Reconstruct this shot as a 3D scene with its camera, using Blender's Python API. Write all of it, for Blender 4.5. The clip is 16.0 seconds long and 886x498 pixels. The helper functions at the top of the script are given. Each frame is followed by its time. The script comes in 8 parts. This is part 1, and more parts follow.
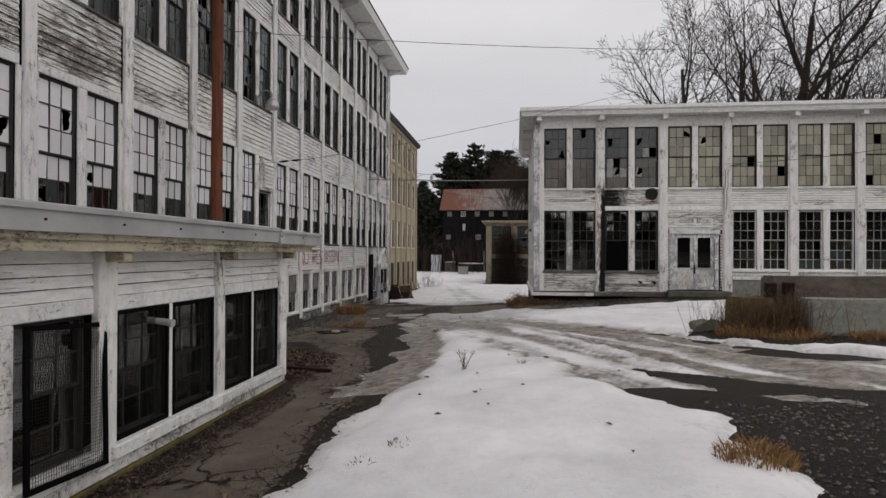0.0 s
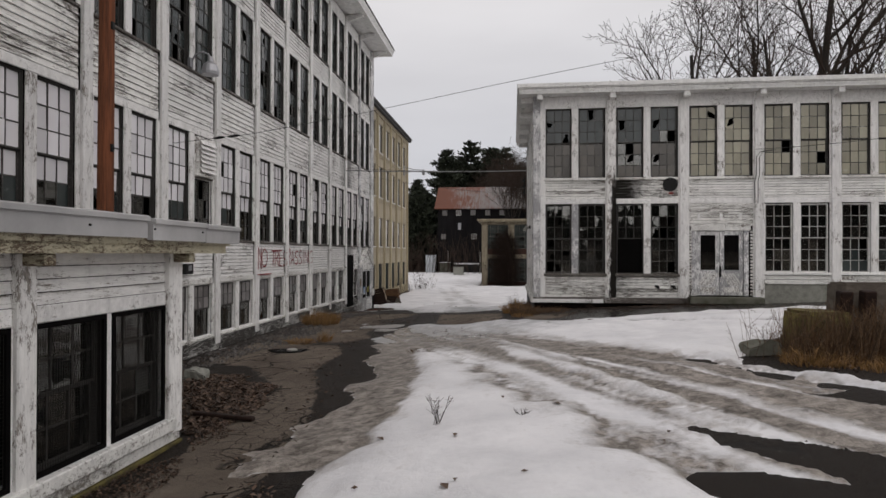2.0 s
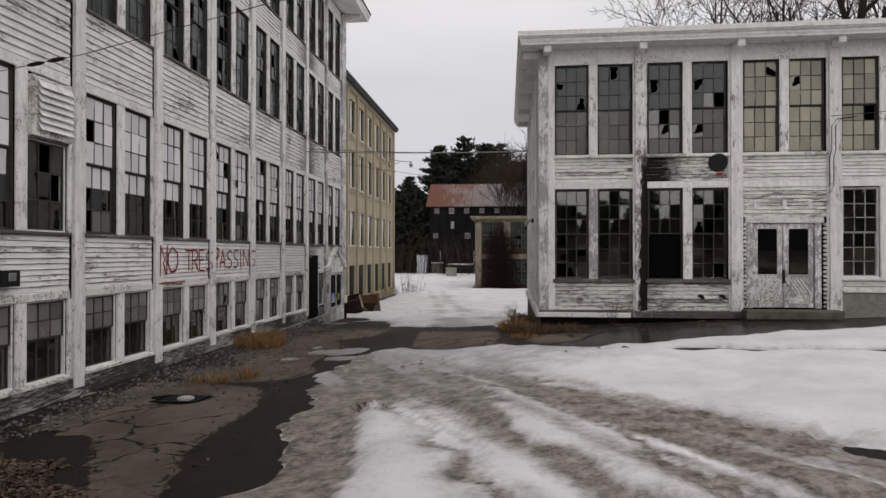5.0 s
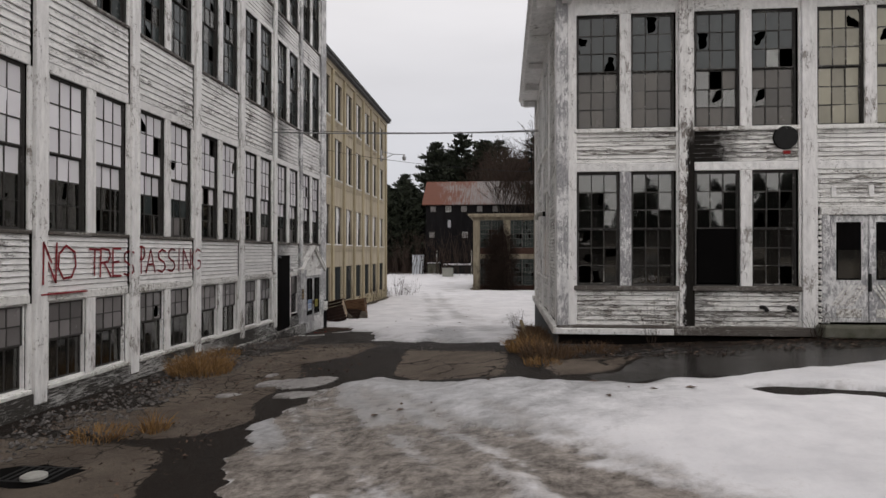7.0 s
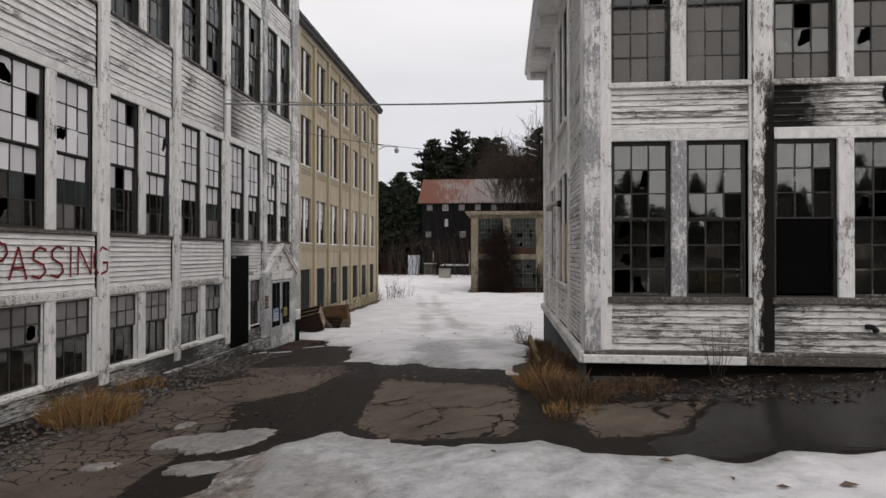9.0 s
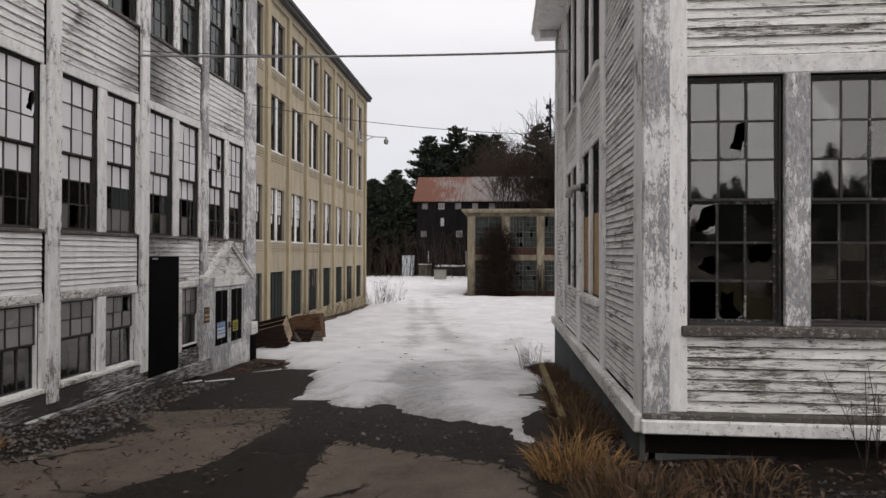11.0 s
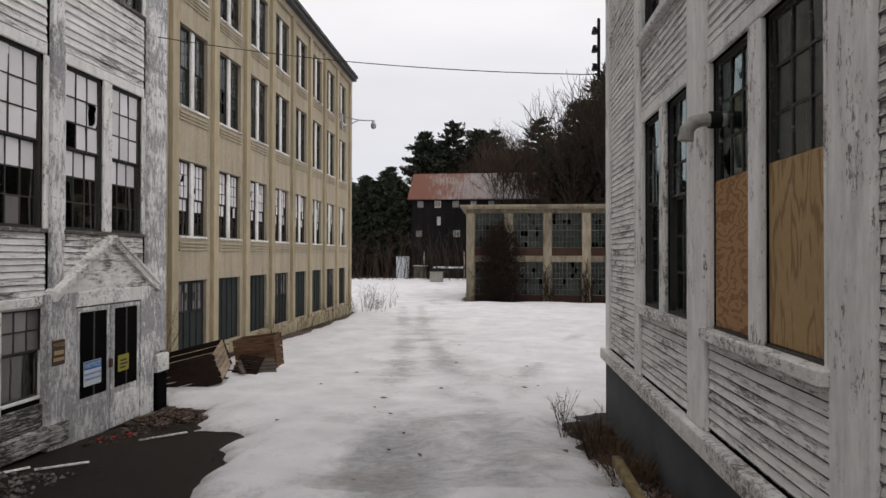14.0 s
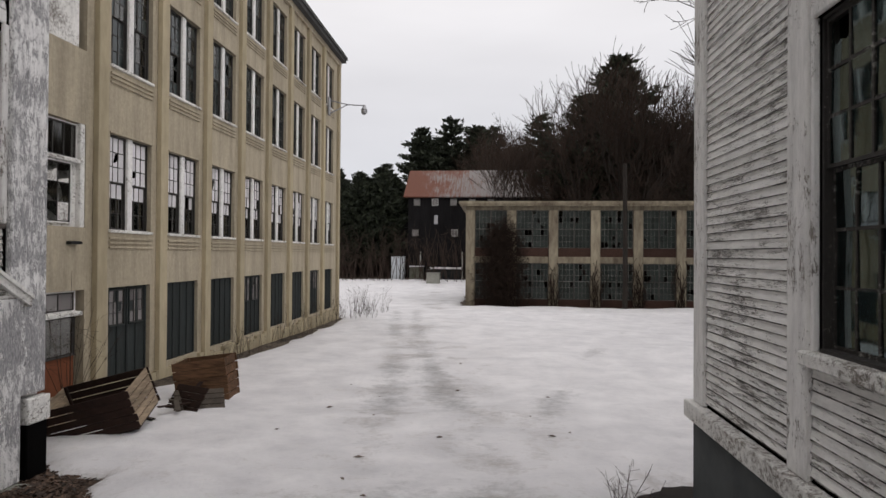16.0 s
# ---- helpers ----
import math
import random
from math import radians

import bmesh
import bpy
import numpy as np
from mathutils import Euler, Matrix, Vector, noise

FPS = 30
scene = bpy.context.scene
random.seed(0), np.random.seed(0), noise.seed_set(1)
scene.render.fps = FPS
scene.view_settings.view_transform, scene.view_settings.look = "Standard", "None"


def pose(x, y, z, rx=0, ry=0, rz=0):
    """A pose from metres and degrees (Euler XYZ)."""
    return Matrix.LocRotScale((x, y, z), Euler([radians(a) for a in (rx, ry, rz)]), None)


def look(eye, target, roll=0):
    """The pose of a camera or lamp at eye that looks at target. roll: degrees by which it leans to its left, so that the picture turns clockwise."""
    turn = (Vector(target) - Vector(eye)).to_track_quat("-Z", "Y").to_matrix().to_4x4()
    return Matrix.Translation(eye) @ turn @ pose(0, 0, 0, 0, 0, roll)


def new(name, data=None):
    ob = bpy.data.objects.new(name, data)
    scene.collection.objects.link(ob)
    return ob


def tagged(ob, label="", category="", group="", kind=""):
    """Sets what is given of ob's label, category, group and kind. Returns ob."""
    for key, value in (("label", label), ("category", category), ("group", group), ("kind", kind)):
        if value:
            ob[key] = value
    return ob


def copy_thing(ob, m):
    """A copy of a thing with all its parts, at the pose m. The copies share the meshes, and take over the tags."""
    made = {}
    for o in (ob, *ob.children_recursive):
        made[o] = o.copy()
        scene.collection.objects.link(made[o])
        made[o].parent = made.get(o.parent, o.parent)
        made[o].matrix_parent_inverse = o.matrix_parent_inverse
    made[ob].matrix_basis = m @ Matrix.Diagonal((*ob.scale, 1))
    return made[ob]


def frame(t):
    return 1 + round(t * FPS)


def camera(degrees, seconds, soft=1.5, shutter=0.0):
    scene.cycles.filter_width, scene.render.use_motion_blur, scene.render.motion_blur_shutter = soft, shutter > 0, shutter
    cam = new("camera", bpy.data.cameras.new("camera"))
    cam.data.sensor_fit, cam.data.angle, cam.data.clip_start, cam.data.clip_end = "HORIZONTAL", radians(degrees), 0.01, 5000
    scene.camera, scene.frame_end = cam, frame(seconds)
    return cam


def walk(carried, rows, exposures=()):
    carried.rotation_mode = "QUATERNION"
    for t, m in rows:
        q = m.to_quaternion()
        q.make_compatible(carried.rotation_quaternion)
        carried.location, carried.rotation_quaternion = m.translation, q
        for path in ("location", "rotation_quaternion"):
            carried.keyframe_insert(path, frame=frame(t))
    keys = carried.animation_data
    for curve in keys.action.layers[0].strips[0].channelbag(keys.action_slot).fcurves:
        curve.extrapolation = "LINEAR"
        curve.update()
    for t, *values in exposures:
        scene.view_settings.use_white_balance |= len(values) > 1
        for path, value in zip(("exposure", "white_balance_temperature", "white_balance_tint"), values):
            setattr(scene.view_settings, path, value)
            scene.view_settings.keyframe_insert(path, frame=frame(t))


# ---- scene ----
cam = camera(70.9, 16.0)
PATH = [
    (0, (0.29, -4.968, 2.822), (0.058, -2.981, 2.836), 0.2),
    (0.5, (0.243, -4.1, 2.817), (0.015, -2.113, 2.833), 0.2),
    (1, (0.23, -3.199, 2.819), (0.006, -1.211, 2.834), 0.2),
    (1.5, (0.269, -2.345, 2.838), (0.045, -0.358, 2.852), 0.1),
    (2, (0.294, -1.472, 2.836), (0.071, 0.516, 2.85), 0.1),
    (2.5, (0.296, -0.643, 2.837), (0.077, 1.345, 2.851), -0.0),
    (3, (0.297, 0.163, 2.833), (0.08, 2.152, 2.847), -0.0),
    (3.5, (0.285, 1.017, 2.831), (0.07, 3.006, 2.845), 0.0),
    (4, (0.259, 1.875, 2.836), (0.047, 3.864, 2.849), 0.0),
    (4.5, (0.214, 2.734, 2.835), (0.005, 4.723, 2.849), 0.0),
    (7, (-0.095, 7.15, 2.839), (-0.292, 9.14, 2.852), -0.0),
    (7.5, (-0.155, 8.047, 2.825), (-0.351, 10.038, 2.839), -0.0),
    (8, (-0.217, 8.931, 2.823), (-0.41, 10.922, 2.837), -0.1),
    (8.5, (-0.251, 9.83, 2.82), (-0.442, 11.821, 2.834), -0.1),
    (9, (-0.256, 10.699, 2.821), (-0.447, 12.69, 2.835), -0.0),
    (11.5, (-0.416, 15.304, 2.834), (-0.595, 17.296, 2.849), 0.2),
    (12, (-0.484, 16.153, 2.823), (-0.659, 18.146, 2.838), 0.2),
    (12.5, (-0.57, 17.022, 2.82), (-0.744, 19.014, 2.836), 0.2),
    (13, (-0.665, 17.887, 2.814), (-0.837, 19.88, 2.831), 0.3),
    (13.5, (-0.725, 18.798, 2.822), (-0.896, 20.791, 2.838), 0.2),
    (14, (-0.781, 19.689, 2.823), (-0.954, 21.682, 2.841), 0.1),
    (14.5, (-0.85, 20.564, 2.837), (-1.02, 22.556, 2.852), 0.1),
    (15, (-0.975, 21.391, 2.83), (-1.143, 23.384, 2.846), 0.1),
    (15.5, (-1.062, 22.261, 2.842), (-1.229, 24.254, 2.859), 0.2),
    (16, (-1.136, 23.24, 2.839), (-1.299, 25.233, 2.857), 0.4),
]
walk(cam, [(t, look(eye, target, roll)) for t, eye, target, roll in PATH], exposures=[(0.0, -0.17), (4.5, -0.07), (7.0, -0.01), (9.0, 0.12), (12.0, 0.23), (14.0, 0.20), (16.0, 0.10)])

# ---- overcast sky ----
world = bpy.data.worlds.new("overcast_sky")
scene.world = world
world.use_nodes = True
wn, wl = world.node_tree.nodes, world.node_tree.links
bg = wn["Background"]
sky = wn.new("ShaderNodeTexSky")
sky.sky_type, sky.sun_disc = "NISHITA", False
sky.sun_elevation, sky.sun_rotation = radians(24), radians(200)
tc = wn.new("ShaderNodeTexCoord")
sep = wn.new("ShaderNodeSeparateXYZ")
wl.new(tc.outputs["Generated"], sep.inputs[0])
ramp = wn.new("ShaderNodeValToRGB")
ramp.color_ramp.elements[0].position, ramp.color_ramp.elements[0].color = 0.0, (0.575, 0.58, 0.63, 1)
ramp.color_ramp.elements[1].position, ramp.color_ramp.elements[1].color = 0.42, (0.88, 0.85, 0.855, 1)
e = ramp.color_ramp.elements.new(0.17)
e.color = (0.68, 0.67, 0.70, 1)
wl.new(sep.outputs["Z"], ramp.inputs[0])
cmap = wn.new("ShaderNodeMapping")
cmap.inputs["Scale"].default_value = (1.2, 1.2, 5.0)
wl.new(tc.outputs["Generated"], cmap.inputs[0])
cloud = wn.new("ShaderNodeTexNoise")
cloud.inputs["Scale"].default_value, cloud.inputs["Detail"].default_value = 1.6, 4
wl.new(cmap.outputs[0], cloud.inputs["Vector"])
crange = wn.new("ShaderNodeMapRange")
crange.inputs[3].default_value, crange.inputs[4].default_value = 0.86, 1.16
wl.new(cloud.outputs[0], crange.inputs[0])
cmul = wn.new("ShaderNodeMix")
cmul.data_type, cmul.blend_type = "RGBA", "MULTIPLY"
cmul.inputs[0].default_value = 1
wl.new(ramp.outputs[0], cmul.inputs[6])
wl.new(crange.outputs[0], cmul.inputs[7])
smul = wn.new("ShaderNodeMix")
smul.data_type, smul.blend_type = "RGBA", "MULTIPLY"
smul.inputs[0].default_value = 1
smul.inputs[7].default_value = (0.1, 0.1, 0.1, 1)
wl.new(sky.outputs[0], smul.inputs[6])
smix = wn.new("ShaderNodeMix")
smix.data_type = "RGBA"
smix.inputs[0].default_value = 0.93
wl.new(smul.outputs[2], smix.inputs[6])
wl.new(cmul.outputs[2], smix.inputs[7])
wl.new(smix.outputs[2], bg.inputs[0])
bg.inputs[1].default_value = 1.0

sun = new("sun", bpy.data.lights.new("sun", "SUN"))
sun.data.energy, sun.data.angle, sun.data.color = 1.05, radians(120), (1.0, 0.935, 0.875)
sun.matrix_basis = look((11, -13, 10), (0, 0, 0))


# ---- materials ----
class Mat:
    """A node material: a small wrapper that chains procedural nodes."""

    def __init__(self, name, rough=0.8, metal=0.0, spec=0.5):
        self.m = bpy.data.materials.new(name)
        self.m.use_nodes = True
        self.n, self.l = self.m.node_tree.nodes, self.m.node_tree.links
        self.b = self.n["Principled BSDF"]
        self.b.inputs["Roughness"].default_value = rough
        self.b.inputs["Metallic"].default_value = metal
        self.b.inputs["Specular IOR Level"].default_value = spec
        self.pos = self.n.new("ShaderNodeNewGeometry").outputs["Position"]

    def put(self, sock, v):
        if isinstance(v, (int, float)):
            sock.default_value = v
        elif isinstance(v, tuple):
            sock.default_value = (*v, 1) if len(v) == 3 else v
        else:
            self.l.new(v, sock)

    def coords(self, scale, jitter=0.0):
        mp = self.n.new("ShaderNodeMapping")
        mp.inputs["Scale"].default_value = scale
        self.l.new(self.pos, mp.inputs[0])
        if jitter:
            oi = self.n.new("ShaderNodeObjectInfo")
            mu = self.n.new("ShaderNodeMath")
            mu.operation = "MULTIPLY"
            mu.inputs[1].default_value = jitter
            self.l.new(oi.outputs["Random"], mu.inputs[0])
            self.l.new(mu.outputs[0], mp.inputs["Location"])
        return mp.outputs[0]

    def noise(self, scale, detail=5, rough=0.55, stretch=(1, 1, 1), jitter=0.0):
        t = self.n.new("ShaderNodeTexNoise")
        t.inputs["Scale"].default_value, t.inputs["Detail"].default_value, t.inputs["Roughness"].default_value = scale, detail, rough
        self.l.new(self.coords(stretch, jitter), t.inputs["Vector"])
        return t.outputs[0]

    def voronoi(self, scale, feature="DISTANCE_TO_EDGE", stretch=(1, 1, 1), warp=0.0):
        t = self.n.new("ShaderNodeTexVoronoi")
        t.feature = feature
        t.inputs["Scale"].default_value = scale
        vec = self.coords(stretch)
        if warp:
            w = self.n.new("ShaderNodeTexNoise")
            w.inputs["Scale"].default_value, w.inputs["Detail"].default_value = 1.4, 5
            self.l.new(vec, w.inputs["Vector"])
            k = self.n.new("ShaderNodeVectorMath")
            k.operation = "MULTIPLY_ADD"
            k.inputs[1].default_value = (warp, warp, warp)
            self.l.new(w.outputs["Color"], k.inputs[0])
            self.l.new(vec, k.inputs[2])
            vec = k.outputs[0]
        self.l.new(vec, t.inputs["Vector"])
        return t.outputs[0]

    def step(self, v, lo, hi, a=0.0, b=1.0):
        r = self.n.new("ShaderNodeMapRange")
        r.inputs[1].default_value, r.inputs[2].default_value = lo, hi
        r.inputs[3].default_value, r.inputs[4].default_value = a, b
        self.put(r.inputs[0], v)
        return r.outputs[0]

    def mix(self, f, a, b, mode="MIX"):
        x = self.n.new("ShaderNodeMix")
        x.data_type, x.blend_type = "RGBA", mode
        self.put(x.inputs[0], f)
        self.put(x.inputs[6], a)
        self.put(x.inputs[7], b)
        return x.outputs[2]

    def math(self, op, a, b=0.0):
        x = self.n.new("ShaderNodeMath")
        x.operation = op
        self.put(x.inputs[0], a)
        self.put(x.inputs[1], b)
        return x.outputs[0]

    def axis(self, k):
        s = self.n.new("ShaderNodeSeparateXYZ")
        self.l.new(self.pos, s.inputs[0])
        return s.outputs[k]

    def rand(self):
        return self.n.new("ShaderNodeObjectInfo").outputs["Random"]

    def each(self):
        """One random number for each piece, loose or joined."""
        return self.math("FRACT", self.math("ADD", self.rand(), self.island()))

    def island(self):
        return self.n.new("ShaderNodeNewGeometry").outputs["Random Per Island"]

    def attr(self, name):
        a = self.n.new("ShaderNodeAttribute")
        a.attribute_name = name
        return a.outputs["Fac"]

    def color(self, v):
        self.put(self.b.inputs["Base Color"], v)
        return self

    def rough(self, v):
        self.put(self.b.inputs["Roughness"], v)
        return self

    def bump(self, h, strength=0.5, dist=0.02):
        bn = self.n.new("ShaderNodeBump")
        bn.inputs["Strength"].default_value, bn.inputs["Distance"].default_value = strength, dist
        self.put(bn.inputs["Height"], h)
        self.l.new(bn.outputs[0], self.b.inputs["Normal"])
        return self


def paint_mat(name, stretch, paint=(0.82, 0.81, 0.785), wood=(0.15, 0.135, 0.12), wear=0.48, fine=9.0, soot=None, streak=True):
    """Old oil paint, peeling to grey wood. stretch: how the flakes run. wear: higher peels more."""
    m = Mat(name, 0.72)
    n1 = m.noise(fine, 12, 0.78, stretch, 7.0)
    n2 = m.noise(0.8, 5, 0.65, (1, 1, 1.6), 2.0)
    n3 = m.noise(fine * 6, 8, 0.75, stretch, 3.0)
    edge = m.math("ADD", m.math("ADD", m.math("MULTIPLY", n1, 0.66), m.math("MULTIPLY", n3, 0.44)), m.math("MULTIPLY", n2, 0.42))
    mask = m.step(edge, wear + 0.186, wear + 0.196)
    rim = m.step(edge, wear + 0.190, wear + 0.235)
    dirt = m.step(m.noise(5.0, 10, 0.78, (stretch[0], stretch[1], stretch[2] * 0.7)), 0.36, 0.6, 0.80, 1.04)
    tone = m.step(m.rand(), 0, 1, 0.91, 1.03)
    pc = m.mix(1.0, m.mix(1.0, paint, dirt, "MULTIPLY"), tone, "MULTIPLY")
    if streak:
        st = m.step(m.noise(5.0, 6, 0.72, (1.0, 1.0, 0.10)), 0.50, 0.75, 1.0, 0.80)
        pc = m.mix(1.0, pc, st, "MULTIPLY")
    pc = m.mix(1.0, pc, m.step(rim, 0, 1, 0.84, 1.0), "MULTIPLY")
    wc = m.mix(m.step(m.noise(26, 6, 0.7, stretch), 0.3, 0.7), tuple(c * 0.55 for c in wood), tuple(c * 1.9 for c in wood))
    out = m.mix(mask, wc, pc)
    if soot:
        sk = soot(m)
        m.put(m.b.inputs["Specular IOR Level"], m.step(sk, 0, 1, 0.4, 0.05))
        out = m.mix(sk, out, m.mix(m.noise(11, 9, 0.8, stretch), (0.004, 0.004, 0.004), (0.035, 0.031, 0.027)))
    m.color(out)
    m.bump(m.math("ADD", m.math("MULTIPLY", mask, 0.8), m.math("MULTIPLY", n3, 0.5)), 0.7, 0.006)
    return m.m


HOR, VER = (0.45, 0.45, 4.5), (1.9, 1.9, 0.6)


def soot_right(m):
    """Soot run below a burnt bay: a smear with its own ragged outline."""
    d = m.math("ADD", m.step(m.axis(0), 3.9, 5.7, 1.0, 0.0), m.math("MULTIPLY", m.noise(2.6, 7, 0.75, (1, 1, 2.2)), 0.9))
    h = m.step(m.axis(2), 1.3, 4.6, -0.42, 0.02)
    return m.step(m.math("ADD", d, h), 0.95, 1.25)


def soot_post(m):
    """Char climbing a post, breaking up into flakes towards the top."""
    n = m.noise(5.0, 12, 0.8, (2.0, 2.0, 0.7))
    d = m.math("ADD", m.math("ADD", m.step(m.axis(2), 1.3, 5.6, 0.20, -0.06), m.step(m.axis(0), 3.56, 3.80, -0.12, 0.42)), m.math("MULTIPLY", n, 0.95))
    low = m.step(m.math("ADD", m.axis(2), m.math("MULTIPLY", n, 1.2)), 5.7, 6.3, 1.0, 0.0)
    return m.math("MULTIPLY", m.step(d, 0.60, 0.68), low)


def soot_mill(m):
    d = m.math("ADD", m.step(m.axis(1), 26.1, 28.4, 1.0, 0.0), m.math("MULTIPLY", m.noise(1.7, 5, 0.7, (1, 1, 1.6)), 1.0))
    near = m.step(m.axis(1), 24.6, 25.9, 0.0, 1.0)
    return m.math("MULTIPLY", m.math("MULTIPLY", m.step(d, 0.95, 1.5), near), 0.72)


M_clap = paint_mat("white_clapboard_paint", HOR, (0.90, 0.89, 0.865), wear=0.49)
M_clap_worn = paint_mat("peeling_clapboard_paint", HOR, (0.89, 0.88, 0.85), (0.12, 0.105, 0.09), wear=0.535)
M_clap_soot = paint_mat("sooty_clapboard_paint", HOR, (0.88, 0.87, 0.84), (0.10, 0.09, 0.08), wear=0.54, soot=soot_right)
M_clap_mill = paint_mat("mill_clapboard_paint", HOR, (0.90, 0.89, 0.875), (0.12, 0.11, 0.10), wear=0.50, soot=soot_mill)
M_clap_low = paint_mat("sound_clapboard_paint", HOR, (0.91, 0.90, 0.885), (0.14, 0.13, 0.12), wear=0.44)
M_clap_side = paint_mat("lee_clapboard_paint", HOR, (0.89, 0.88, 0.86), (0.17, 0.16, 0.15), wear=0.51)
M_post = paint_mat("white_post_paint", VER, (0.89, 0.88, 0.865), (0.22, 0.20, 0.18), wear=0.49, fine=7.0)
M_post_bare = paint_mat("flaking_post_paint", VER, (0.89, 0.885, 0.88), (0.27, 0.268, 0.275), wear=0.575, fine=9)
M_post_soot = paint_mat("charred_post_paint", VER, (0.86, 0.85, 0.83), (0.15, 0.13, 0.115), wear=0.53, fine=7.0, soot=soot_post)
M_trim = paint_mat("white_trim_paint", (2, 2, 2.5), (0.89, 0.88, 0.865), wear=0.47)
M_trim_worn = paint_mat("worn_trim_paint", (2, 2, 2.5), (0.87, 0.86, 0.83), (0.18, 0.16, 0.14), wear=0.52)
# lap edge: the shadow line under each board as dark colour, plus peeled wood
M_lap_shade = paint_mat("bare_lap_edge", (0.8, 0.8, 1), (0.36, 0.35, 0.335), (0.025, 0.022, 0.020), wear=0.60, fine=4.0)
M_eave = paint_mat("eave_paint", (1, 1, 3), (0.90, 0.895, 0.88), wear=0.44)
M_annex = paint_mat("annex_board_paint", HOR, (0.88, 0.87, 0.85), (0.15, 0.12, 0.095), wear=0.475)
M_annex_post = paint_mat("annex_post_paint", VER, (0.89, 0.88, 0.86), (0.22, 0.20, 0.18), wear=0.50)
M_base = paint_mat("sodden_base_board", HOR, (0.60, 0.59, 0.57), (0.035, 0.032, 0.028), wear=0.60)
M_sill = paint_mat("bare_sill_wood", (2, 2, 3), (0.46, 0.44, 0.42), (0.07, 0.06, 0.052), wear=0.62)
M_fascia_old = paint_mat("yellowed_fascia_paint", (1.2, 1.2, 4), (0.60, 0.55, 0.40), (0.10, 0.07, 0.045), wear=0.54)
M_sash_dark = paint_mat("dark_sash_paint", (3, 3, 3), (0.040, 0.037, 0.034), (0.13, 0.12, 0.11), wear=0.47)
M_sash_flaked = paint_mat("flaking_dark_sash_paint", (3, 3, 3), (0.034, 0.031, 0.028), (0.30, 0.29, 0.27), wear=0.50)
M_sash_grey = paint_mat("grey_sash_paint", (3, 3, 3), (0.22, 0.22, 0.205), (0.05, 0.045, 0.04), wear=0.58)
M_sash_white = paint_mat("white_sash_paint", (3, 3, 3), (0.55, 0.55, 0.53), (0.12, 0.10, 0.09), wear=0.55)


def plain(name, col, rough=0.8, metal=0.0, var=0.3, scale=4.0, bump=0.3, stretch=(1, 1, 1), col2=None, spec=0.22):
    m = Mat(name, rough, metal, spec)
    n = m.noise(scale, 7, 0.65, stretch, 5.0)
    big = m.noise(scale * 0.18, 4, 0.6, stretch)
    c2 = col2 or tuple(c * (1 - var) for c in col)
    c = m.mix(m.step(m.math("ADD", m.math("MULTIPLY", n, 0.6), m.math("MULTIPLY", big, 0.4)), 0.36, 0.64), c2, col)
    c = m.mix(1.0, c, m.step(m.rand(), 0, 1, 0.80, 1.10), "MULTIPLY")
    m.color(c).bump(n, bump, 0.01)
    return m.m


def glass_mat(name, tint, dirt, dirt_amount, rough=0.03, sheen=(0.97, 0.96, 0.92)):
    """Thin window glass: clear or tinted, gloss by Fresnel, with a film of dirt."""
    m = Mat(name, 0.6)
    n, l = m.n, m.l
    tr = n.new("ShaderNodeBsdfTransparent")
    tr.inputs[0].default_value = (*tint, 1)
    gl = n.new("ShaderNodeBsdfGlossy")
    gl.inputs["Roughness"].default_value = rough
    gl.inputs["Color"].default_value = (*sheen, 1)
    wav = n.new("ShaderNodeBump")
    wav.inputs["Strength"].default_value, wav.inputs["Distance"].default_value = 0.12, 0.01
    l.new(m.noise(3.0, 2, 0.4, (1, 1, 1), 9.0), wav.inputs["Height"])
    l.new(wav.outputs[0], gl.inputs["Normal"])
    fr = n.new("ShaderNodeFresnel")
    fr.inputs[0].default_value = 2.15
    mx = n.new("ShaderNodeMixShader")
    l.new(fr.outputs[0], mx.inputs[0])
    l.new(tr.outputs[0], mx.inputs[1])
    l.new(gl.outputs[0], mx.inputs[2])
    df = n.new("ShaderNodeBsdfDiffuse")
    m.put(df.inputs[0], m.mix(m.rand(), dirt, tuple(c * 0.6 for c in dirt)))
    mx2 = n.new("ShaderNodeMixShader")
    amt = m.math("MULTIPLY", m.step(m.noise(2.4, 6, 0.7, (1, 1, 0.6), 6.0), 0.3, 0.75, 0.35, 1.3), dirt_amount)
    l.new(amt, mx2.inputs[0])
    l.new(mx.outputs[0], mx2.inputs[1])
    l.new(df.outputs[0], mx2.inputs[2])
    l.new(mx2.outputs[0], n["Material Output"].inputs["Surface"])
    return m.m


def opaque_pane(name, a, b, spec=0.6):
    """An opaque glossy pane: old dirt, with reflections and room dark put into the colour."""
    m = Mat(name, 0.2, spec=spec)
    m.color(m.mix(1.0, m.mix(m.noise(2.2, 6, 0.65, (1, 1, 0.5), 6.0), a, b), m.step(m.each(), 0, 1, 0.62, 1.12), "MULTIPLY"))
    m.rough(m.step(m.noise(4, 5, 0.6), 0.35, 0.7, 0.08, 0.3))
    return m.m


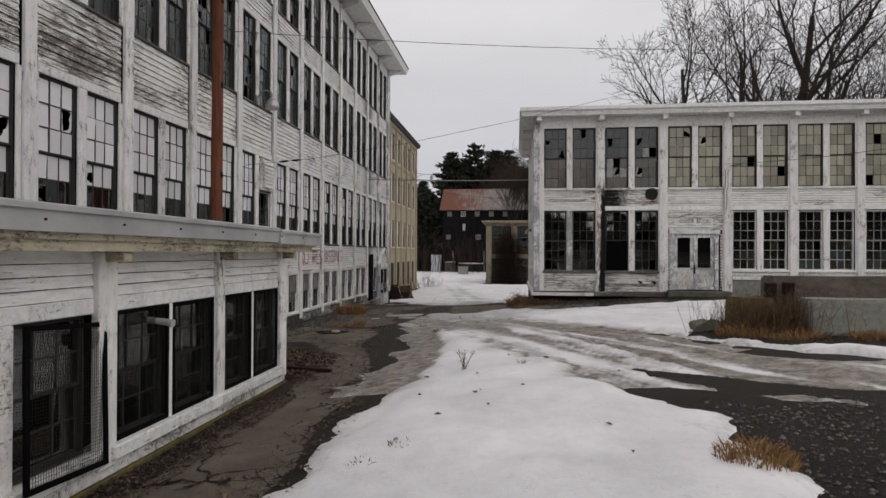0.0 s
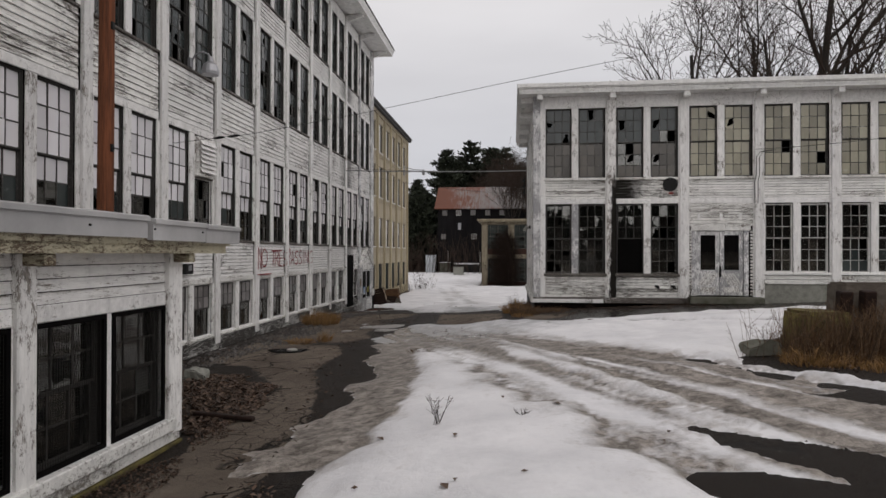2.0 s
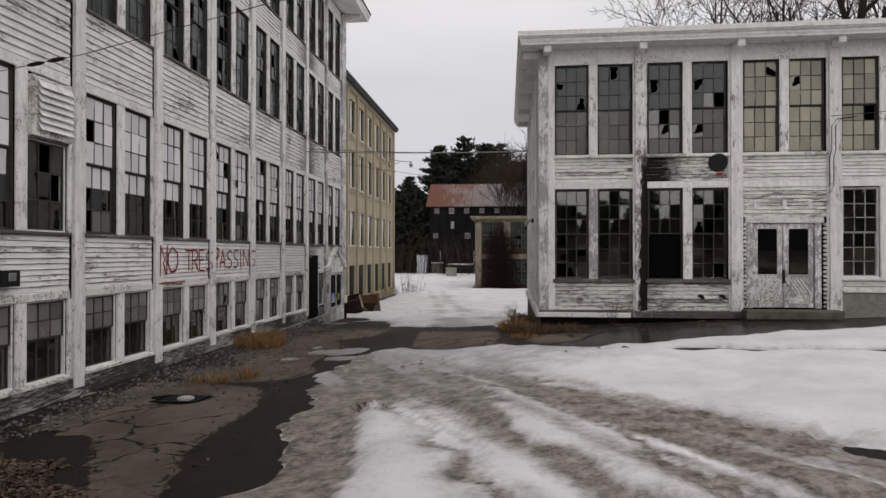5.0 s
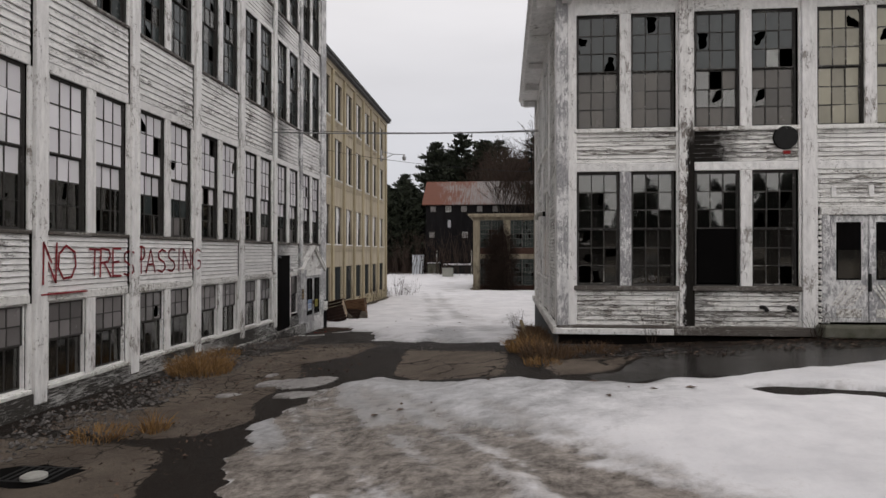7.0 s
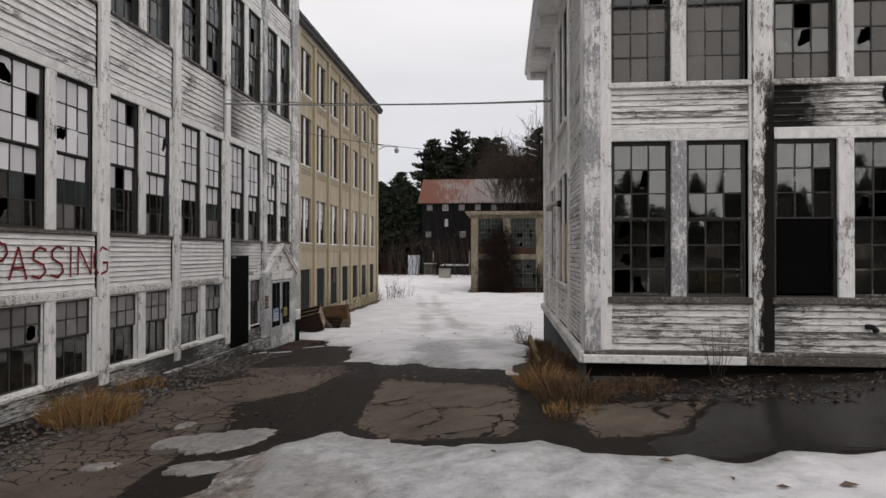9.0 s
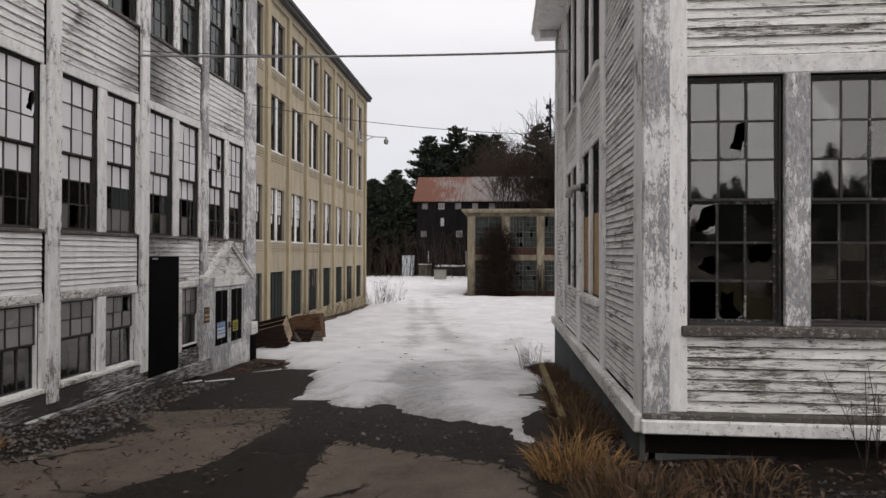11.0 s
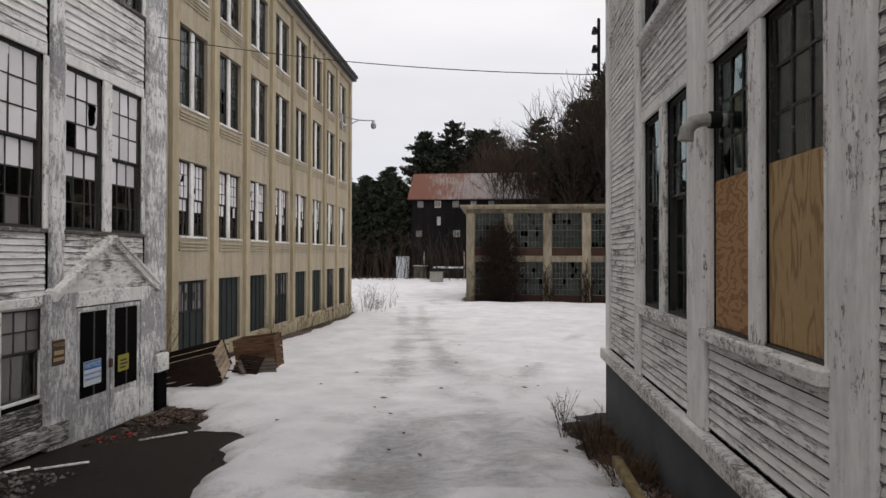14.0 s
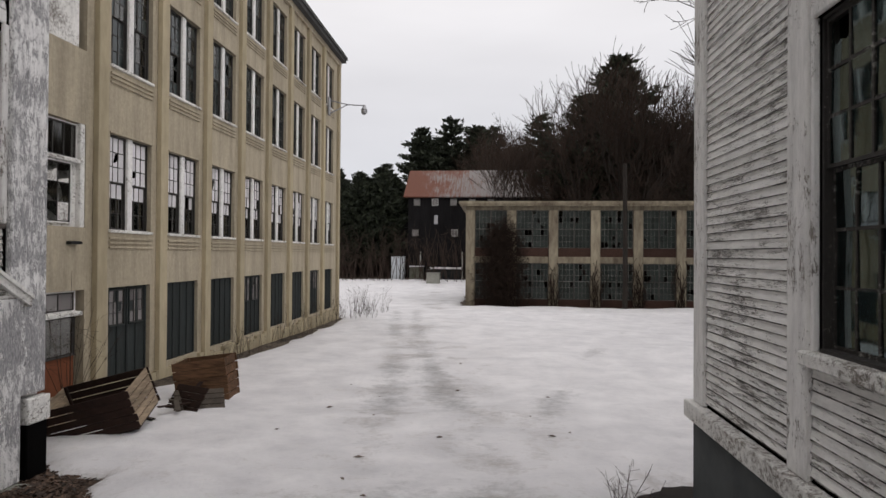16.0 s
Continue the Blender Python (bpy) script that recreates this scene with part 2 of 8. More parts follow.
M_glass = glass_mat("dirty_window_glass", (0.55, 0.57, 0.57), (0.12, 0.12, 0.11), 0.06)
M_glass_teal = glass_mat("greenish_window_glass", (0.5, 0.6, 0.6), (0.10, 0.13, 0.13), 0.08, 0.03, (0.80, 0.97, 0.98))
# green, yellow and tan base colours hold the reflected sky and dim rooms
M_glass_green = opaque_pane("slate_green_window_glass", (0.020, 0.027, 0.027), (0.062, 0.075, 0.074))
M_glass_yellow_sky = opaque_pane("yellowed_window_glass", (0.25, 0.235, 0.18), (0.44, 0.415, 0.31))
M_glass_shed = opaque_pane("sooty_green_window_glass", (0.012, 0.016, 0.014), (0.050, 0.062, 0.056), 0.22)
M_glass_tan = opaque_pane("brown_window_glass", (0.060, 0.053, 0.045), (0.135, 0.123, 0.105))
M_glass_dull = opaque_pane("dull_window_glass", (0.13, 0.12, 0.117), (0.29, 0.272, 0.27))
mp = Mat("whitewashed_glass", 0.22)
mp.color(mp.mix(1.0, mp.mix(mp.noise(3.0, 5, 0.6, (1, 1, 0.7), 5.0), (0.80, 0.785, 0.81), (0.90, 0.885, 0.91)), mp.step(mp.each(), 0, 1, 0.80, 1.06), "MULTIPLY"))
M_glass_white = mp.m

mb = Mat("beige_stucco", 0.88)
bn = mb.noise(14, 8, 0.7)
bst = mb.step(mb.noise(2.6, 9, 0.78, (1, 1, 0.12)), 0.42, 0.70, 1.0, 0.62)
bcol = mb.mix(mb.noise(0.5, 4, 0.6), (0.56, 0.49, 0.37), (0.40, 0.345, 0.25))
mb.color(mb.mix(1.0, mb.mix(1.0, bcol, bst, "MULTIPLY"), mb.step(bn, 0.3, 0.7, 0.80, 1.08), "MULTIPLY"))
mb.bump(bn, 0.3, 0.01)
M_stucco = mb.m
M_stucco_pil = plain("olive_stucco", (0.50, 0.43, 0.295), 0.88, var=0.28, scale=5, stretch=(1, 1, 0.3))
# near-black base colour carries the dimness of the rooms behind the windows
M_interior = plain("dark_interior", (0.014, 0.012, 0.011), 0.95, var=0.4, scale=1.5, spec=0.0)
# black things, and the shade inside the cellar opening, drain pit and door glass
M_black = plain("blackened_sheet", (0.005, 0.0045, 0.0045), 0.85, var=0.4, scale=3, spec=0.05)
M_dark_board = plain("dark_green_board", (0.035, 0.042, 0.042), 0.7, var=0.5, scale=5, stretch=(3, 3, 0.3))
M_conc = plain("grey_concrete", (0.31, 0.31, 0.275), 0.9, var=0.45, scale=6, bump=0.6)
M_conc_wall = plain("brown_grey_concrete", (0.20, 0.17, 0.14), 0.92, var=0.55, scale=5, bump=0.8, stretch=(1, 1, 1.8))
M_moss = plain("moss_on_concrete", (0.20, 0.17, 0.055), 0.95, var=0.6, scale=5, bump=0.8, col2=(0.06, 0.048, 0.03))
M_pier = plain("stained_pier_concrete", (0.36, 0.32, 0.235), 0.9, var=0.5, scale=3.2, stretch=(1, 1, 0.3), col2=(0.12, 0.095, 0.07))
M_found = plain("painted_foundation", (0.115, 0.125, 0.13), 0.85, var=0.3, scale=3)
M_conc_moss = plain("mossy_concrete", (0.17, 0.165, 0.14), 0.92, var=0.6, scale=2.6, col2=(0.06, 0.062, 0.04))
M_metal = plain("galvanised_metal", (0.42, 0.42, 0.44), 0.45, 0.7, 0.3, 2.0, 0.15)
M_rust_iron = plain("rusty_iron", (0.10, 0.055, 0.035), 0.8, 0.3, 0.5, 8)
M_dark_metal = plain("dark_iron", (0.02, 0.02, 0.02), 0.6, 0.3, 0.4, 8)
M_wire = plain("weathered_cable", (0.05, 0.05, 0.05), 0.7)
M_wire_light = plain("grey_cable", (0.30, 0.30, 0.30), 0.6)
M_screen = plain("rusty_wire_mesh", (0.022, 0.02, 0.018), 0.7, 0.3)
M_pipe_white = plain("white_pipe", (0.55, 0.54, 0.5), 0.55, var=0.3, scale=6)
M_wood_grey = plain("grey_weathered_wood", (0.12, 0.10, 0.082), 0.85, var=0.5, scale=6, stretch=(4, 4, 4))
M_wood_dark = plain("wet_dark_wood", (0.028, 0.014, 0.010), 0.8, var=0.5, scale=6)
M_wood_tan = plain("tan_crate_wood", (0.17, 0.092, 0.050), 0.85, var=0.75, scale=9, stretch=(0.4, 1, 3))
M_wood_pale = plain("pale_crate_wood", (0.44, 0.34, 0.24), 0.85, var=0.6, scale=9, stretch=(1, 0.4, 3))
M_wood_yellow = plain("yellowed_edging_wood", (0.30, 0.23, 0.10), 0.85, var=0.6, scale=7, col2=(0.09, 0.065, 0.04))
M_pole = plain("reddish_pole_wood", (0.22, 0.078, 0.036), 0.85, var=0.6, scale=5, stretch=(6, 6, 0.35), col2=(0.05, 0.022, 0.014))
M_door_orange = plain("orange_door_paint", (0.22, 0.075, 0.035), 0.75, var=0.35, scale=3, stretch=(3, 3, 1))
def ply_mat(name, light, mid, dark, stretch):
    """Rotary-cut veneer: long wandering grain, with a few knots."""
    m = Mat(name, 0.8)
    w = m.noise(1.0, 4, 0.5, stretch)
    ring = m.math("SINE", m.math("MULTIPLY", w, 95.0))
    fine = m.noise(60, 6, 0.7, tuple(c * 0.6 for c in stretch))
    col = m.mix(m.step(ring, 0.1, 0.95, 0.0, 0.75), m.mix(m.noise(1.4, 4, 0.6), light, mid), dark)
    col = m.mix(1.0, col, m.step(fine, 0.3, 0.7, 0.78, 1.12), "MULTIPLY")
    knot = m.step(m.voronoi(2.6, "F1", (1, 1, 2.0)), 0.045, 0.085, 1.0, 0.0)
    m.color(m.mix(knot, col, (0.09, 0.035, 0.014)))
    m.bump(fine, 0.25, 0.004)
    return m.m


M_ply = ply_mat("orange_plywood", (0.46, 0.27, 0.115), (0.36, 0.19, 0.075), (0.21, 0.085, 0.030), (0.6, 1.0, 2.6))
M_ply_yellow = ply_mat("yellow_plywood", (0.48, 0.335, 0.155), (0.36, 0.23, 0.10), (0.22, 0.125, 0.048), (2.6, 2.6, 0.45))
mr = Mat("rusted_sheet_roof", 0.75)
rn = mr.noise(1.1, 10, 0.82, (4.5, 0.35, 0.35))
rn = mr.math("ADD", mr.math("ADD", mr.math("MULTIPLY", rn, 0.75), mr.math("MULTIPLY", mr.noise(0.16, 4, 0.6), 0.45)), mr.step(mr.axis(0), -13, 3, -0.20, 0.02))
mr.color(mr.mix(mr.step(rn, 0.46, 0.56), mr.mix(mr.noise(5, 6, 0.7, (3, 0.6, 0.6)), (0.20, 0.060, 0.028), (0.05, 0.024, 0.017)), (0.20, 0.185, 0.18)))
M_rust_roof = mr.m
M_dark_wall = plain("tarred_boards", (0.016, 0.015, 0.016), 0.9, var=0.55, scale=2, stretch=(4, 4, 0.4), spec=0.1)
M_bark = plain("grey_bark", (0.045, 0.038, 0.033), 0.95, var=0.5, scale=12, stretch=(2, 2, 0.5))
M_twig = plain("brown_twigs", (0.052, 0.036, 0.028), 0.95, var=0.4, scale=3)
ml = Mat("pine_needles", 0.8)
ml.color(ml.mix(ml.island(), (0.009, 0.013, 0.007), (0.025, 0.033, 0.015)))
M_needle = ml.m
mg = Mat("dead_grass", 0.85)
mg.color(mg.mix(mg.island(), (0.33, 0.19, 0.065), (0.14, 0.075, 0.03)))
M_grass = mg.m
mg2 = Mat("brown_grass", 0.9)
mg2.color(mg2.mix(mg2.island(), (0.15, 0.085, 0.04), (0.05, 0.032, 0.02)))
M_grass_brown = mg2.m
mlf = Mat("fallen_leaves", 0.75)
mlf.color(mlf.mix(mlf.island(), (0.15, 0.095, 0.065), (0.020, 0.013, 0.010)))
M_leaf = mlf.m
mgv = Mat("wet_gravel", 0.6)
mgv.color(mgv.mix(mgv.island(), (0.025, 0.022, 0.020), (0.14, 0.125, 0.115)))
M_gravel = mgv.m
M_vine = plain("dead_vines", (0.035, 0.022, 0.016), 0.95, var=0.4)
M_hill = plain("leafless_hillside", (0.035, 0.027, 0.021), 0.95, var=0.5, scale=0.4)
M_red = plain("red_spray_paint", (0.35, 0.045, 0.055), 0.7, var=0.35, scale=14)
M_sign_white = plain("sign_white", (0.62, 0.66, 0.70), 0.5, var=0.1)
M_sign_blue = plain("sign_blue", (0.06, 0.22, 0.55), 0.5, var=0.15)
M_sign_yellow = plain("sign_yellow", (0.42, 0.38, 0.05), 0.5, var=0.2)
M_sign_brown = plain("sign_brown", (0.07, 0.045, 0.03), 0.6, var=0.2)
M_sign_tan = plain("sign_lettering", (0.38, 0.28, 0.16), 0.6, var=0.1)
M_sign_red = plain("sign_red", (0.35, 0.03, 0.03), 0.6, var=0.2)
M_roofing = plain("weathered_roofing", (0.10, 0.10, 0.10), 0.9, var=0.4, scale=2)
M_gutter = plain("galvanised_flashing", (0.52, 0.515, 0.515), 0.5, 0.25, 0.3, 1.6, 0.15)

# snow, ice and paving share one world-space look each
ms = Mat("old_snow", 0.65, spec=0.3)
sfine = ms.noise(26, 6, 0.7)
spot = ms.step(ms.noise(14, 6, 0.8), 0.62, 0.72)
sdirt = ms.attr("dirt")
sgrime = ms.noise(3.6, 10, 0.80, (1, 1, 1))
clean = ms.mix(ms.step(ms.noise(0.9, 9, 0.72), 0.32, 0.66), (0.64, 0.635, 0.655), (0.86, 0.85, 0.865))
icy = ms.step(ms.math("ADD", ms.attr("ice"), ms.math("MULTIPLY", ms.math("SUBTRACT", ms.noise(2.4, 10, 0.75), 0.5), 1.3)), 0.30, 0.75)
clean = ms.mix(icy, clean, ms.mix(ms.step(ms.noise(6, 8, 0.75), 0.35, 0.65), (0.26, 0.26, 0.265), (0.52, 0.52, 0.53)))
grime = ms.mix(ms.step(ms.noise(4.5, 12, 0.82), 0.40, 0.60), (0.060, 0.048, 0.038), (0.36, 0.32, 0.285))
sm = ms.step(ms.math("ADD", sdirt, ms.math("MULTIPLY", ms.math("SUBTRACT", sgrime, 0.5), 1.5)), 0.16, 0.85)
ms.color(ms.mix(ms.math("MULTIPLY", spot, 0.24), ms.mix(sm, clean, grime), (0.16, 0.13, 0.11)))
ms.rough(ms.math("ADD", ms.step(sm, 0, 1, 0.7, 0.42), ms.step(icy, 0, 1, 0.0, -0.25)))
ms.bump(ms.math("ADD", ms.math("MULTIPLY", sfine, 0.35), ms.noise(5, 8, 0.68)), 0.7, 0.04)
M_snow = ms.m

ma = Mat("cracked_asphalt", 0.85, spec=0.14)
an = ma.noise(90, 5, 0.8)
ag = ma.noise(22, 8, 0.8)
ab = ma.noise(0.9, 8, 0.7)
cr = ma.voronoi(0.85, warp=0.9)
crn = ma.math("ADD", cr, ma.math("MULTIPLY", ma.math("SUBTRACT", ma.noise(5, 7, 0.7), 0.5), 0.12))
crack = ma.math("MAXIMUM", ma.step(crn, 0.006, 0.030), ma.step(ma.noise(0.55, 3, 0.5), 0.52, 0.56, 1.0, 0.0))
craze = ma.math("MAXIMUM", ma.step(ma.voronoi(4.2, warp=0.5), 0.006, 0.03), ma.step(ma.noise(0.42, 4, 0.6), 0.56, 0.60, 1.0, 0.0))
crack = ma.math("MULTIPLY", crack, craze)
damp = ma.attr("wet")
wetn = ma.math("ADD", damp, ma.math("MULTIPLY", ma.math("SUBTRACT", ma.noise(1.9, 11, 0.75), 0.5), 1.1))
wet = ma.step(wetn, 0.38, 0.44)
pool = ma.step(wetn, 0.92, 1.0)
shatter = ma.math("MULTIPLY", ma.step(damp, 0.08, 0.2), ma.step(damp, 0.36, 0.48, 1.0, 0.0))
net = ma.math("ADD", ma.voronoi(3.4, warp=0.6), ma.math("MULTIPLY", ma.math("SUBTRACT", ma.noise(9, 6, 0.7), 0.5), 0.08))
crack = ma.math("MULTIPLY", crack, ma.math("MAXIMUM", ma.step(net, 0.012, 0.045), ma.step(shatter, 0, 1, 1.0, 0.0)))
dry = ma.mix(ma.step(ab, 0.35, 0.66), (0.100, 0.080, 0.064), (0.185, 0.153, 0.124))
dry = ma.mix(1.0, dry, ma.step(an, 0.3, 0.7, 0.55, 1.45), "MULTIPLY")
dry = ma.mix(ma.step(ag, 0.58, 0.66), dry, (0.045, 0.037, 0.031))
dry = ma.mix(ma.step(ma.noise(45, 4, 0.7), 0.66, 0.70), dry, (0.30, 0.27, 0.25))
muck = ma.mix(ma.step(ma.noise(34, 9, 0.85), 0.40, 0.66), (0.005, 0.004, 0.003), (0.040, 0.029, 0.022))
muck = ma.mix(ma.step(ma.noise(60, 4, 0.7), 0.67, 0.71), muck, (0.17, 0.14, 0.12))
muck = ma.mix(pool, muck, (0.016, 0.014, 0.013))
acol = ma.mix(wet, dry, muck)
ma.color(ma.mix(crack, (0.012, 0.010, 0.008), acol))
ma.rough(ma.math("ADD", ma.step(wet, 0, 1, 0.85, 0.60), ma.step(pool, 0, 1, 0.0, -0.36)))
ma.bump(ma.math("ADD", ma.math("MULTIPLY", crack, 0.9), ma.math("MULTIPLY", ma.math("ADD", an, ag), ma.step(pool, 0, 1, 0.8, 0.03))), 0.9, 0.025)
M_asphalt = ma.m
mi = Mat("grey_ice", 0.35)
mi.color(mi.mix(mi.step(mi.noise(7, 9, 0.8), 0.34, 0.64), (0.10, 0.09, 0.082), (0.34, 0.325, 0.315))).bump(mi.noise(9, 8, 0.7), 0.7, 0.03)
M_ice = mi.m


# ---- building helpers ----
def bx(bm, x0, x1, y0, y1, z0, z1):
    vs = [bm.verts.new(p) for p in ((x0, y0, z0), (x1, y0, z0), (x1, y1, z0), (x0, y1, z0), (x0, y0, z1), (x1, y0, z1), (x1, y1, z1), (x0, y1, z1))]
    for f in ((3, 2, 1, 0), (4, 5, 6, 7), (0, 1, 5, 4), (1, 2, 6, 5), (2, 3, 7, 6), (3, 0, 4, 7)):
        bm.faces.new([vs[i] for i in f])


def bevelled(x0, x1, y0, y1, z0, z1, r=0.012):
    bm = bmesh.new()
    bx(bm, x0, x1, y0, y1, z0, z1)
    bmesh.ops.bevel(bm, geom=bm.edges[:], offset=r, segments=1, affect="EDGES")
    return bm


def tube(bm, pts, radii, sides=8, cap=True):
    rings = []
    for i, p in enumerate(pts):
        p = Vector(p)
        d = (Vector(pts[min(i + 1, len(pts) - 1)]) - Vector(pts[max(i - 1, 0)])).normalized()
        a = d.orthogonal().normalized() if abs(d.z) > 0.95 else d.cross(Vector((0, 0, 1))).normalized()
        b = d.cross(a)
        r = radii[i] if isinstance(radii, (list, tuple)) else radii
        rings.append([bm.verts.new(p + (a * math.cos(k * math.tau / sides) + b * math.sin(k * math.tau / sides)) * r) for k in range(sides)])
    for q, w in zip(rings, rings[1:]):
        for k in range(sides):
            bm.faces.new((q[k], q[(k + 1) % sides], w[(k + 1) % sides], w[k]))
    if cap and sides > 2:
        bm.faces.new(rings[0][::-1])
        bm.faces.new(rings[-1])


def mesh(name, bm, material):
    me = bpy.data.meshes.new(name)
    bm.to_mesh(me)
    bm.free()
    me.materials.append(material)
    return me


def thing(name, label, category, group="", kind="", at=(0, 0, 0)):
    ob = new(name)
    ob.matrix_basis = Matrix.Translation(at)
    return tagged(ob, label, category, group, kind)


def place(name, me, parent, m=None, label="", kind=""):
    ob = new(name, me)
    if parent is not None:
        ob.parent = parent
    if m is not None:
        ob.matrix_basis = m
    return tagged(ob, label, "", "", kind)


def part(name, bm, material, parent, label="", m=None, kind=""):
    return place(name, mesh(name, bm, material), parent, m, label, kind)


def solo(name, bm, material, label, category, group="", kind="", smooth=False):
    ob = new(name, mesh(name, bm, material))
    if smooth:
        for p in ob.data.polygons:
            p.use_smooth = True
    return tagged(ob, label, category, group, kind)


rng = random.Random(7)
CACHE = {}


def board_mesh(length, pitch, material):
    """A lapped clapboard: thick lower edge, thin upper edge."""
    key = ("board", round(length, 3), round(pitch, 3), material.name)
    if key not in CACHE:
        bm = bmesh.new()
        lap = min(0.025, 0.21 * pitch)
        prof = ((-lap, -0.004), (0.001 - lap, 0.006), (-0.002, pitch), (0.02, pitch), (0.02, -0.004))
        a = [bm.verts.new((0, y, z)) for y, z in prof]
        b = [bm.verts.new((length, y, z)) for y, z in prof]
        for k in range(5):
            bm.faces.new((a[k], b[k], b[(k + 1) % 5], a[(k + 1) % 5]))
        bm.faces.new(a[::-1])
        bm.faces.new(b)
        bmesh.ops.recalc_face_normals(bm, faces=bm.faces[:])
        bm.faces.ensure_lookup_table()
        # lower edge face gets the darker colour that draws the lap shadow
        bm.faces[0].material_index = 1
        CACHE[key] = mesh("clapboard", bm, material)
        CACHE[key].materials.append(M_lap_shade)
    return CACHE[key]


class Facade:
    """One side of a building. Local axes: x along the wall, y into it, z up."""

    def __init__(self, building, m, boards=300, panes=300):
        self.b, self.m = building, m
        self.boards_left, self.panes_left = boards, panes
        self.joined = {}

    def box(self, name, material, u0, u1, v0, v1, n0, n1, label=""):
        """A trim piece that stands n0 to n1 out of the wall plane."""
        return part(name, bevelled(u0, u1, -n1, -n0, v0, v1, min(0.012, (u1 - u0) * 0.2, (v1 - v0) * 0.2)), material, self.b, label, self.m)

    def clap(self, u0, u1, v0, v1, pitch, material, near=True):
        rows = max(1, round((v1 - v0) / pitch))
        p = (v1 - v0) / rows
        for k in range(rows):
            tilt = rng.uniform(-0.0016, 0.0016)
            loc = Matrix.Translation((u0, -0.004 + rng.uniform(-0.004, 0.004), v0 + k * p)) @ Matrix.Rotation(tilt, 4, "Y")
            me = board_mesh(u1 - u0, p, material)
            if near and self.boards_left > 0:
                self.boards_left -= 1
                place("clapboard", me, self.b, self.m @ loc)
            else:
                self.join("clapboard", me, self.m @ loc, material)

    def join(self, name, me, m, material):
        self.joined.setdefault((name, material.name), [material, []])[1].append((me, m))

    def flush(self):
        """Far boards and panes, joined into one part a kind."""
        for (name, _), (material, items) in self.joined.items():
            vs, fs, mi_ = [], [], []
            for me, m in items:
                base = len(vs)
                vs += [tuple(m @ v.co) for v in me.vertices]
                fs += [tuple(base + i for i in p.vertices) for p in me.polygons]
                mi_ += [p.material_index for p in me.polygons]
            out = bpy.data.meshes.new(name)
            out.from_pydata(vs, [], fs)
            out.materials.append(material)
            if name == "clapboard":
                out.materials.append(M_lap_shade)
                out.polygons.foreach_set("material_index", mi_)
            place(name, out, self.b, None, "", "stuff")


def frame_mesh(w, h, material, d=0.10, t=0.024):
    key = ("frame", round(w, 3), round(h, 3), material.name)
    if key not in CACHE:
        bm = bmesh.new()
        bx(bm, 0, t, 0.0, d, 0, h)
        bx(bm, w - t, w, 0.0, d, 0, h)
        bx(bm, t, w - t, 0.0, d, h - t, h)
        bx(bm, t, w - t, -0.03, d, 0, t)
        CACHE[key] = mesh("window", bm, material)
    return CACHE[key]


def sash_mesh(w, h, cols, rows, material, rail=0.027, bar=0.022, d=0.03):
    key = ("sash", round(w, 3), round(h, 3), cols, rows, material.name)
    if key not in CACHE:
        bm = bmesh.new()
        bx(bm, 0, rail, 0, d, 0, h)
        bx(bm, w - rail, w, 0, d, 0, h)
        bx(bm, rail, w - rail, 0, d, 0, rail)
        bx(bm, rail, w - rail, 0, d, h - rail, h)
        for k in range(1, cols):
            x = rail + (w - 2 * rail) * k / cols
            bx(bm, x - bar / 2, x + bar / 2, 0.003, d - 0.003, rail, h - rail)
        for k in range(1, rows):
            z = rail + (h - 2 * rail) * k / rows
            bx(bm, rail, w - rail, 0.005, d - 0.005, z - bar / 2, z + bar / 2)
        CACHE[key] = mesh("sash", bm, material)
    return CACHE[key]


def pane_mesh(w, h, material, broken=0):
    """A pane 3 mm thick; broken ones keep a jagged rim."""
    key = ("pane", round(w, 3), round(h, 3), material.name, broken)
    if key not in CACHE:
        bm = bmesh.new()
        if not broken:
            bx(bm, 0, w, 0, 0.003, 0, h)
        else:
            r = random.Random(broken * 31)
            n = 18
            cx, cz = w * r.uniform(0.25, 0.75), h * r.uniform(0.25, 0.75)
            f1, f2 = r.uniform(0, math.tau), r.uniform(0, math.tau)
            outer, inner = [], []
            for k in range(n):
                a = math.tau * k / n
                dx, dz = math.cos(a), math.sin(a)
                lim = min(((w - cx) if dx > 0 else cx) / max(abs(dx), 1e-6), ((h - cz) if dz > 0 else cz) / max(abs(dz), 1e-6))
                outer.append((cx + dx * lim, cz + dz * lim))
                q = 0.66 + 0.34 * math.sin(a + f1) + 0.22 * math.sin(2 * a + f2) + r.uniform(-0.14, 0.10)
                q = min(0.995, max(0.18, q))
                inner.append((cx + dx * lim * q, cz + dz * lim * q))
            o = [bm.verts.new((x, 0, z)) for x, z in outer]
            i = [bm.verts.new((x, 0, z)) for x, z in inner]
            for k in range(n):
                bm.faces.new((o[k], o[(k + 1) % n], i[(k + 1) % n], i[k]))
        CACHE[key] = mesh("pane", bm, material)
    return CACHE[key]


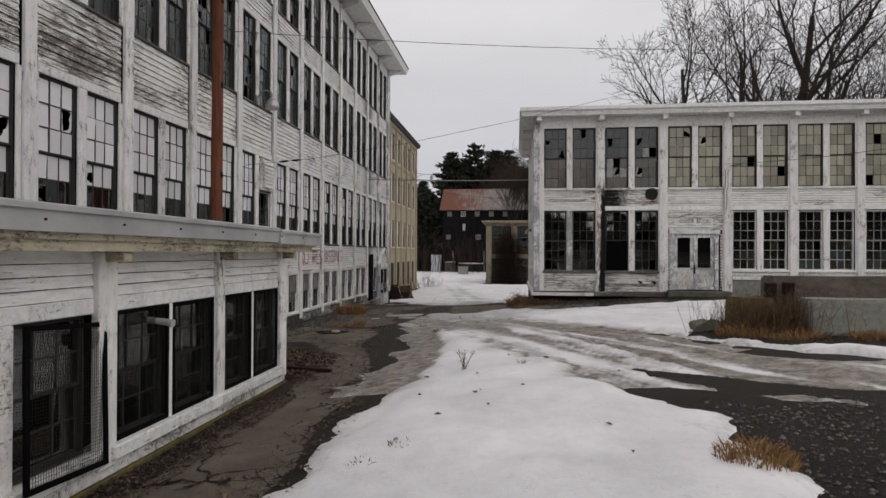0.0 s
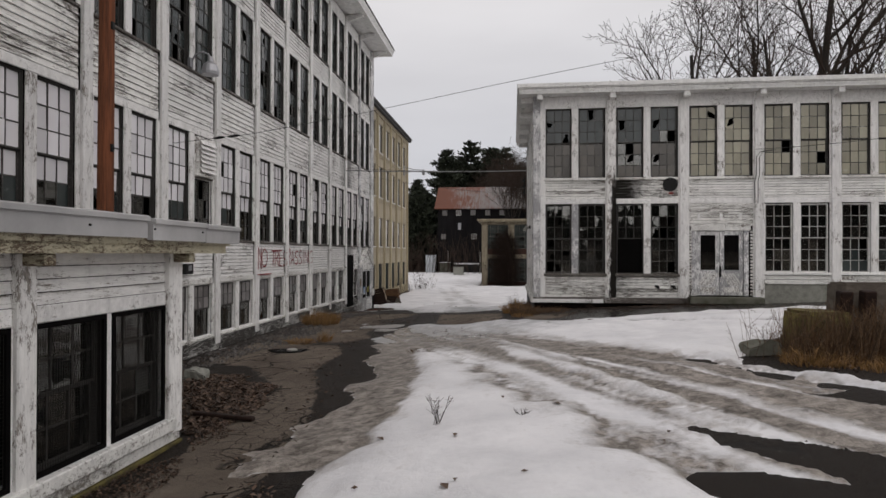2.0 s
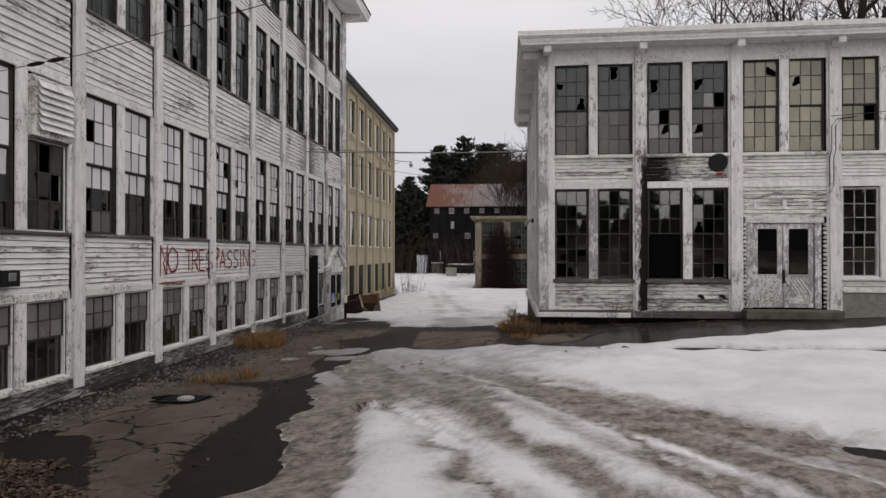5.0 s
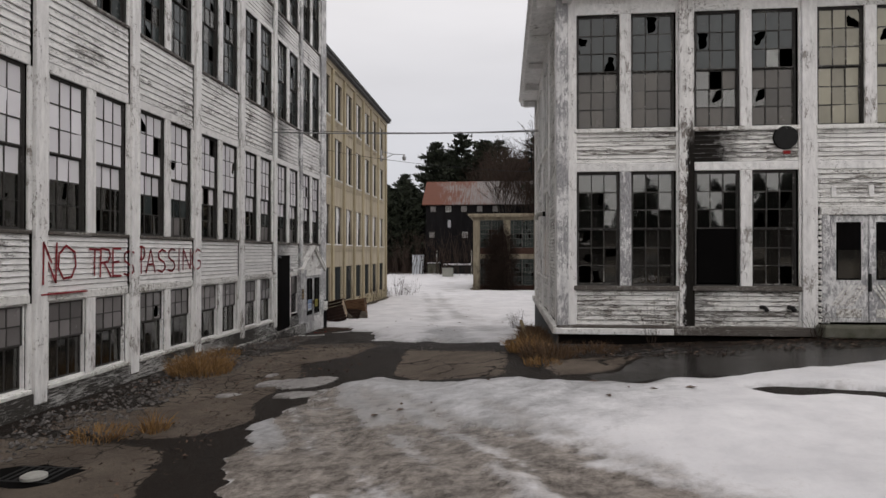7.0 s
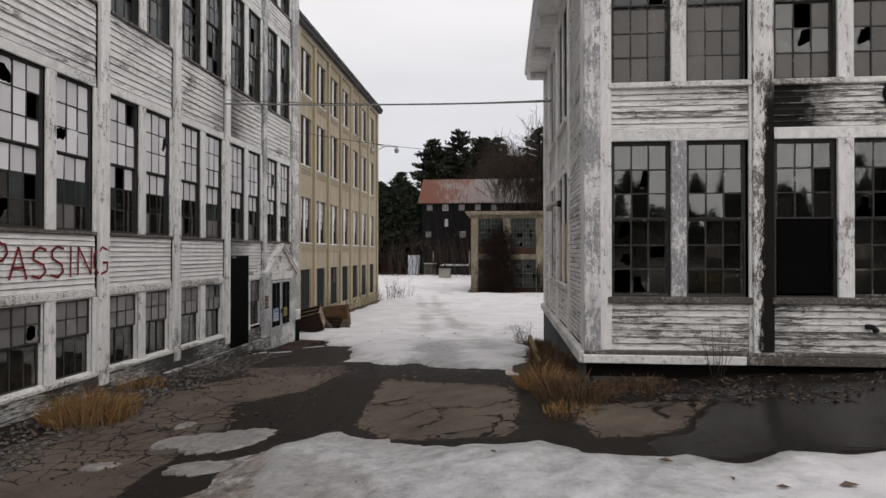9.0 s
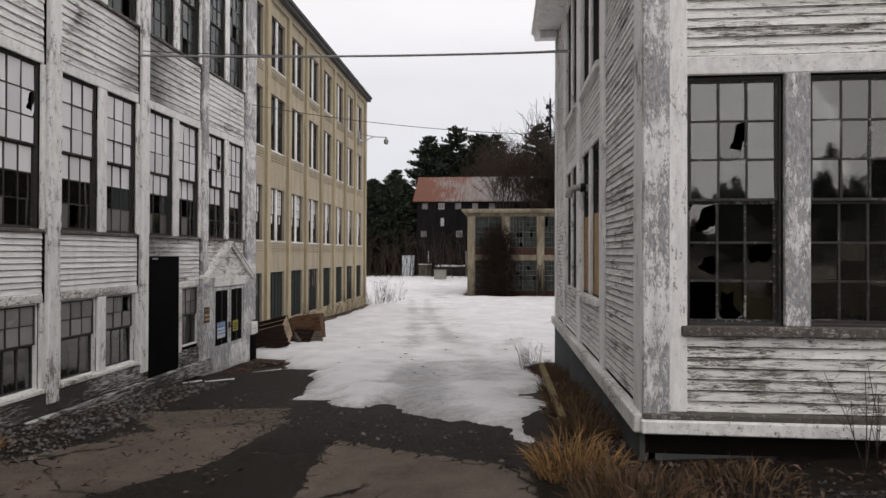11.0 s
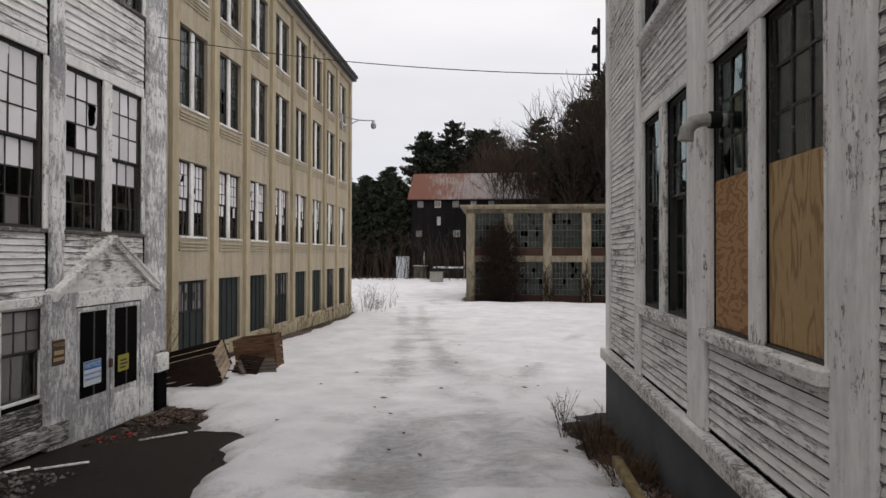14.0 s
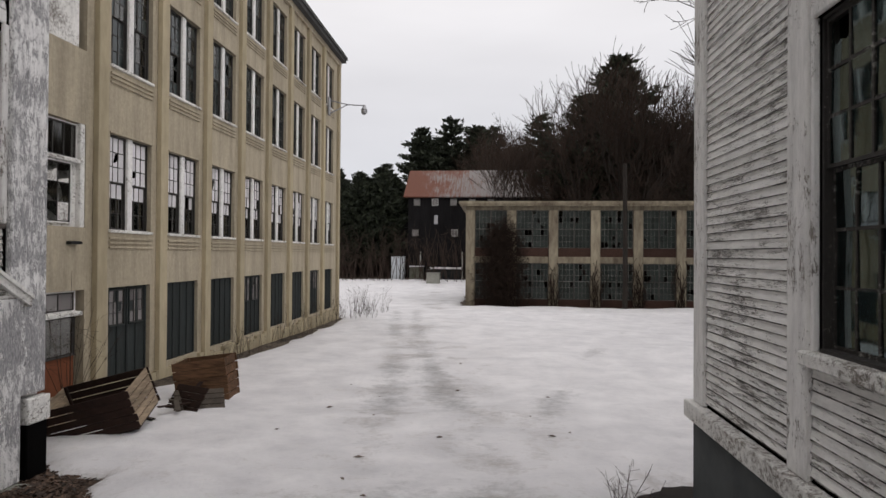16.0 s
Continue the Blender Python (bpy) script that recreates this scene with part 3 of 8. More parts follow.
def sash_window(fa, u, v, w, h, style, depth=0.03, split=0.5):
    """A double-hung window in the wall. style: frame, sash, (upper cols, rows, glass), (lower cols, rows, glass), chances of broken and lost panes."""
    frame_m, sash_m, up, lo, p_broken, p_lost = style
    t = 0.024
    win = place("window", frame_mesh(w, h, frame_m), fa.b, fa.m @ Matrix.Translation((u, depth, v)))
    iw = w - 2 * t
    hl = (h - 2 * t) * split
    hu = (h - 2 * t) - hl
    for name, z, hh, spec, y in (("upper_sash", t + hl, hu, up, 0.018), ("lower_sash", t, hl, lo, 0.056)):
        if spec is None:
            continue
        cols, rows, glass = spec
        place(name, sash_mesh(iw, hh, cols, rows, sash_m), win, Matrix.Translation((t, y, z)))
        rail = 0.027
        pw, ph = (iw - 2 * rail) / cols, (hh - 2 * rail) / rows
        for r in range(rows):
            for c in range(cols):
                k = rng.random()
                if k < p_lost:
                    continue
                g = glass
                if isinstance(glass, dict):
                    g = glass.get(r, glass["rest"])
                    if g is None:
                        continue
                if isinstance(g, tuple):
                    g = g[0] if rng.random() < 0.75 else g[1]
                br = rng.randint(1, 14) if k < p_lost + p_broken else 0
                me = pane_mesh(pw, ph, g, br)
                loc = Matrix.Translation((t + rail + c * pw, y + 0.013, z + rail + r * ph)) @ Matrix.Rotation(rng.uniform(-0.022, 0.022), 4, "X") @ Matrix.Rotation(rng.uniform(-0.022, 0.022), 4, "Z")
                if fa.panes_left > 0:
                    fa.panes_left -= 1
                    place("pane", me, win, loc)
                else:
                    fa.join("pane", me, fa.m @ Matrix.Translation((u, depth, v)) @ loc, g)
    return win


# ---- the long white mill ----
R90 = Matrix.Rotation(radians(90), 4, "Z")
mill = thing("mill_building", "long four-storey white clapboard mill with peeling paint and many broken windows", "factory building")
MILL_M = Matrix.Translation((-7.18, 0, 0)) @ R90
fm = Facade(mill, MILL_M, 290, 295)
BAY, U0 = 2.44, 18.64
ROWS_MILL = ((0.80, 2.08), (3.18, 5.65), (7.12, 9.55), (10.45, 12.95))
END = 31.1
bm = bmesh.new()
for v0, v1 in ((-0.6, 0.80), (2.08, 3.18), (5.65, 7.12), (9.55, 10.45), (12.95, 13.45)):
    bx(bm, -12, END - 0.02, 0.022, 0.25, v0, v1)
bx(bm, -12, U0 - 7 * BAY - 0.1, 0.022, 0.25, -0.6, 13.45)
part("wall", bm, M_interior, mill, "boarding behind the clapboards, coloured near-black like the dim rooms", MILL_M)
for a0, a1, b0, b1 in ((END - 0.25, END, 0.03, 12), (-12, END - 0.25, 11.8, 12), (-12.2, -12, 0.02, 12)):
    bm = bmesh.new()
    bx(bm, a0, a1, b0, b1, -0.8, 13.45)
    part("end_wall", bm, M_clap_mill, mill, "white end wall", MILL_M)
# floors and inner wall get the room's darkness from their colour
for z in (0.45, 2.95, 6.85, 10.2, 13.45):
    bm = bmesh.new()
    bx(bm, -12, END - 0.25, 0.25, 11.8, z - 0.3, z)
    part("floor_slab", bm, M_interior, mill, "floor behind the windows, coloured near-black for the dim room", MILL_M)
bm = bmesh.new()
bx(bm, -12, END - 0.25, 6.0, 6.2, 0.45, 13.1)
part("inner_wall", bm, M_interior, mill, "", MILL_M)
# roof and eave
bm = bmesh.new()
prof = ((-0.95, 13.55), (-0.95, 13.62), (-0.99, 13.70), (-1.03, 13.78), (-1.03, 13.86), (-0.9, 13.90), (6.2, 15.2), (12.8, 13.9), (12.8, 13.55))
a = [bm.verts.new((-12.4, y, z)) for y, z in prof]
b = [bm.verts.new((END + 0.75, y, z)) for y, z in prof]
for k in range(len(prof)):
    bm.faces.new((a[k], b[k], b[(k + 1) % len(prof)], a[(k + 1) % len(prof)]))
bm.faces.new(a[::-1])
bm.faces.new(b)
bmesh.ops.recalc_face_normals(bm, faces=bm.faces[:])
part("roof", bm, M_eave, mill, "shallow roof with moulded white eave", MILL_M)
fm.box("roof_edge", M_roofing, -12.5, END + 0.8, 13.862, 13.93, 0.6, 1.07, "dark roofing edge")
for k in range(-8, 6):
    u = U0 + BAY * k - 0.21 if k < 5 else END - 0.2
    bm = bmesh.new()
    vs = [(-0.09, 13.45), (-0.09, 13.2), (-0.62, 13.38), (-0.80, 13.42), (-0.80, 13.53), (-0.09, 13.53)]
    l0 = [bm.verts.new((u - 0.07, y, z)) for y, z in vs]
    l1 = [bm.verts.new((u + 0.07, y, z)) for y, z in vs]
    for q in range(6):
        bm.faces.new((l0[q], l0[(q + 1) % 6], l1[(q + 1) % 6], l1[q]))
    bm.faces.new(l0)
    bm.faces.new(l1[::-1])
    part("eave_bracket", bm, M_eave, mill, "", MILL_M)

ST_ROW1 = (M_trim, M_sash_dark, (3, 2, M_glass_dull), (3, 1, M_glass), 0.03, 0.01)
# frames take the dark sash paint to draw the shadow line round each window
ST_ROW2 = (M_sash_dark, M_sash_dark, (3, 3, M_glass_white), (3, 3, {0: (M_glass, M_glass_dull), 1: (M_glass, M_glass_green), 2: M_glass_white, "rest": M_glass}), 0.045, 0.025)
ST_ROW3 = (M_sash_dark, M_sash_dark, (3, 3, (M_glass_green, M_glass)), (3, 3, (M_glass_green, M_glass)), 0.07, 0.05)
order = sorted(range(-7, 5), key=lambda k: abs(k - 1.5))
for k in order:
    ub = U0 + BAY * k
    near = -3 <= k <= 4
    for row, (v0, v1) in enumerate(ROWS_MILL):
        for i, du in enumerate((0.0, 1.11)):
            if row == 0 and (k == 4 or (k == 3 and i == 0)):
                continue
            if row == 1 and k == -3 and i == 1:
                sash_window(fm, ub + du, v0, 0.88, 1.45, (M_trim, M_sash_dark, (3, 3, M_glass), None, 0.1, 0.1), split=0.0)
                continue
            if row == 0:
                w = sash_window(fm, ub + du + (0.15 if k == 3 else 0), v0, 0.88 if k < 3 else 0.78, v1 - v0, ST_ROW1, 0.02, 0.52)
                part("lower_panel", bevelled(0.05, 0.83 if k < 3 else 0.73, 0.12, 0.14, 0.05, 0.66), M_black, w, "flat black panel behind the lower sash")
            else:
                sash_window(fm, ub + du, v0, 0.88, v1 - v0, (ST_ROW2 if row == 1 else ST_ROW3))
    for row, (c0, c1) in enumerate(((2.22, 3.12), (5.82, 7.06), (9.70, 10.39))):
        if row == 0 and k == 4:
            fm.clap(ub - 0.04, ub + 2.03, 2.1, c1, 0.09, M_clap_worn, near)
        else:
            fm.clap(ub - 0.04, ub + 2.03, c0, c1, 0.09 if row == 0 else 0.124, M_clap_low if row == 0 and -1 <= k < 3 else (M_clap_mill if k > -4 else M_clap_worn), near and row < 2)
    if k < 4:
        fm.box("window_head", M_trim_worn, ub - 0.05, ub + 2.04, 2.08, 2.22, -0.01, 0.035)
    fm.box("window_sill", M_sill, ub - 0.05, ub + 2.04, 3.122, 3.18, -0.02, 0.06)
    fm.box("window_head", M_trim, ub - 0.05, ub + 2.04, 5.65, 5.82, -0.01, 0.03)
    fm.box("window_sill", M_sill, ub - 0.05, ub + 2.04, 7.062, 7.12, -0.02, 0.06)
    fm.box("window_head", M_trim, ub - 0.05, ub + 2.04, 9.55, 9.70, -0.01, 0.03)
    fm.box("window_sill", M_sill, ub - 0.05, ub + 2.04, 10.392, 10.45, -0.02, 0.06)
    fm.box("frieze", M_trim, ub - 0.05, ub + 2.04, 12.95, 13.45, -0.01, 0.03)
    for row, (v0, v1) in enumerate(ROWS_MILL):
        if row == 0 and k == 4:
            continue
        if row == 0 and k == 3:
            fm.box("mullion", M_trim_worn, ub + 1.11, ub + 1.255, v0 - 0.15, v1, -0.02, 0.03)
            fm.box("window_casing", M_trim_worn, ub + 2.04, ub + 2.10, v0 - 0.15, v1, -0.02, 0.03)
            continue
        fm.box("mullion", M_post, ub + 0.885, ub + 1.105, v0, v1, -0.02, 0.03)
        fm.box("window_casing", M_post, ub + 1.995, ub + 2.085, v0, v1, -0.02, 0.03)
        fm.box("window_casing", M_post, ub - 0.095, ub - 0.005, v0, v1, -0.02, 0.03)
    if k < 3:
        fm.box("window_sill", M_trim_worn, ub - 0.06, ub + 2.05, 0.73, 0.80, -0.02, 0.07)
for k in range(-7, 5):
    ub = U0 + BAY * k
    fm.box("post", M_post if k < 4 else M_post_bare, ub - 0.345, ub - 0.10, 0.55, 13.45, 0.0, 0.085 if k % 3 else 0.075)
fm.box("corner_post", M_post_bare, U0 + BAY * 4 + 2.09, END, 1.0, 13.45, 0.0, 0.09)
fm.box("base_board", M_base, -12, U0 + BAY * 4 - 0.1, 0.40, 0.725, -0.02, 0.05, "bare weathered base board")
fm.box("water_table", M_base, -12, U0 + BAY * 4 - 0.1, 0.12, 0.40, 0.05, 0.18, "grey plank along the foot of the wall")
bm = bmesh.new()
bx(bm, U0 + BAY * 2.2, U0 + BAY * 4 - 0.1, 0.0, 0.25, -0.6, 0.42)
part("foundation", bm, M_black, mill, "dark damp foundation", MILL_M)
# flat black panel over the double-height doorway
fm.box("blocked_doorway", M_black, 25.88, 27.02, 0.30, 2.76, -0.02, 0.062, "flat black panel over a doorway")
fm.box("door_rail", M_metal, 25.98, 26.18, 2.70, 2.73, 0.062, 0.08)
# louvred vent in a window
vent = part("louvre_box", bevelled(12.43, 13.31, -0.10, 0.05, 4.66, 5.60), M_trim_worn, mill, "white vent box", MILL_M)
for k in range(7):
    bm = bmesh.new()
    z = 4.76 + k * 0.11
    vs = [bm.verts.new(p) for p in ((12.53, -0.17, z), (13.27, -0.17, z), (13.27, -0.11, z + 0.115), (12.53, -0.11, z + 0.115), (12.53, -0.165, z), (13.27, -0.165, z), (13.27, -0.10, z + 0.115), (12.53, -0.10, z + 0.115))]
    for f in ((0, 1, 2, 3), (7, 6, 5, 4), (0, 4, 5, 1), (2, 6, 7, 3), (1, 5, 6, 2), (0, 3, 7, 4)):
        bm.faces.new([vs[i] for i in f])
    part("slat", bm, M_trim, vent)
fm.box("vent_board", M_sill, 12.43, 13.31, 4.62, 4.66 + 0.0, -0.02, 0.04)
# entrance with a gabled hood, shallow against the wall
ENT_M = MILL_M @ Matrix.Translation((-0.22, 0, 0)) @ Matrix.Diagonal((1, 0.55, 1, 1))
fe = Facade(mill, ENT_M)
fe.box("door_surround", M_post_bare, 28.14, 28.72, -0.05, 2.25, 0.0, 0.24, "flaking white side panel")
fe.box("door_surround", M_post_bare, 30.42, 30.84, -0.05, 2.25, 0.0, 0.24)
fe.box("door_surround", M_trim_worn, 28.72, 30.42, 2.02, 2.25, 0.0, 0.24)
bm = bmesh.new()
tri_pts = ((28.35, 2.25), (30.80, 2.25), (29.58, 3.0))
f0 = [bm.verts.new((u, -0.22, v)) for u, v in tri_pts]
f1 = [bm.verts.new((u, 0.0, v)) for u, v in tri_pts]
bm.faces.new(f0)
bm.faces.new(f1[::-1])
for k in range(3):
    bm.faces.new((f0[k], f1[k], f1[(k + 1) % 3], f0[(k + 1) % 3]))
bmesh.ops.recalc_face_normals(bm, faces=bm.faces[:])
part("gable_panel", bm, M_clap_worn, mill, "", ENT_M)
for sgn in (-1, 1):
    bm = bmesh.new()
    for th0, th1, dn in ((0.0, 0.10, 0.34), (0.10, 0.15, 0.40)):
        p0, p1 = (29.58, 2.98), (29.58 + sgn * 1.36, 2.14)
        q = []
        for (u, v) in (p0, p1):
            for n in (0.0, dn):
                for t in (th0, th1):
                    q.append(bm.verts.new((u, -n, v + t)))
        for f in ((0, 1, 3, 2), (4, 6, 7, 5), (0, 4, 5, 1), (2, 3, 7, 6), (0, 2, 6, 4), (1, 5, 7, 3)):
            bm.faces.new([q[i] for i in f])
    bmesh.ops.recalc_face_normals(bm, faces=bm.faces[:])
    part("raking_cornice", bm, M_trim_worn, mill, "", ENT_M)
for u0, u1 in ((28.73, 29.56), (29.59, 30.41)):
    door = part("door", bevelled(u0, u1, -0.21, -0.15, -0.03, 2.0), M_post_bare, mill, "flaking white half-glazed door leaf", ENT_M)
    part("door_panel", bevelled(u0 + 0.10, u1 - 0.10, -0.225, -0.2, 0.08, 0.52), M_post_bare, door)
    part("door_glass", bevelled(u0 + 0.09, u1 - 0.09, -0.222, -0.2, 0.62, 1.93), M_black, door, "flat black opaque glazing")
    part("glazing_bar", bevelled((u0 + u1) / 2 - 0.02, (u0 + u1) / 2 + 0.02, -0.228, -0.2, 0.62, 1.93, 0.004), M_sash_dark, door)
part("door_handle", bevelled(29.52, 29.60, -0.27, -0.21, 0.98, 1.12), M_rust_iron, mill, "rusty door handle and padlock", ENT_M)
fm.box("step", M_conc, 28.4, 30.6, -0.30, -0.06, 0.0, 0.38, "worn concrete step")
fm.box("post_base", M_trim_worn, 30.74, END + 0.04, 0.62, 0.95, 0.0, 0.14, "peeling base moulding of the corner post")
fm.box("post_footing", M_black, 30.76, END + 0.02, -0.5, 0.62, 0.0, 0.11, "dark stone footing")
fm.flush()


# ---- the two-storey white building ----
shop = thing("workshop_building", "two-storey white clapboard workshop with flat projecting eaves and scorched bay", "factory building")
SHOP_M = Matrix.Translation((0, 20.62, 0))
SIDE_M = Matrix.Translation((1.05, 30.10, 0)) @ Matrix.Rotation(radians(-90), 4, "Z")
fr = Facade(shop, SHOP_M, 190, 200)
fs = Facade(shop, SIDE_M, 260, 95)
bm = bmesh.new()
XE = 21.2
for v0, v1 in ((4.55, 5.47), (7.9, 8.35)):
    bx(bm, 1.05, XE, 0.022, 0.22, v0, v1)
bx(bm, 1.05, 6.3, 0.022, 0.22, 0.9, 2.15)
bx(bm, 8.45, XE, 0.022, 0.22, 1.85, 2.2)
bx(bm, 6.3, 8.45, 0.022, 0.22, 3.75, 4.6)
part("wall", bm, M_interior, shop, "boarding behind the clapboards, coloured near-black like the dim rooms", SHOP_M)
for u0, u1, v0, v1 in ((0.03, 9.3, 0.9, 2.2), (2.43, 4.92, 4.47, 5.55), (4.92, 6.80, 4.47, 5.55), (0.03, 9.3, 7.9, 8.35), (0.03, 2.43, 2.2, 7.9), (4.34, 4.90, 2.2, 4.47), (4.34, 4.90, 5.55, 7.9), (6.80, 9.4, 2.2, 7.9)):
    bm = bmesh.new()
    bx(bm, u0, u1, 0.023, 0.21, v0, v1)
    part("side_wall", bm, M_interior, shop, "", SIDE_M)
bm = bmesh.new()
bx(bm, 1.1, XE, 9.3, 9.5, 0.3, 8.35)
bx(bm, XE - 0.2, XE, 0.05, 9.3, 0.3, 8.35)
part("rear_wall", bm, M_clap_side, shop, "white rear walls", SHOP_M)
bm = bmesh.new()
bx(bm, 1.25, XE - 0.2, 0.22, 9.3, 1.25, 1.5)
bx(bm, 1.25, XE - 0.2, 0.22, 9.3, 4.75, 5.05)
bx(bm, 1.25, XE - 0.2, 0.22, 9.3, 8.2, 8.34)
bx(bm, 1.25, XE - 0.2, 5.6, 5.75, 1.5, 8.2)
part("floor_slab", bm, M_interior, shop, "floors and inner wall coloured near-black for dim rooms", SHOP_M)
bm = bmesh.new()
bx(bm, 1.08, XE, 0.03, 9.4, -0.3, 1.12)
part("foundation", bm, M_found, shop, "grey painted concrete foundation", SHOP_M)
bm = bmesh.new()
bx(bm, 8.5, XE, -0.02, 0.1, 0.6, 1.82)
part("foundation", bm, M_conc, shop, "bare concrete foundation", SHOP_M)
# flat roof with a moulded edge
bm = bmesh.new()
bx(bm, 0.52, XE + 0.5, -0.52, 10.0, 8.33, 8.40)
bx(bm, 0.50, XE + 0.5, -0.54, 10.02, 8.40, 8.49)
bx(bm, 0.47, XE + 0.5, -0.58, 10.05, 8.49, 8.53)
bx(bm, 0.44, XE + 0.5, -0.62, 10.08, 8.53, 8.66)
part("roof", bm, M_eave, shop, "flat roof with white moulded fascia", SHOP_M)
for k in range(9):
    u = 1.22 if k == 0 else 3.68 + BAY * (k - 1)
    part("eave_bracket", bevelled(u - 0.10, u + 0.10, -0.46, 0.0, 8.14, 8.33, 0.02), M_eave, shop, "", SHOP_M)
for k in range(5):
    u = 0.2 + k * 2.28
    part("eave_bracket", bevelled(u - 0.10, u + 0.10, -0.46, 0.0, 8.14, 8.33, 0.02), M_eave, shop, "", SIDE_M)

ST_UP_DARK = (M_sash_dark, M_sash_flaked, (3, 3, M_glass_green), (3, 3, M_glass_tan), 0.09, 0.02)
ST_UP_YEL = (M_sash_dark, M_sash_flaked, (3, 3, M_glass_yellow_sky), (3, 3, M_glass_yellow_sky), 0.05, 0.02)
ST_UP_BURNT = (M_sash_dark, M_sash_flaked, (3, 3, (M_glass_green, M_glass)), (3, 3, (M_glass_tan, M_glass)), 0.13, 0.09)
ST_LO_DARK = (M_sash_dark, M_sash_flaked, (3, 3, M_glass), (3, 3, M_glass), 0.07, 0.03)
ST_LO_BURNT = (M_sash_dark, M_sash_flaked, (3, 3, M_glass), None, 0.05, 0.03)
ST_LO_WHITE = (M_trim, M_sash_white, (3, 3, M_glass), (3, 3, (M_glass, M_glass_green)), 0.04, 0.02)
for k in range(8):
    ub = 1.44 + BAY * k
    near = k < 4
    clap_up = M_clap_soot if k == 1 else (M_clap if k != 0 else M_clap_worn)
    for i, du in enumerate((0.0, 1.13)):
        sash_window(fr, ub + du, 5.47, 0.885, 2.43, ST_UP_BURNT if k == 1 else (ST_UP_DARK if k == 0 else ST_UP_YEL), 0.03)
        if k == 2:
            continue
        if k == 1 and i == 0:
            w = sash_window(fr, ub, 2.15, 0.885, 2.40, ST_LO_BURNT)
            part("charred_sheet", bevelled(0.05, 0.83, 0.03, 0.05, 0.05, 1.2), M_black, w, "charred board filling the lower sash")
        else:
            sash_window(fr, ub + du, 2.15 if k < 2 else 2.22, 0.885, 2.40 if k < 2 else 2.31, ST_LO_DARK if k < 2 else ST_LO_WHITE, 0.03)
    fr.box("window_head", M_trim, ub - 0.03, ub + 2.05, 4.56, 4.74, -0.01, 0.035)
    fr.box("window_sill", M_trim_worn, ub - 0.06, ub + 2.08, 5.38, 5.47, -0.02, 0.08)
    fr.clap(ub - 0.03, ub + 2.05, 4.74, 5.38, 0.098, clap_up, near)
    fr.box("frieze", M_trim, ub - 0.03, ub + 2.05, 7.9, 8.33, -0.01, 0.03)
    fr.box("mullion", M_post, ub + 0.89, ub + 1.125, 5.47, 7.9, -0.02, 0.045)
    if k == 2:
        fr.clap(ub - 0.03, ub + 2.05, 3.78, 4.56, 0.098, M_clap_worn, near)
    else:
        fr.box("mullion", M_post_bare if k == 0 else M_post, ub + 0.89, ub + 1.125, 2.15, 4.56, -0.02, 0.045)
        if k < 2:
            fr.box("window_sill", M_sill, ub - 0.07, ub + 2.09, 2.05, 2.15, -0.02, 0.09)
            fr.clap(ub - 0.03, ub + 2.05, 1.32, 2.05, 0.098, M_clap_soot if k == 1 else M_clap_worn, near)
        else:
            fr.box("window_sill", M_trim, ub - 0.06, ub + 2.08, 2.13, 2.22, -0.02, 0.09)
            fr.box("apron_board", M_trim_worn, ub - 0.06, ub + 2.08, 1.98, 2.12, -0.02, 0.03)
            fr.box("apron_board", M_trim_worn, ub - 0.06, ub + 2.08, 1.82, 1.965, -0.02, 0.07)
for k in range(1, 9):
    ub = 1.44 + BAY * k
    mt = M_post_soot if k == 1 else M_post
    fr.box("post", mt, ub - 0.355, ub - 0.075, 1.30, 8.33, 0.0, 0.10)
    for du in (-0.40, -0.075):
        fr.box("post_casing", M_post_soot if k == 1 and du > -0.2 else M_post, ub + du, ub + du + 0.045, 1.32, 8.33, 0.0, 0.05)
fr.box("corner_post", M_post_bare, 1.0, 1.25, 1.30, 8.33, 0.0, 0.11)
fr.box("corner_post", M_post, 1.25, 1.43, 1.32, 8.33, -0.02, 0.055)
fr.box("water_table", M_trim, 0.98, 3.4, 1.13, 1.26, 0.0, 0.16, "white projecting base board")
fr.box("water_table", M_sill, 3.4, 6.3, 1.13, 1.26, 0.0, 0.15, "bare projecting base board")
fr.box("water_table_cap", M_sill, 1.0, 6.3, 1.26, 1.32, 0.0, 0.12)
# solid block whose black colour gives the shade inside the opening
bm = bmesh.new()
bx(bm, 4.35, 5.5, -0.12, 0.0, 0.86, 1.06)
part("cellar_hatch", bm, M_black, shop, "cellar opening, its darkness drawn as a flat black block", SHOP_M)
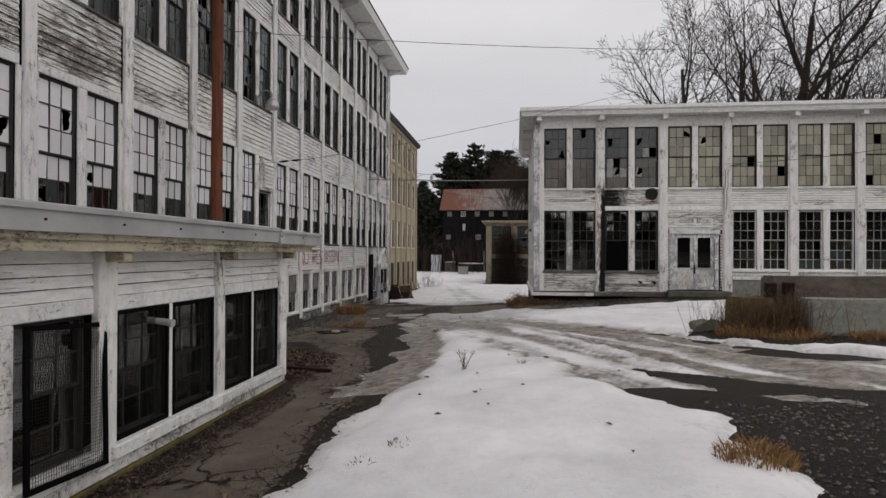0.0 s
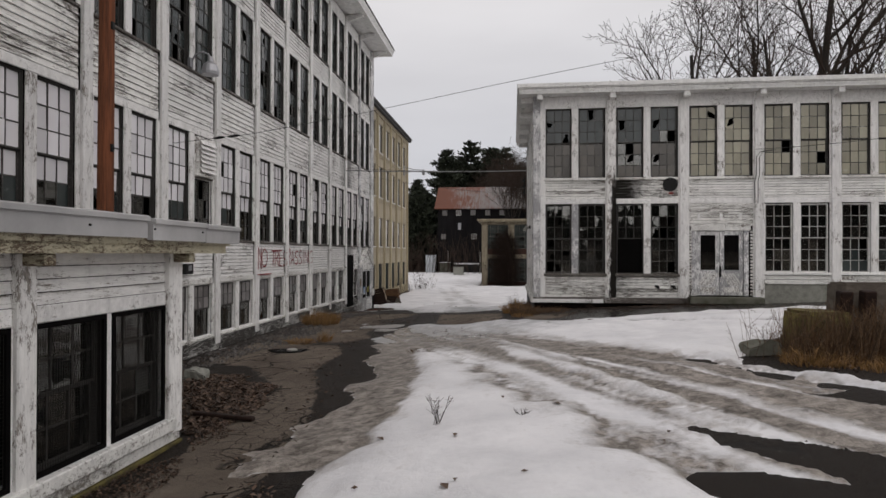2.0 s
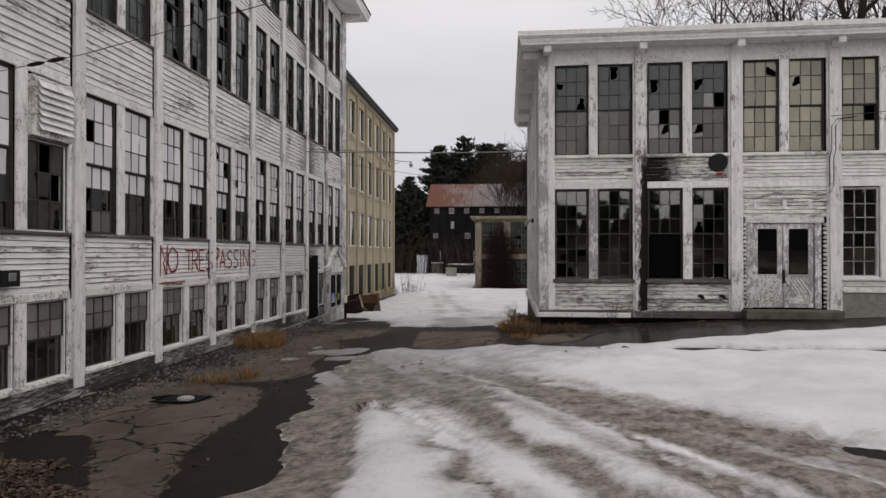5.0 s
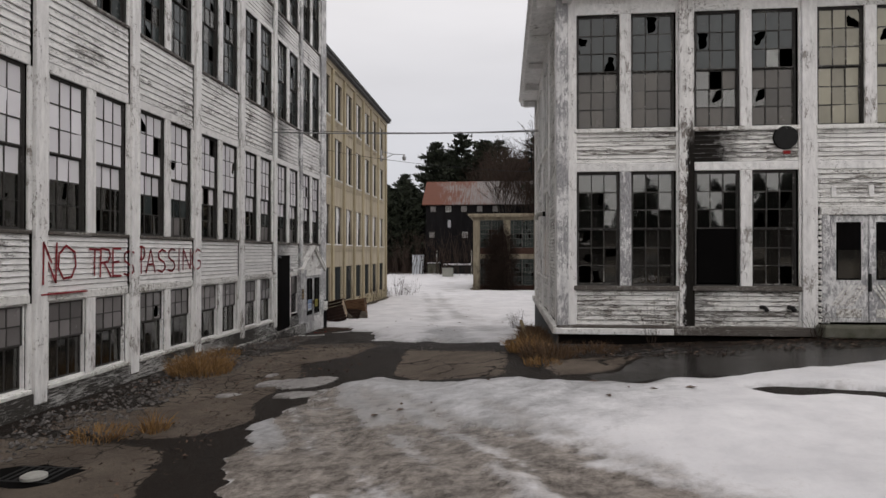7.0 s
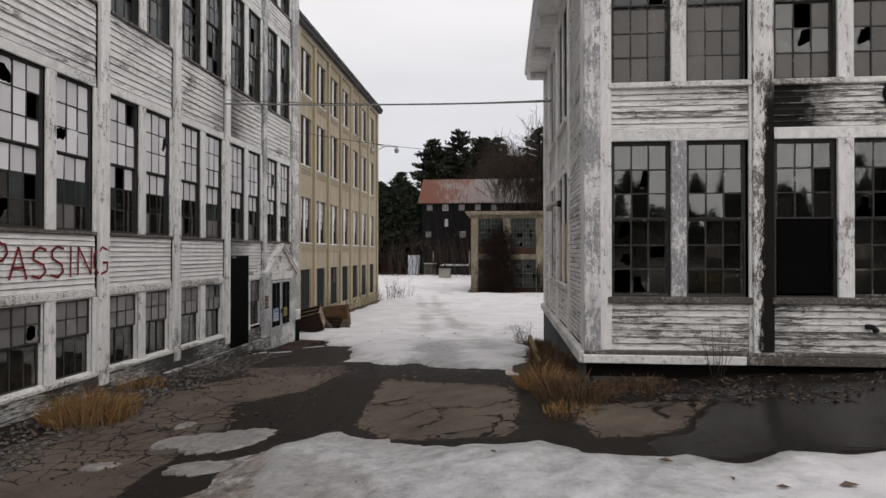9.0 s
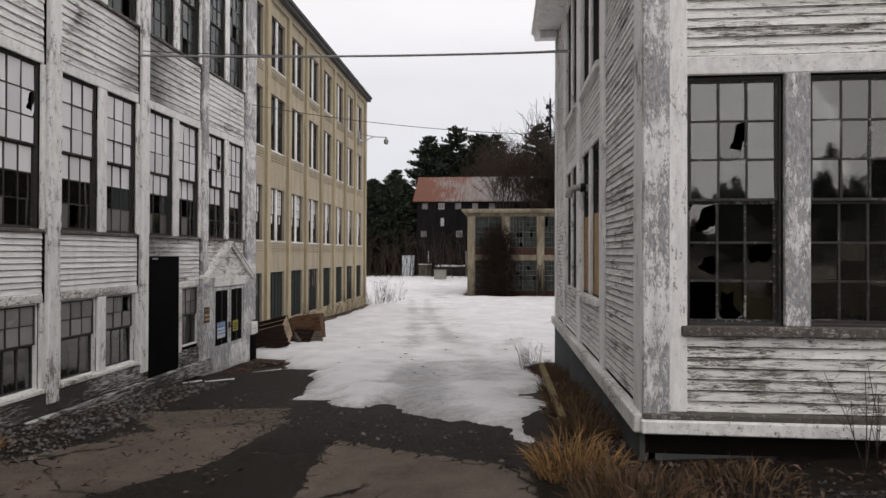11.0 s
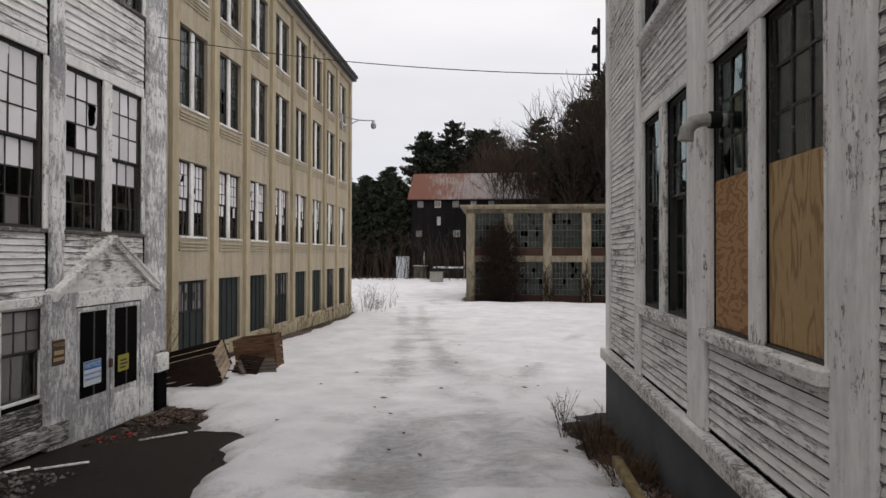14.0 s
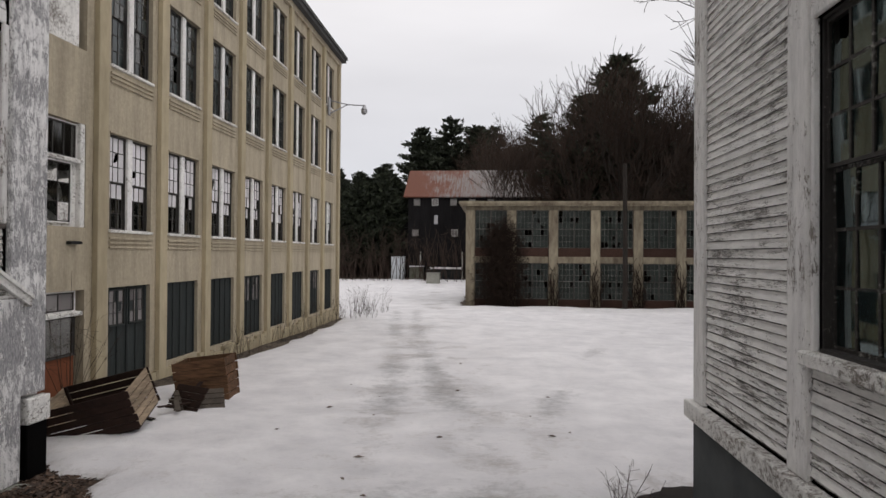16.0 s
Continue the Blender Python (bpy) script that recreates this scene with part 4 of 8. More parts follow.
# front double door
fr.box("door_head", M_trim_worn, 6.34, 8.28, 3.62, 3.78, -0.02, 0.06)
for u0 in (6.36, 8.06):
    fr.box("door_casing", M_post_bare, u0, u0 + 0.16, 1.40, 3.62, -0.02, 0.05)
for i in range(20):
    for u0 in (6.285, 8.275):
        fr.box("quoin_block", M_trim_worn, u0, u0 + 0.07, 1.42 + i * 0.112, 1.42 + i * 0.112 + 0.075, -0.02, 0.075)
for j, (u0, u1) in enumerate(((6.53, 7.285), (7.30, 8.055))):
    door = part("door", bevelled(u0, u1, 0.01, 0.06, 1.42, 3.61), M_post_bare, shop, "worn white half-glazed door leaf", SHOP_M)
    # black backing colours in the dark room behind the glass
    part("door_glass", bevelled(u0 + 0.13, u1 - 0.13, 0.004, 0.03, 2.28, 3.48), M_black, door, "flat black backing for the dark room behind the glass")
    part("door_glass", bevelled(u0 + 0.16, u1 - 0.16, -0.001, 0.002, 2.32, 2.9, 0.0005), M_glass, door)
    part("door_panel", bevelled(u0 + 0.13, u1 - 0.13, -0.006, 0.02, 1.52, 1.70), M_trim_worn, door)
    for q in range(5):
        bm = bmesh.new()
        s = 1 if j else -1
        c = (u0 + u1) / 2 + (q - 2) * 0.09
        vs = [bm.verts.new((c + s * x, y, z)) for y in (-0.008, 0.012) for x, z in ((-0.17, 2.18), (-0.12, 2.18), (0.17, 1.76), (0.12, 1.76))]
        for f in ((0, 1, 2, 3), (7, 6, 5, 4), (0, 4, 5, 1), (1, 5, 6, 2), (2, 6, 7, 3), (3, 7, 4, 0)):
            bm.faces.new([vs[i] for i in f])
        bmesh.ops.recalc_face_normals(bm, faces=bm.faces[:])
        part("diagonal_board", bm, M_trim_worn, door)
part("door_plate", bevelled(7.27, 7.34, -0.03, 0.01, 2.05, 2.42), M_dark_metal, shop, "black iron lock plate", SHOP_M)
part("doorstep", bevelled(6.2, 8.6, -0.45, 0.02, 1.14, 1.38, 0.03), M_conc_moss, shop, "mossy concrete doorstep", SHOP_M)
for u0 in (6.55, 7.28, 7.9):
    fr.box("ghost_batten", M_trim, u0, u0 + 0.10, 3.98, 4.22, 0.02, 0.04)
# round blackened vent and two vent stubs
bm = bmesh.new()
bmesh.ops.create_cone(bm, cap_ends=True, segments=32, radius1=0.245, radius2=0.235, depth=0.06)
part("round_vent", bm, M_dark_metal, shop, "round black vent cover", Matrix.Translation((5.66, 20.57, 5.22)) @ Matrix.Rotation(radians(90), 4, "X"))
for u in (5.18, 5.72):
    bm = bmesh.new()
    tube(bm, [(u, -0.02, 1.72), (u + 0.03, -0.12, 1.72), (u + 0.06, -0.17, 1.66)], 0.045, 10)
    part("vent_stub", bm, M_dark_metal, shop, "short black iron vent stub", SHOP_M)
bm = bmesh.new()
bx(bm, 5.62, 5.76, -0.045, -0.03, 4.88, 4.95)
part("red_plate", bm, M_sign_red, shop, "small faded red plate", SHOP_M)
# side wall
ST_SIDE_PLY = (M_sash_dark, M_sash_flaked, (3, 3, (M_glass_green, M_glass_teal)), None, 0.05, 0.02)
ST_SIDE = (M_sash_dark, M_sash_flaked, (3, 3, M_glass_teal), (3, 3, M_glass_teal), 0.05, 0.03)
for u, ply in ((2.45, 0), (3.495, 0), (4.92, 1), (5.965, 1)):
    if ply:
        w = sash_window(fs, u, 2.20, 0.82, 2.27, ST_SIDE_PLY, 0.03, 0.545)
        part("plywood_panel", bevelled(0.02, 0.80, -0.012, 0.006, 0.02, 1.25), M_ply if u < 5.5 else M_ply_yellow, w, "raw plywood sheet")
    else:
        sash_window(fs, u, 2.20, 0.82, 2.27, ST_SIDE, 0.03, 0.545)
    sash_window(fs, u, 5.55, 0.82, 2.35, ST_SIDE, 0.03)
for u0, u1 in ((0.305, 2.115), (7.285, 9.165)):
    fs.clap(u0, u1, 1.34, 8.33, 0.082, M_clap_side, True)
for u0, u1 in ((2.41, 4.37), (4.88, 6.84)):
    fs.clap(u0, u1, 1.34, 2.10, 0.082, M_clap_side, True)
    fs.clap(u0, u1, 4.62, 5.45, 0.082, M_clap_side, u0 > 4)
    fs.box("window_head", M_trim, u0, u1, 4.47, 4.62, -0.01, 0.03)
    fs.box("window_sill", M_trim_worn, u0 - 0.03, u1 + 0.03, 2.10, 2.20, -0.02, 0.10)
    fs.box("window_sill", M_trim_worn, u0 - 0.03, u1 + 0.03, 5.45, 5.55, -0.02, 0.09)
    fs.box("frieze", M_trim, u0, u1, 7.9, 8.33, -0.01, 0.03)
    for v0, v1 in ((2.20, 4.47), (5.55, 7.9)):
        m0 = u0 + 0.865
        fs.box("mullion", M_post, m0, m0 + 0.215, v0, v1, -0.02, 0.03)
        fs.box("window_casing", M_post, u0, u0 + 0.037, v0, v1, -0.02, 0.03)
        fs.box("window_casing", M_post, u1 - 0.05, u1, v0, v1, -0.02, 0.03)
for u0, u1, mt in ((0.0, 0.30, M_post), (2.12, 2.405, M_post), (4.375, 4.875, M_post), (6.845, 7.06, M_post), (7.06, 7.28, M_post), (9.17, 9.55, M_post)):
    fs.box("post", mt, u0, u1, 1.30, 8.33, 0.0, 0.055 if u1 - u0 > 0.216 else 0.035)
fs.box("water_table", M_trim_worn, -0.08, 9.56, 1.12, 1.30, 0.0, 0.13, "peeling projecting base board")
bm = bmesh.new()
bx(bm, 0.0, 9.45, -0.05, 0.1, -0.6, 1.12)
part("foundation", bm, M_found, shop, "grey painted concrete foundation", SIDE_M)
bm = bmesh.new()
pc = Vector((5.06, 0, 3.93))
tube(bm, [pc + Vector((0, 0.1, 0.02)), pc + Vector((0, -0.12, 0.02)), pc + Vector((0, -0.2, 0.0)), pc + Vector((0, -0.25, -0.06)), pc + Vector((0, -0.26, -0.15))], [0.055, 0.055, 0.06, 0.06, 0.065], 14)
part("vent_elbow", bm, M_pipe_white, shop, "cream-painted pipe elbow", SIDE_M)
bm = bmesh.new()
tube(bm, [pc + Vector((0, 0.02, 0.02)), pc + Vector((0, -0.07, 0.02))], 0.072, 14)
part("vent_collar", bm, M_dark_metal, shop, "black pipe collar", SIDE_M)
rack = part("insulator_rack", bevelled(0.05, 0.09, -0.2, -0.15, 5.7, 6.7), M_dark_metal, shop, "black iron bracket with insulators", SIDE_M)
for z in (5.9, 6.2, 6.5):
    bm = bmesh.new()
    bmesh.ops.create_cone(bm, cap_ends=True, segments=12, radius1=0.055, radius2=0.03, depth=0.11)
    part("insulator", bm, M_dark_metal, rack, "", Matrix.Translation((0.07, -0.24, z)))
fr.flush()
fs.flush()


# ---- the beige concrete building ----
beige = thing("concrete_mill_building", "four-storey beige stuccoed mill with olive pilasters and tall paired windows", "factory building")
BEIGE_M = Matrix.Translation((-9.67, 0, 0)) @ R90
fb = Facade(beige, BEIGE_M, 0, 200)
B0, BB = 36.43, 2.505
ROWS_B = ((-0.02, 2.05), (3.35, 5.50), (7.05, 9.35), (10.45, 12.55))
BE = 56.7
bm = bmesh.new()
for v0, v1 in ((-2.0, -0.02), (2.05, 3.35), (5.50, 7.05), (9.35, 10.45), (12.55, 13.35)):
    bx(bm, 33.0, BE, 0.0, 0.3, v0, v1)
for k in range(-1, 9):
    u = B0 + BB * k
    for v0, v1 in ROWS_B:
        bx(bm, (u - 0.82) if k > -1 else 33.0, u if k < 8 else BE, 0.002, 0.3, v0, v1)
bx(bm, BE - 0.3, BE, 0.3, 14, -2, 13.35)
bx(bm, 31.2, 33.0, 0.004, 0.3, -2, 13.35)
part("wall", bm, M_stucco, beige, "stained beige stucco wall", BEIGE_M)
bm = bmesh.new()
for z in (-0.1, 3.0, 6.7, 10.1):
    bx(bm, 31.2, BE - 0.3, 0.3, 14, z - 0.3, z)
bx(bm, 31.2, BE - 0.3, 5.0, 5.2, -0.1, 13.3)
bx(bm, 31.2, BE, 13.8, 14, -2, 13.3)
part("floor_slab", bm, M_interior, beige, "floors and inner wall coloured near-black for dim rooms", BEIGE_M)
bm = bmesh.new()
bx(bm, 31.2, BE + 0.25, -0.35, 14.2, 13.35, 13.52)
bx(bm, 31.2, BE + 0.30, -0.42, 14.25, 13.52, 13.68)
part("roof", bm, M_roofing, beige, "dark projecting roof edge", BEIGE_M)
bm = bmesh.new()
bx(bm, 31.2, BE + 0.1, -0.12, 0.0, 13.1, 13.35)
part("cornice", bm, M_stucco, beige, "", BEIGE_M)
for k in range(-1, 9):
    u = B0 + BB * k
    u1 = u - 0.25 if k < 8 else BE
    fb.box("pilaster", M_stucco_pil, u1 - 0.34, u1, -0.9, 13.1, 0.0, 0.13, "olive-stained pilaster")
ST_B2 = (M_sash_dark, M_sash_dark, (3, 3, M_glass_white), (3, 3, {0: M_glass, 1: M_glass, 2: M_glass_white, "rest": M_glass}), 0.05, 0.04)
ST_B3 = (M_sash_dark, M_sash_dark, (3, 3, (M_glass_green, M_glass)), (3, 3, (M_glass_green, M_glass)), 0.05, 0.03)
for k in range(0, 8):
    u = B0 + BB * k
    for row in (1, 2, 3):
        v0, v1 = ROWS_B[row]
        for du in (0.03, 0.94):
            sash_window(fb, u + du, v0, 0.72, v1 - v0, ST_B2 if row == 1 else ST_B3, 0.10)
        fb.box("mullion", M_trim, u + 0.75, u + 0.94, v0, v1, -0.12, -0.04)
        fb.box("window_sill", M_trim_worn, u - 0.02, u + 1.70, v0 - 0.07, v0, -0.05, 0.06)
        for dz in (0.17, 0.27, 0.37):
            fb.box("string_moulding", M_stucco, u - 0.02, u + 1.68, v0 - dz - 0.055, v0 - dz, -0.02, 0.045)
        fb.box("window_hood", M_stucco, u - 0.02, u + 1.70, v1, v1 + 0.05, -0.05, 0.03)
    fb.box("infill_panel", M_dark_board, u + 0.0, u + 1.68, -0.02, 2.05, -0.14, -0.10, "dark green boards closing the ground-floor opening")
    for q in range(5):
        fb.box("batten", M_dark_board, u + 0.05 + q * 0.38, u + 0.12 + q * 0.38, 0.0, 2.03, -0.10, -0.07)
    if k in (0, 3, 6):
        for du in (0.1, 0.9):
            w = sash_window(fb, u + du, 1.15, 0.62, 0.85, (M_dark_board, M_sash_dark, (3, 3, M_glass_dull), None, 0.1, 0.1), 0.06, 0.0)
# stair bay with doors, one above the other
u = B0 - BB
fb.box("door_frame", M_trim_worn, u + 0.0, u + 0.14, 3.35, 5.50, -0.14, 0.0)
fb.box("door_frame", M_trim_worn, u + 1.52, u + 1.66, 3.35, 5.50, -0.14, 0.0)
fb.box("transom", M_trim_worn, u + 0.14, u + 1.52, 4.66, 4.74, -0.14, 0.05)
sash_window(fb, u + 0.14, 4.74, 1.38, 0.74, (M_trim, M_sash_dark, (4, 1, M_glass), None, 0.05, 0.02), 0.08, 0.0)
d = fb.box("loading_door", M_trim_worn, u + 0.14, u + 1.52, 2.62, 4.66, -0.16, -0.10, "peeling white half-glazed loading door")
sash_window(fb, u + 0.25, 3.42, 1.1, 1.24, (M_trim, M_sash_dark, (3, 3, M_glass), None, 0.04, 0.0), 0.07, 0.0)
fb.box("door_panel", M_trim_worn, u + 0.28, u + 1.36, 2.78, 3.30, -0.11, -0.085)
fb.box("loading_door", M_trim_worn, u + 0.14, u + 1.52, 5.80, 9.35, -0.16, -0.06, "peeling white upper loading door")
sash_window(fb, u + 0.25, 6.65, 1.1, 2.3, (M_trim, M_sash_dark, (3, 3, M_glass), None, 0.04, 0.0), 0.07, 0.0)
for v0, v1 in ((5.88, 6.16), (6.22, 6.56)):
    fb.box("door_panel", M_trim_worn, u + 0.28, u + 1.36, v0, v1, -0.07, -0.045)
for row in (3,):
    sash_window(fb, u + 0.2, 10.45, 1.3, 2.1, ST_B3, 0.08)
fb.box("entry_door", M_door_orange, u + 0.14, u + 1.52, -0.25, 0.72, -0.16, -0.10, "orange-brown lower door boards")
sash_window(fb, u + 0.14, 0.72, 1.38, 0.82, (M_sash_dark, M_sash_dark, (2, 1, M_glass), None, 0.02, 0.0), 0.08, 0.0)
sash_window(fb, u + 0.14, 1.62, 1.38, 0.42, (M_trim, M_sash_dark, (3, 1, M_glass_dull), None, 0.02, 0.0), 0.08, 0.0)
fb.box("transom", M_trim_worn, u + 0.05, u + 1.62, 1.53, 1.62, -0.14, 0.02)
fb.box("hoist_hook", M_dark_metal, u + 1.1, u + 1.45, 3.0, 3.06, 0.0, 0.12, "small iron bracket")
# rubble footing
for i in range(60):
    bm = bmesh.new()
    y = 33.2 + i * 0.39
    bx(bm, y, y + 0.37, -0.10 - rng.uniform(0, 0.06), 0.02, -1.6, -0.10 + rng.uniform(-0.12, 0.05))
    part("footing_stone", bm, M_stucco_pil, beige, "", BEIGE_M)
fb.flush()


# ---- the low annex ----
annex = thing("low_annex", "low white annex with screened windows and a rusting tin eave", "annex building")
ANX_M = Matrix.Translation((-3.95, 0, 0)) @ R90
fa = Facade(annex, ANX_M, 80, 60)
A1 = 6.0
bm = bmesh.new()
bx(bm, -12, A1 - 0.02, 0.02, 0.2, 2.22, 2.9)
bx(bm, -12, A1 - 0.02, 0.02, 0.2, 0.2, 0.80)
bx(bm, A1 - 0.2, A1 - 0.01, 0.05, 3.23, 0.1, 2.9)
bx(bm, -12, -1.9, 0.021, 0.2, 0.2, 2.9)
part("wall", bm, M_annex, annex, "white board wall", ANX_M)
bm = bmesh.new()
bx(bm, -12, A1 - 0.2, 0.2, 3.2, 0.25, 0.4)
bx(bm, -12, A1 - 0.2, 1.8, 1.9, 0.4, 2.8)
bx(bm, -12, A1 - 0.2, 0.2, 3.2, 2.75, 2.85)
part("floor_slab", bm, M_interior, annex, "floor and inner wall coloured near-black for a dim room", ANX_M)
bm = bmesh.new()
bx(bm, -12, A1 + 0.62, -0.36, 3.2, 2.83, 2.93)
bx(bm, -12, A1 + 0.66, -0.40, 3.2, 2.93, 3.02)
part("eave", bm, M_fascia_old, annex, "yellowed peeling eave boards", ANX_M)
bm = bmesh.new()
bx(bm, -12, A1 + 0.6, -0.34, 3.2, 3.02, 3.10)
part("roof", bm, M_roofing, annex, "low tin roof", ANX_M)
for u0, u1, dz in ((-12, 4.62, 0.0), (4.72, 5.85, -0.02), (5.86, 6.8, -0.03)):
    prof = ((-0.47, 2.99), (-0.47, 3.165), (-0.50, 3.165), (-0.50, 3.21), (-0.47, 3.225), (0.4, 3.225), (0.4, 3.205), (-0.38, 3.205), (-0.38, 2.99))
    bm = bmesh.new()
    e0 = [bm.verts.new((u0, y, z + dz)) for y, z in prof]
    e1 = [bm.verts.new((u1, y, z + dz)) for y, z in prof]
    for k in range(9):
        bm.faces.new((e0[k], e0[(k + 1) % 9], e1[(k + 1) % 9], e1[k]))
    bm.faces.new(e0[::-1])
    bm.faces.new(e1)
    bmesh.ops.recalc_face_normals(bm, faces=bm.faces[:])
    part("flashing", bm, M_gutter, annex, "dull galvanised roof flashing", ANX_M)
for k in range(9):
    bm = bmesh.new()
    uu = -2.4 + k * 1.02
    tube(bm, [(uu, -0.465, 3.09), (uu, -0.485, 3.085)], 0.011, 8)
    part("gutter_nail", bm, M_dark_metal, annex, "", ANX_M)
for u0, u1 in ((-1.72, -1.42), (0.84, 1.14), (3.36, 3.58), (5.70, 6.0)):
    fa.box("post", M_annex_post, u0, u1, 0.60, 2.83, 0.0, 0.09)
for u in (1.0, 3.47, 5.85):
    part("rafter_end", bevelled(u - 0.07, u + 0.07, -0.30, 0.0, 2.72, 2.83), M_fascia_old, annex, "", ANX_M)
for u0, u1 in ((-1.42, 0.84), (1.14, 3.36), (3.58, 5.70)):
    fa.clap(u0, u1, 2.36, 2.83, 0.118, M_annex, True)
    fa.box("window_head", M_trim, u0, u1, 2.20, 2.36, -0.01, 0.04)
    fa.box("window_sill", M_trim_worn, u0 - 0.1, u1 + 0.1, 0.66, 0.81, -0.02, 0.13)
fa.box("base_board", M_trim_worn, -12, A1, 0.50, 0.66, -0.02, 0.06)
fa.box("foundation", M_moss, -12, A1, 0.0, 0.50, -0.2, 0.10, "mossy yellowish foundation kerb")
ST_A = (M_sash_dark, M_sash_dark, (3, 2, M_glass), (3, 2, M_glass), 0.05, 0.05)


def screen(fac, u, v, w, h, m, label):
    """A rusty wire guard in a dark frame."""
    fr_m = bmesh.new()
    for a0, a1, b0, b1 in ((0, w, 0, 0.05), (0, w, h - 0.05, h), (0, 0.05, 0.05, h - 0.05), (w - 0.05, w, 0.05, h - 0.05)):
        bx(fr_m, a0, a1, 0, 0.03, b0, b1)
    g = part("window_guard", fr_m, M_black, fac.b, label, m)
    wires = bmesh.new()
    n = int(w / 0.032)
    for i in range(1, n):
        x = w * i / n
        bx(wires, x - 0.0016, x + 0.0016, 0.012, 0.0152, 0.05, h - 0.05)
    n = int(h / 0.032)
    for i in range(1, n):
        z = h * i / n
        bx(wires, 0.05, w - 0.05, 0.0152, 0.0184, z - 0.0016, z + 0.0016)
    part("wire_mesh", wires, M_screen, g, "rusty wire mesh", None, "stuff")
    return g


for u, w in ((-1.40, 1.0), (-0.16, 0.98), (1.20, 1.0), (2.31, 1.03), (3.61, 0.98), (4.71, 0.98)):
    sash_window(fa, u, 0.82, w, 1.38, ST_A, 0.06)
    if u < 0:
        if u < -1:
            fa.box("mullion", M_trim, u + w + 0.005, -0.165, 0.80, 2.20, -0.02, 0.04)
        continue
    screen(fa, u - 0.01, 0.81, w + 0.02, 1.39, ANX_M @ Matrix.Translation((u - 0.01, -0.035, 0.81)), "black wire window guard")
    if u < 5:
        fa.box("mullion", M_trim, u + w + 0.005, u + w + 0.085, 0.80, 2.20, -0.02, 0.04)
screen(fa, -0.2, 0.8, 1.12, 1.42, ANX_M @ Matrix.Translation((-0.24, -0.22, 0.78)) @ Matrix.Rotation(radians(4), 4, "Y") @ Matrix.Rotation(radians(-4), 4, "X") @ Matrix.Rotation(radians(2), 4, "Z"), "loose black wire window guard hanging askew")
bm = bmesh.new()
tube(bm, [(1.98, 0.1, 2.02), (1.98, -0.10, 2.0), (1.98, -0.22, 1.98)], [0.04, 0.04, 0.05], 12)
part("vent_pipe", bm, M_pipe_white, annex, "short white vent pipe", ANX_M)
fa.flush()


# ---- the far brick-and-glass shed ----
shed = thing("workshop_shed", "two-storey concrete-framed shed with steel windows, half hidden by dead vines", "factory building")
SHED_M = Matrix.Translation((0, 68, 0))
fd = Facade(shed, SHED_M, 0, 0)
SX0, SX1, SB = -3.15, 24.0, 2.95
bm = bmesh.new()
bx(bm, SX0, SX1, 0.25, 10, -1.4, -0.6)
bx(bm, SX0 + 0.02, SX0 + 0.3, 0.3, 10, -0.6, 6.1)
bx(bm, SX0, SX1, 9.8, 10, -0.6, 6.1)
bx(bm, SX1 - 0.3, SX1, 0.3, 9.8, -0.6, 6.1)
part("wall", bm, M_conc_moss, shed, "grey concrete walls", SHED_M)
bm = bmesh.new()
bx(bm, SX0 + 0.3, SX1 - 0.3, 0.5, 9.8, -0.9, -0.6)
bx(bm, SX0 + 0.3, SX1 - 0.3, 0.5, 9.8, 2.5, 2.8)
bx(bm, SX0 + 0.3, SX1 - 0.3, 4, 4.2, -0.6, 6.0)
part("floor_slab", bm, M_interior, shed, "floors and inner wall coloured near-black for dim rooms", SHED_M)
bm = bmesh.new()
bx(bm, SX0 - 0.35, SX1, -0.45, 10.3, 6.35, 6.50)
bx(bm, SX0 - 0.5, SX1, -0.55, 10.3, 6.50, 6.66)
part("roof", bm, M_pier, shed, "pale flat roof edge", SHED_M)
fd.box("frieze", M_pier, SX0, SX1, 6.05, 6.35, -0.1, 0.05)
M_brick_dark = plain("dark_red_brick", (0.060, 0.032, 0.024), 0.9, var=0.4, scale=8)
for k in range(9):
    u = SX0 + 0.35 + SB * k
    fd.box("pilaster", M_pier, u - 0.35, u + 0.30, -1.4, 6.05, -0.05, 0.12, "stained concrete pier")
    fd.box("spandrel", M_brick_dark, u + 0.3, u + SB - 0.35, 2.75, 3.35, -0.15, -0.02, "dark red brick spandrel")
    fd.box("lintel", M_pier, u + 0.3, u + SB - 0.35, 2.28, 2.75, -0.1, 0.02)
    fd.box("spandrel", M_brick_dark, u + 0.3, u + SB - 0.35, -1.2, -0.3, -0.15, -0.02, "dark red brick spandrel")
    for v0, h in ((-0.3, 2.58), (3.35, 2.70)):
        for i in range(2):
            sash_window(fd, u + 0.32 + i * 1.14, v0, 1.13, h, (M_sash_dark, M_sash_grey, (4, 3, M_glass_shed), (4, 3, M_glass_shed), 0.06, 0.06), 0.05)
fd.flush()


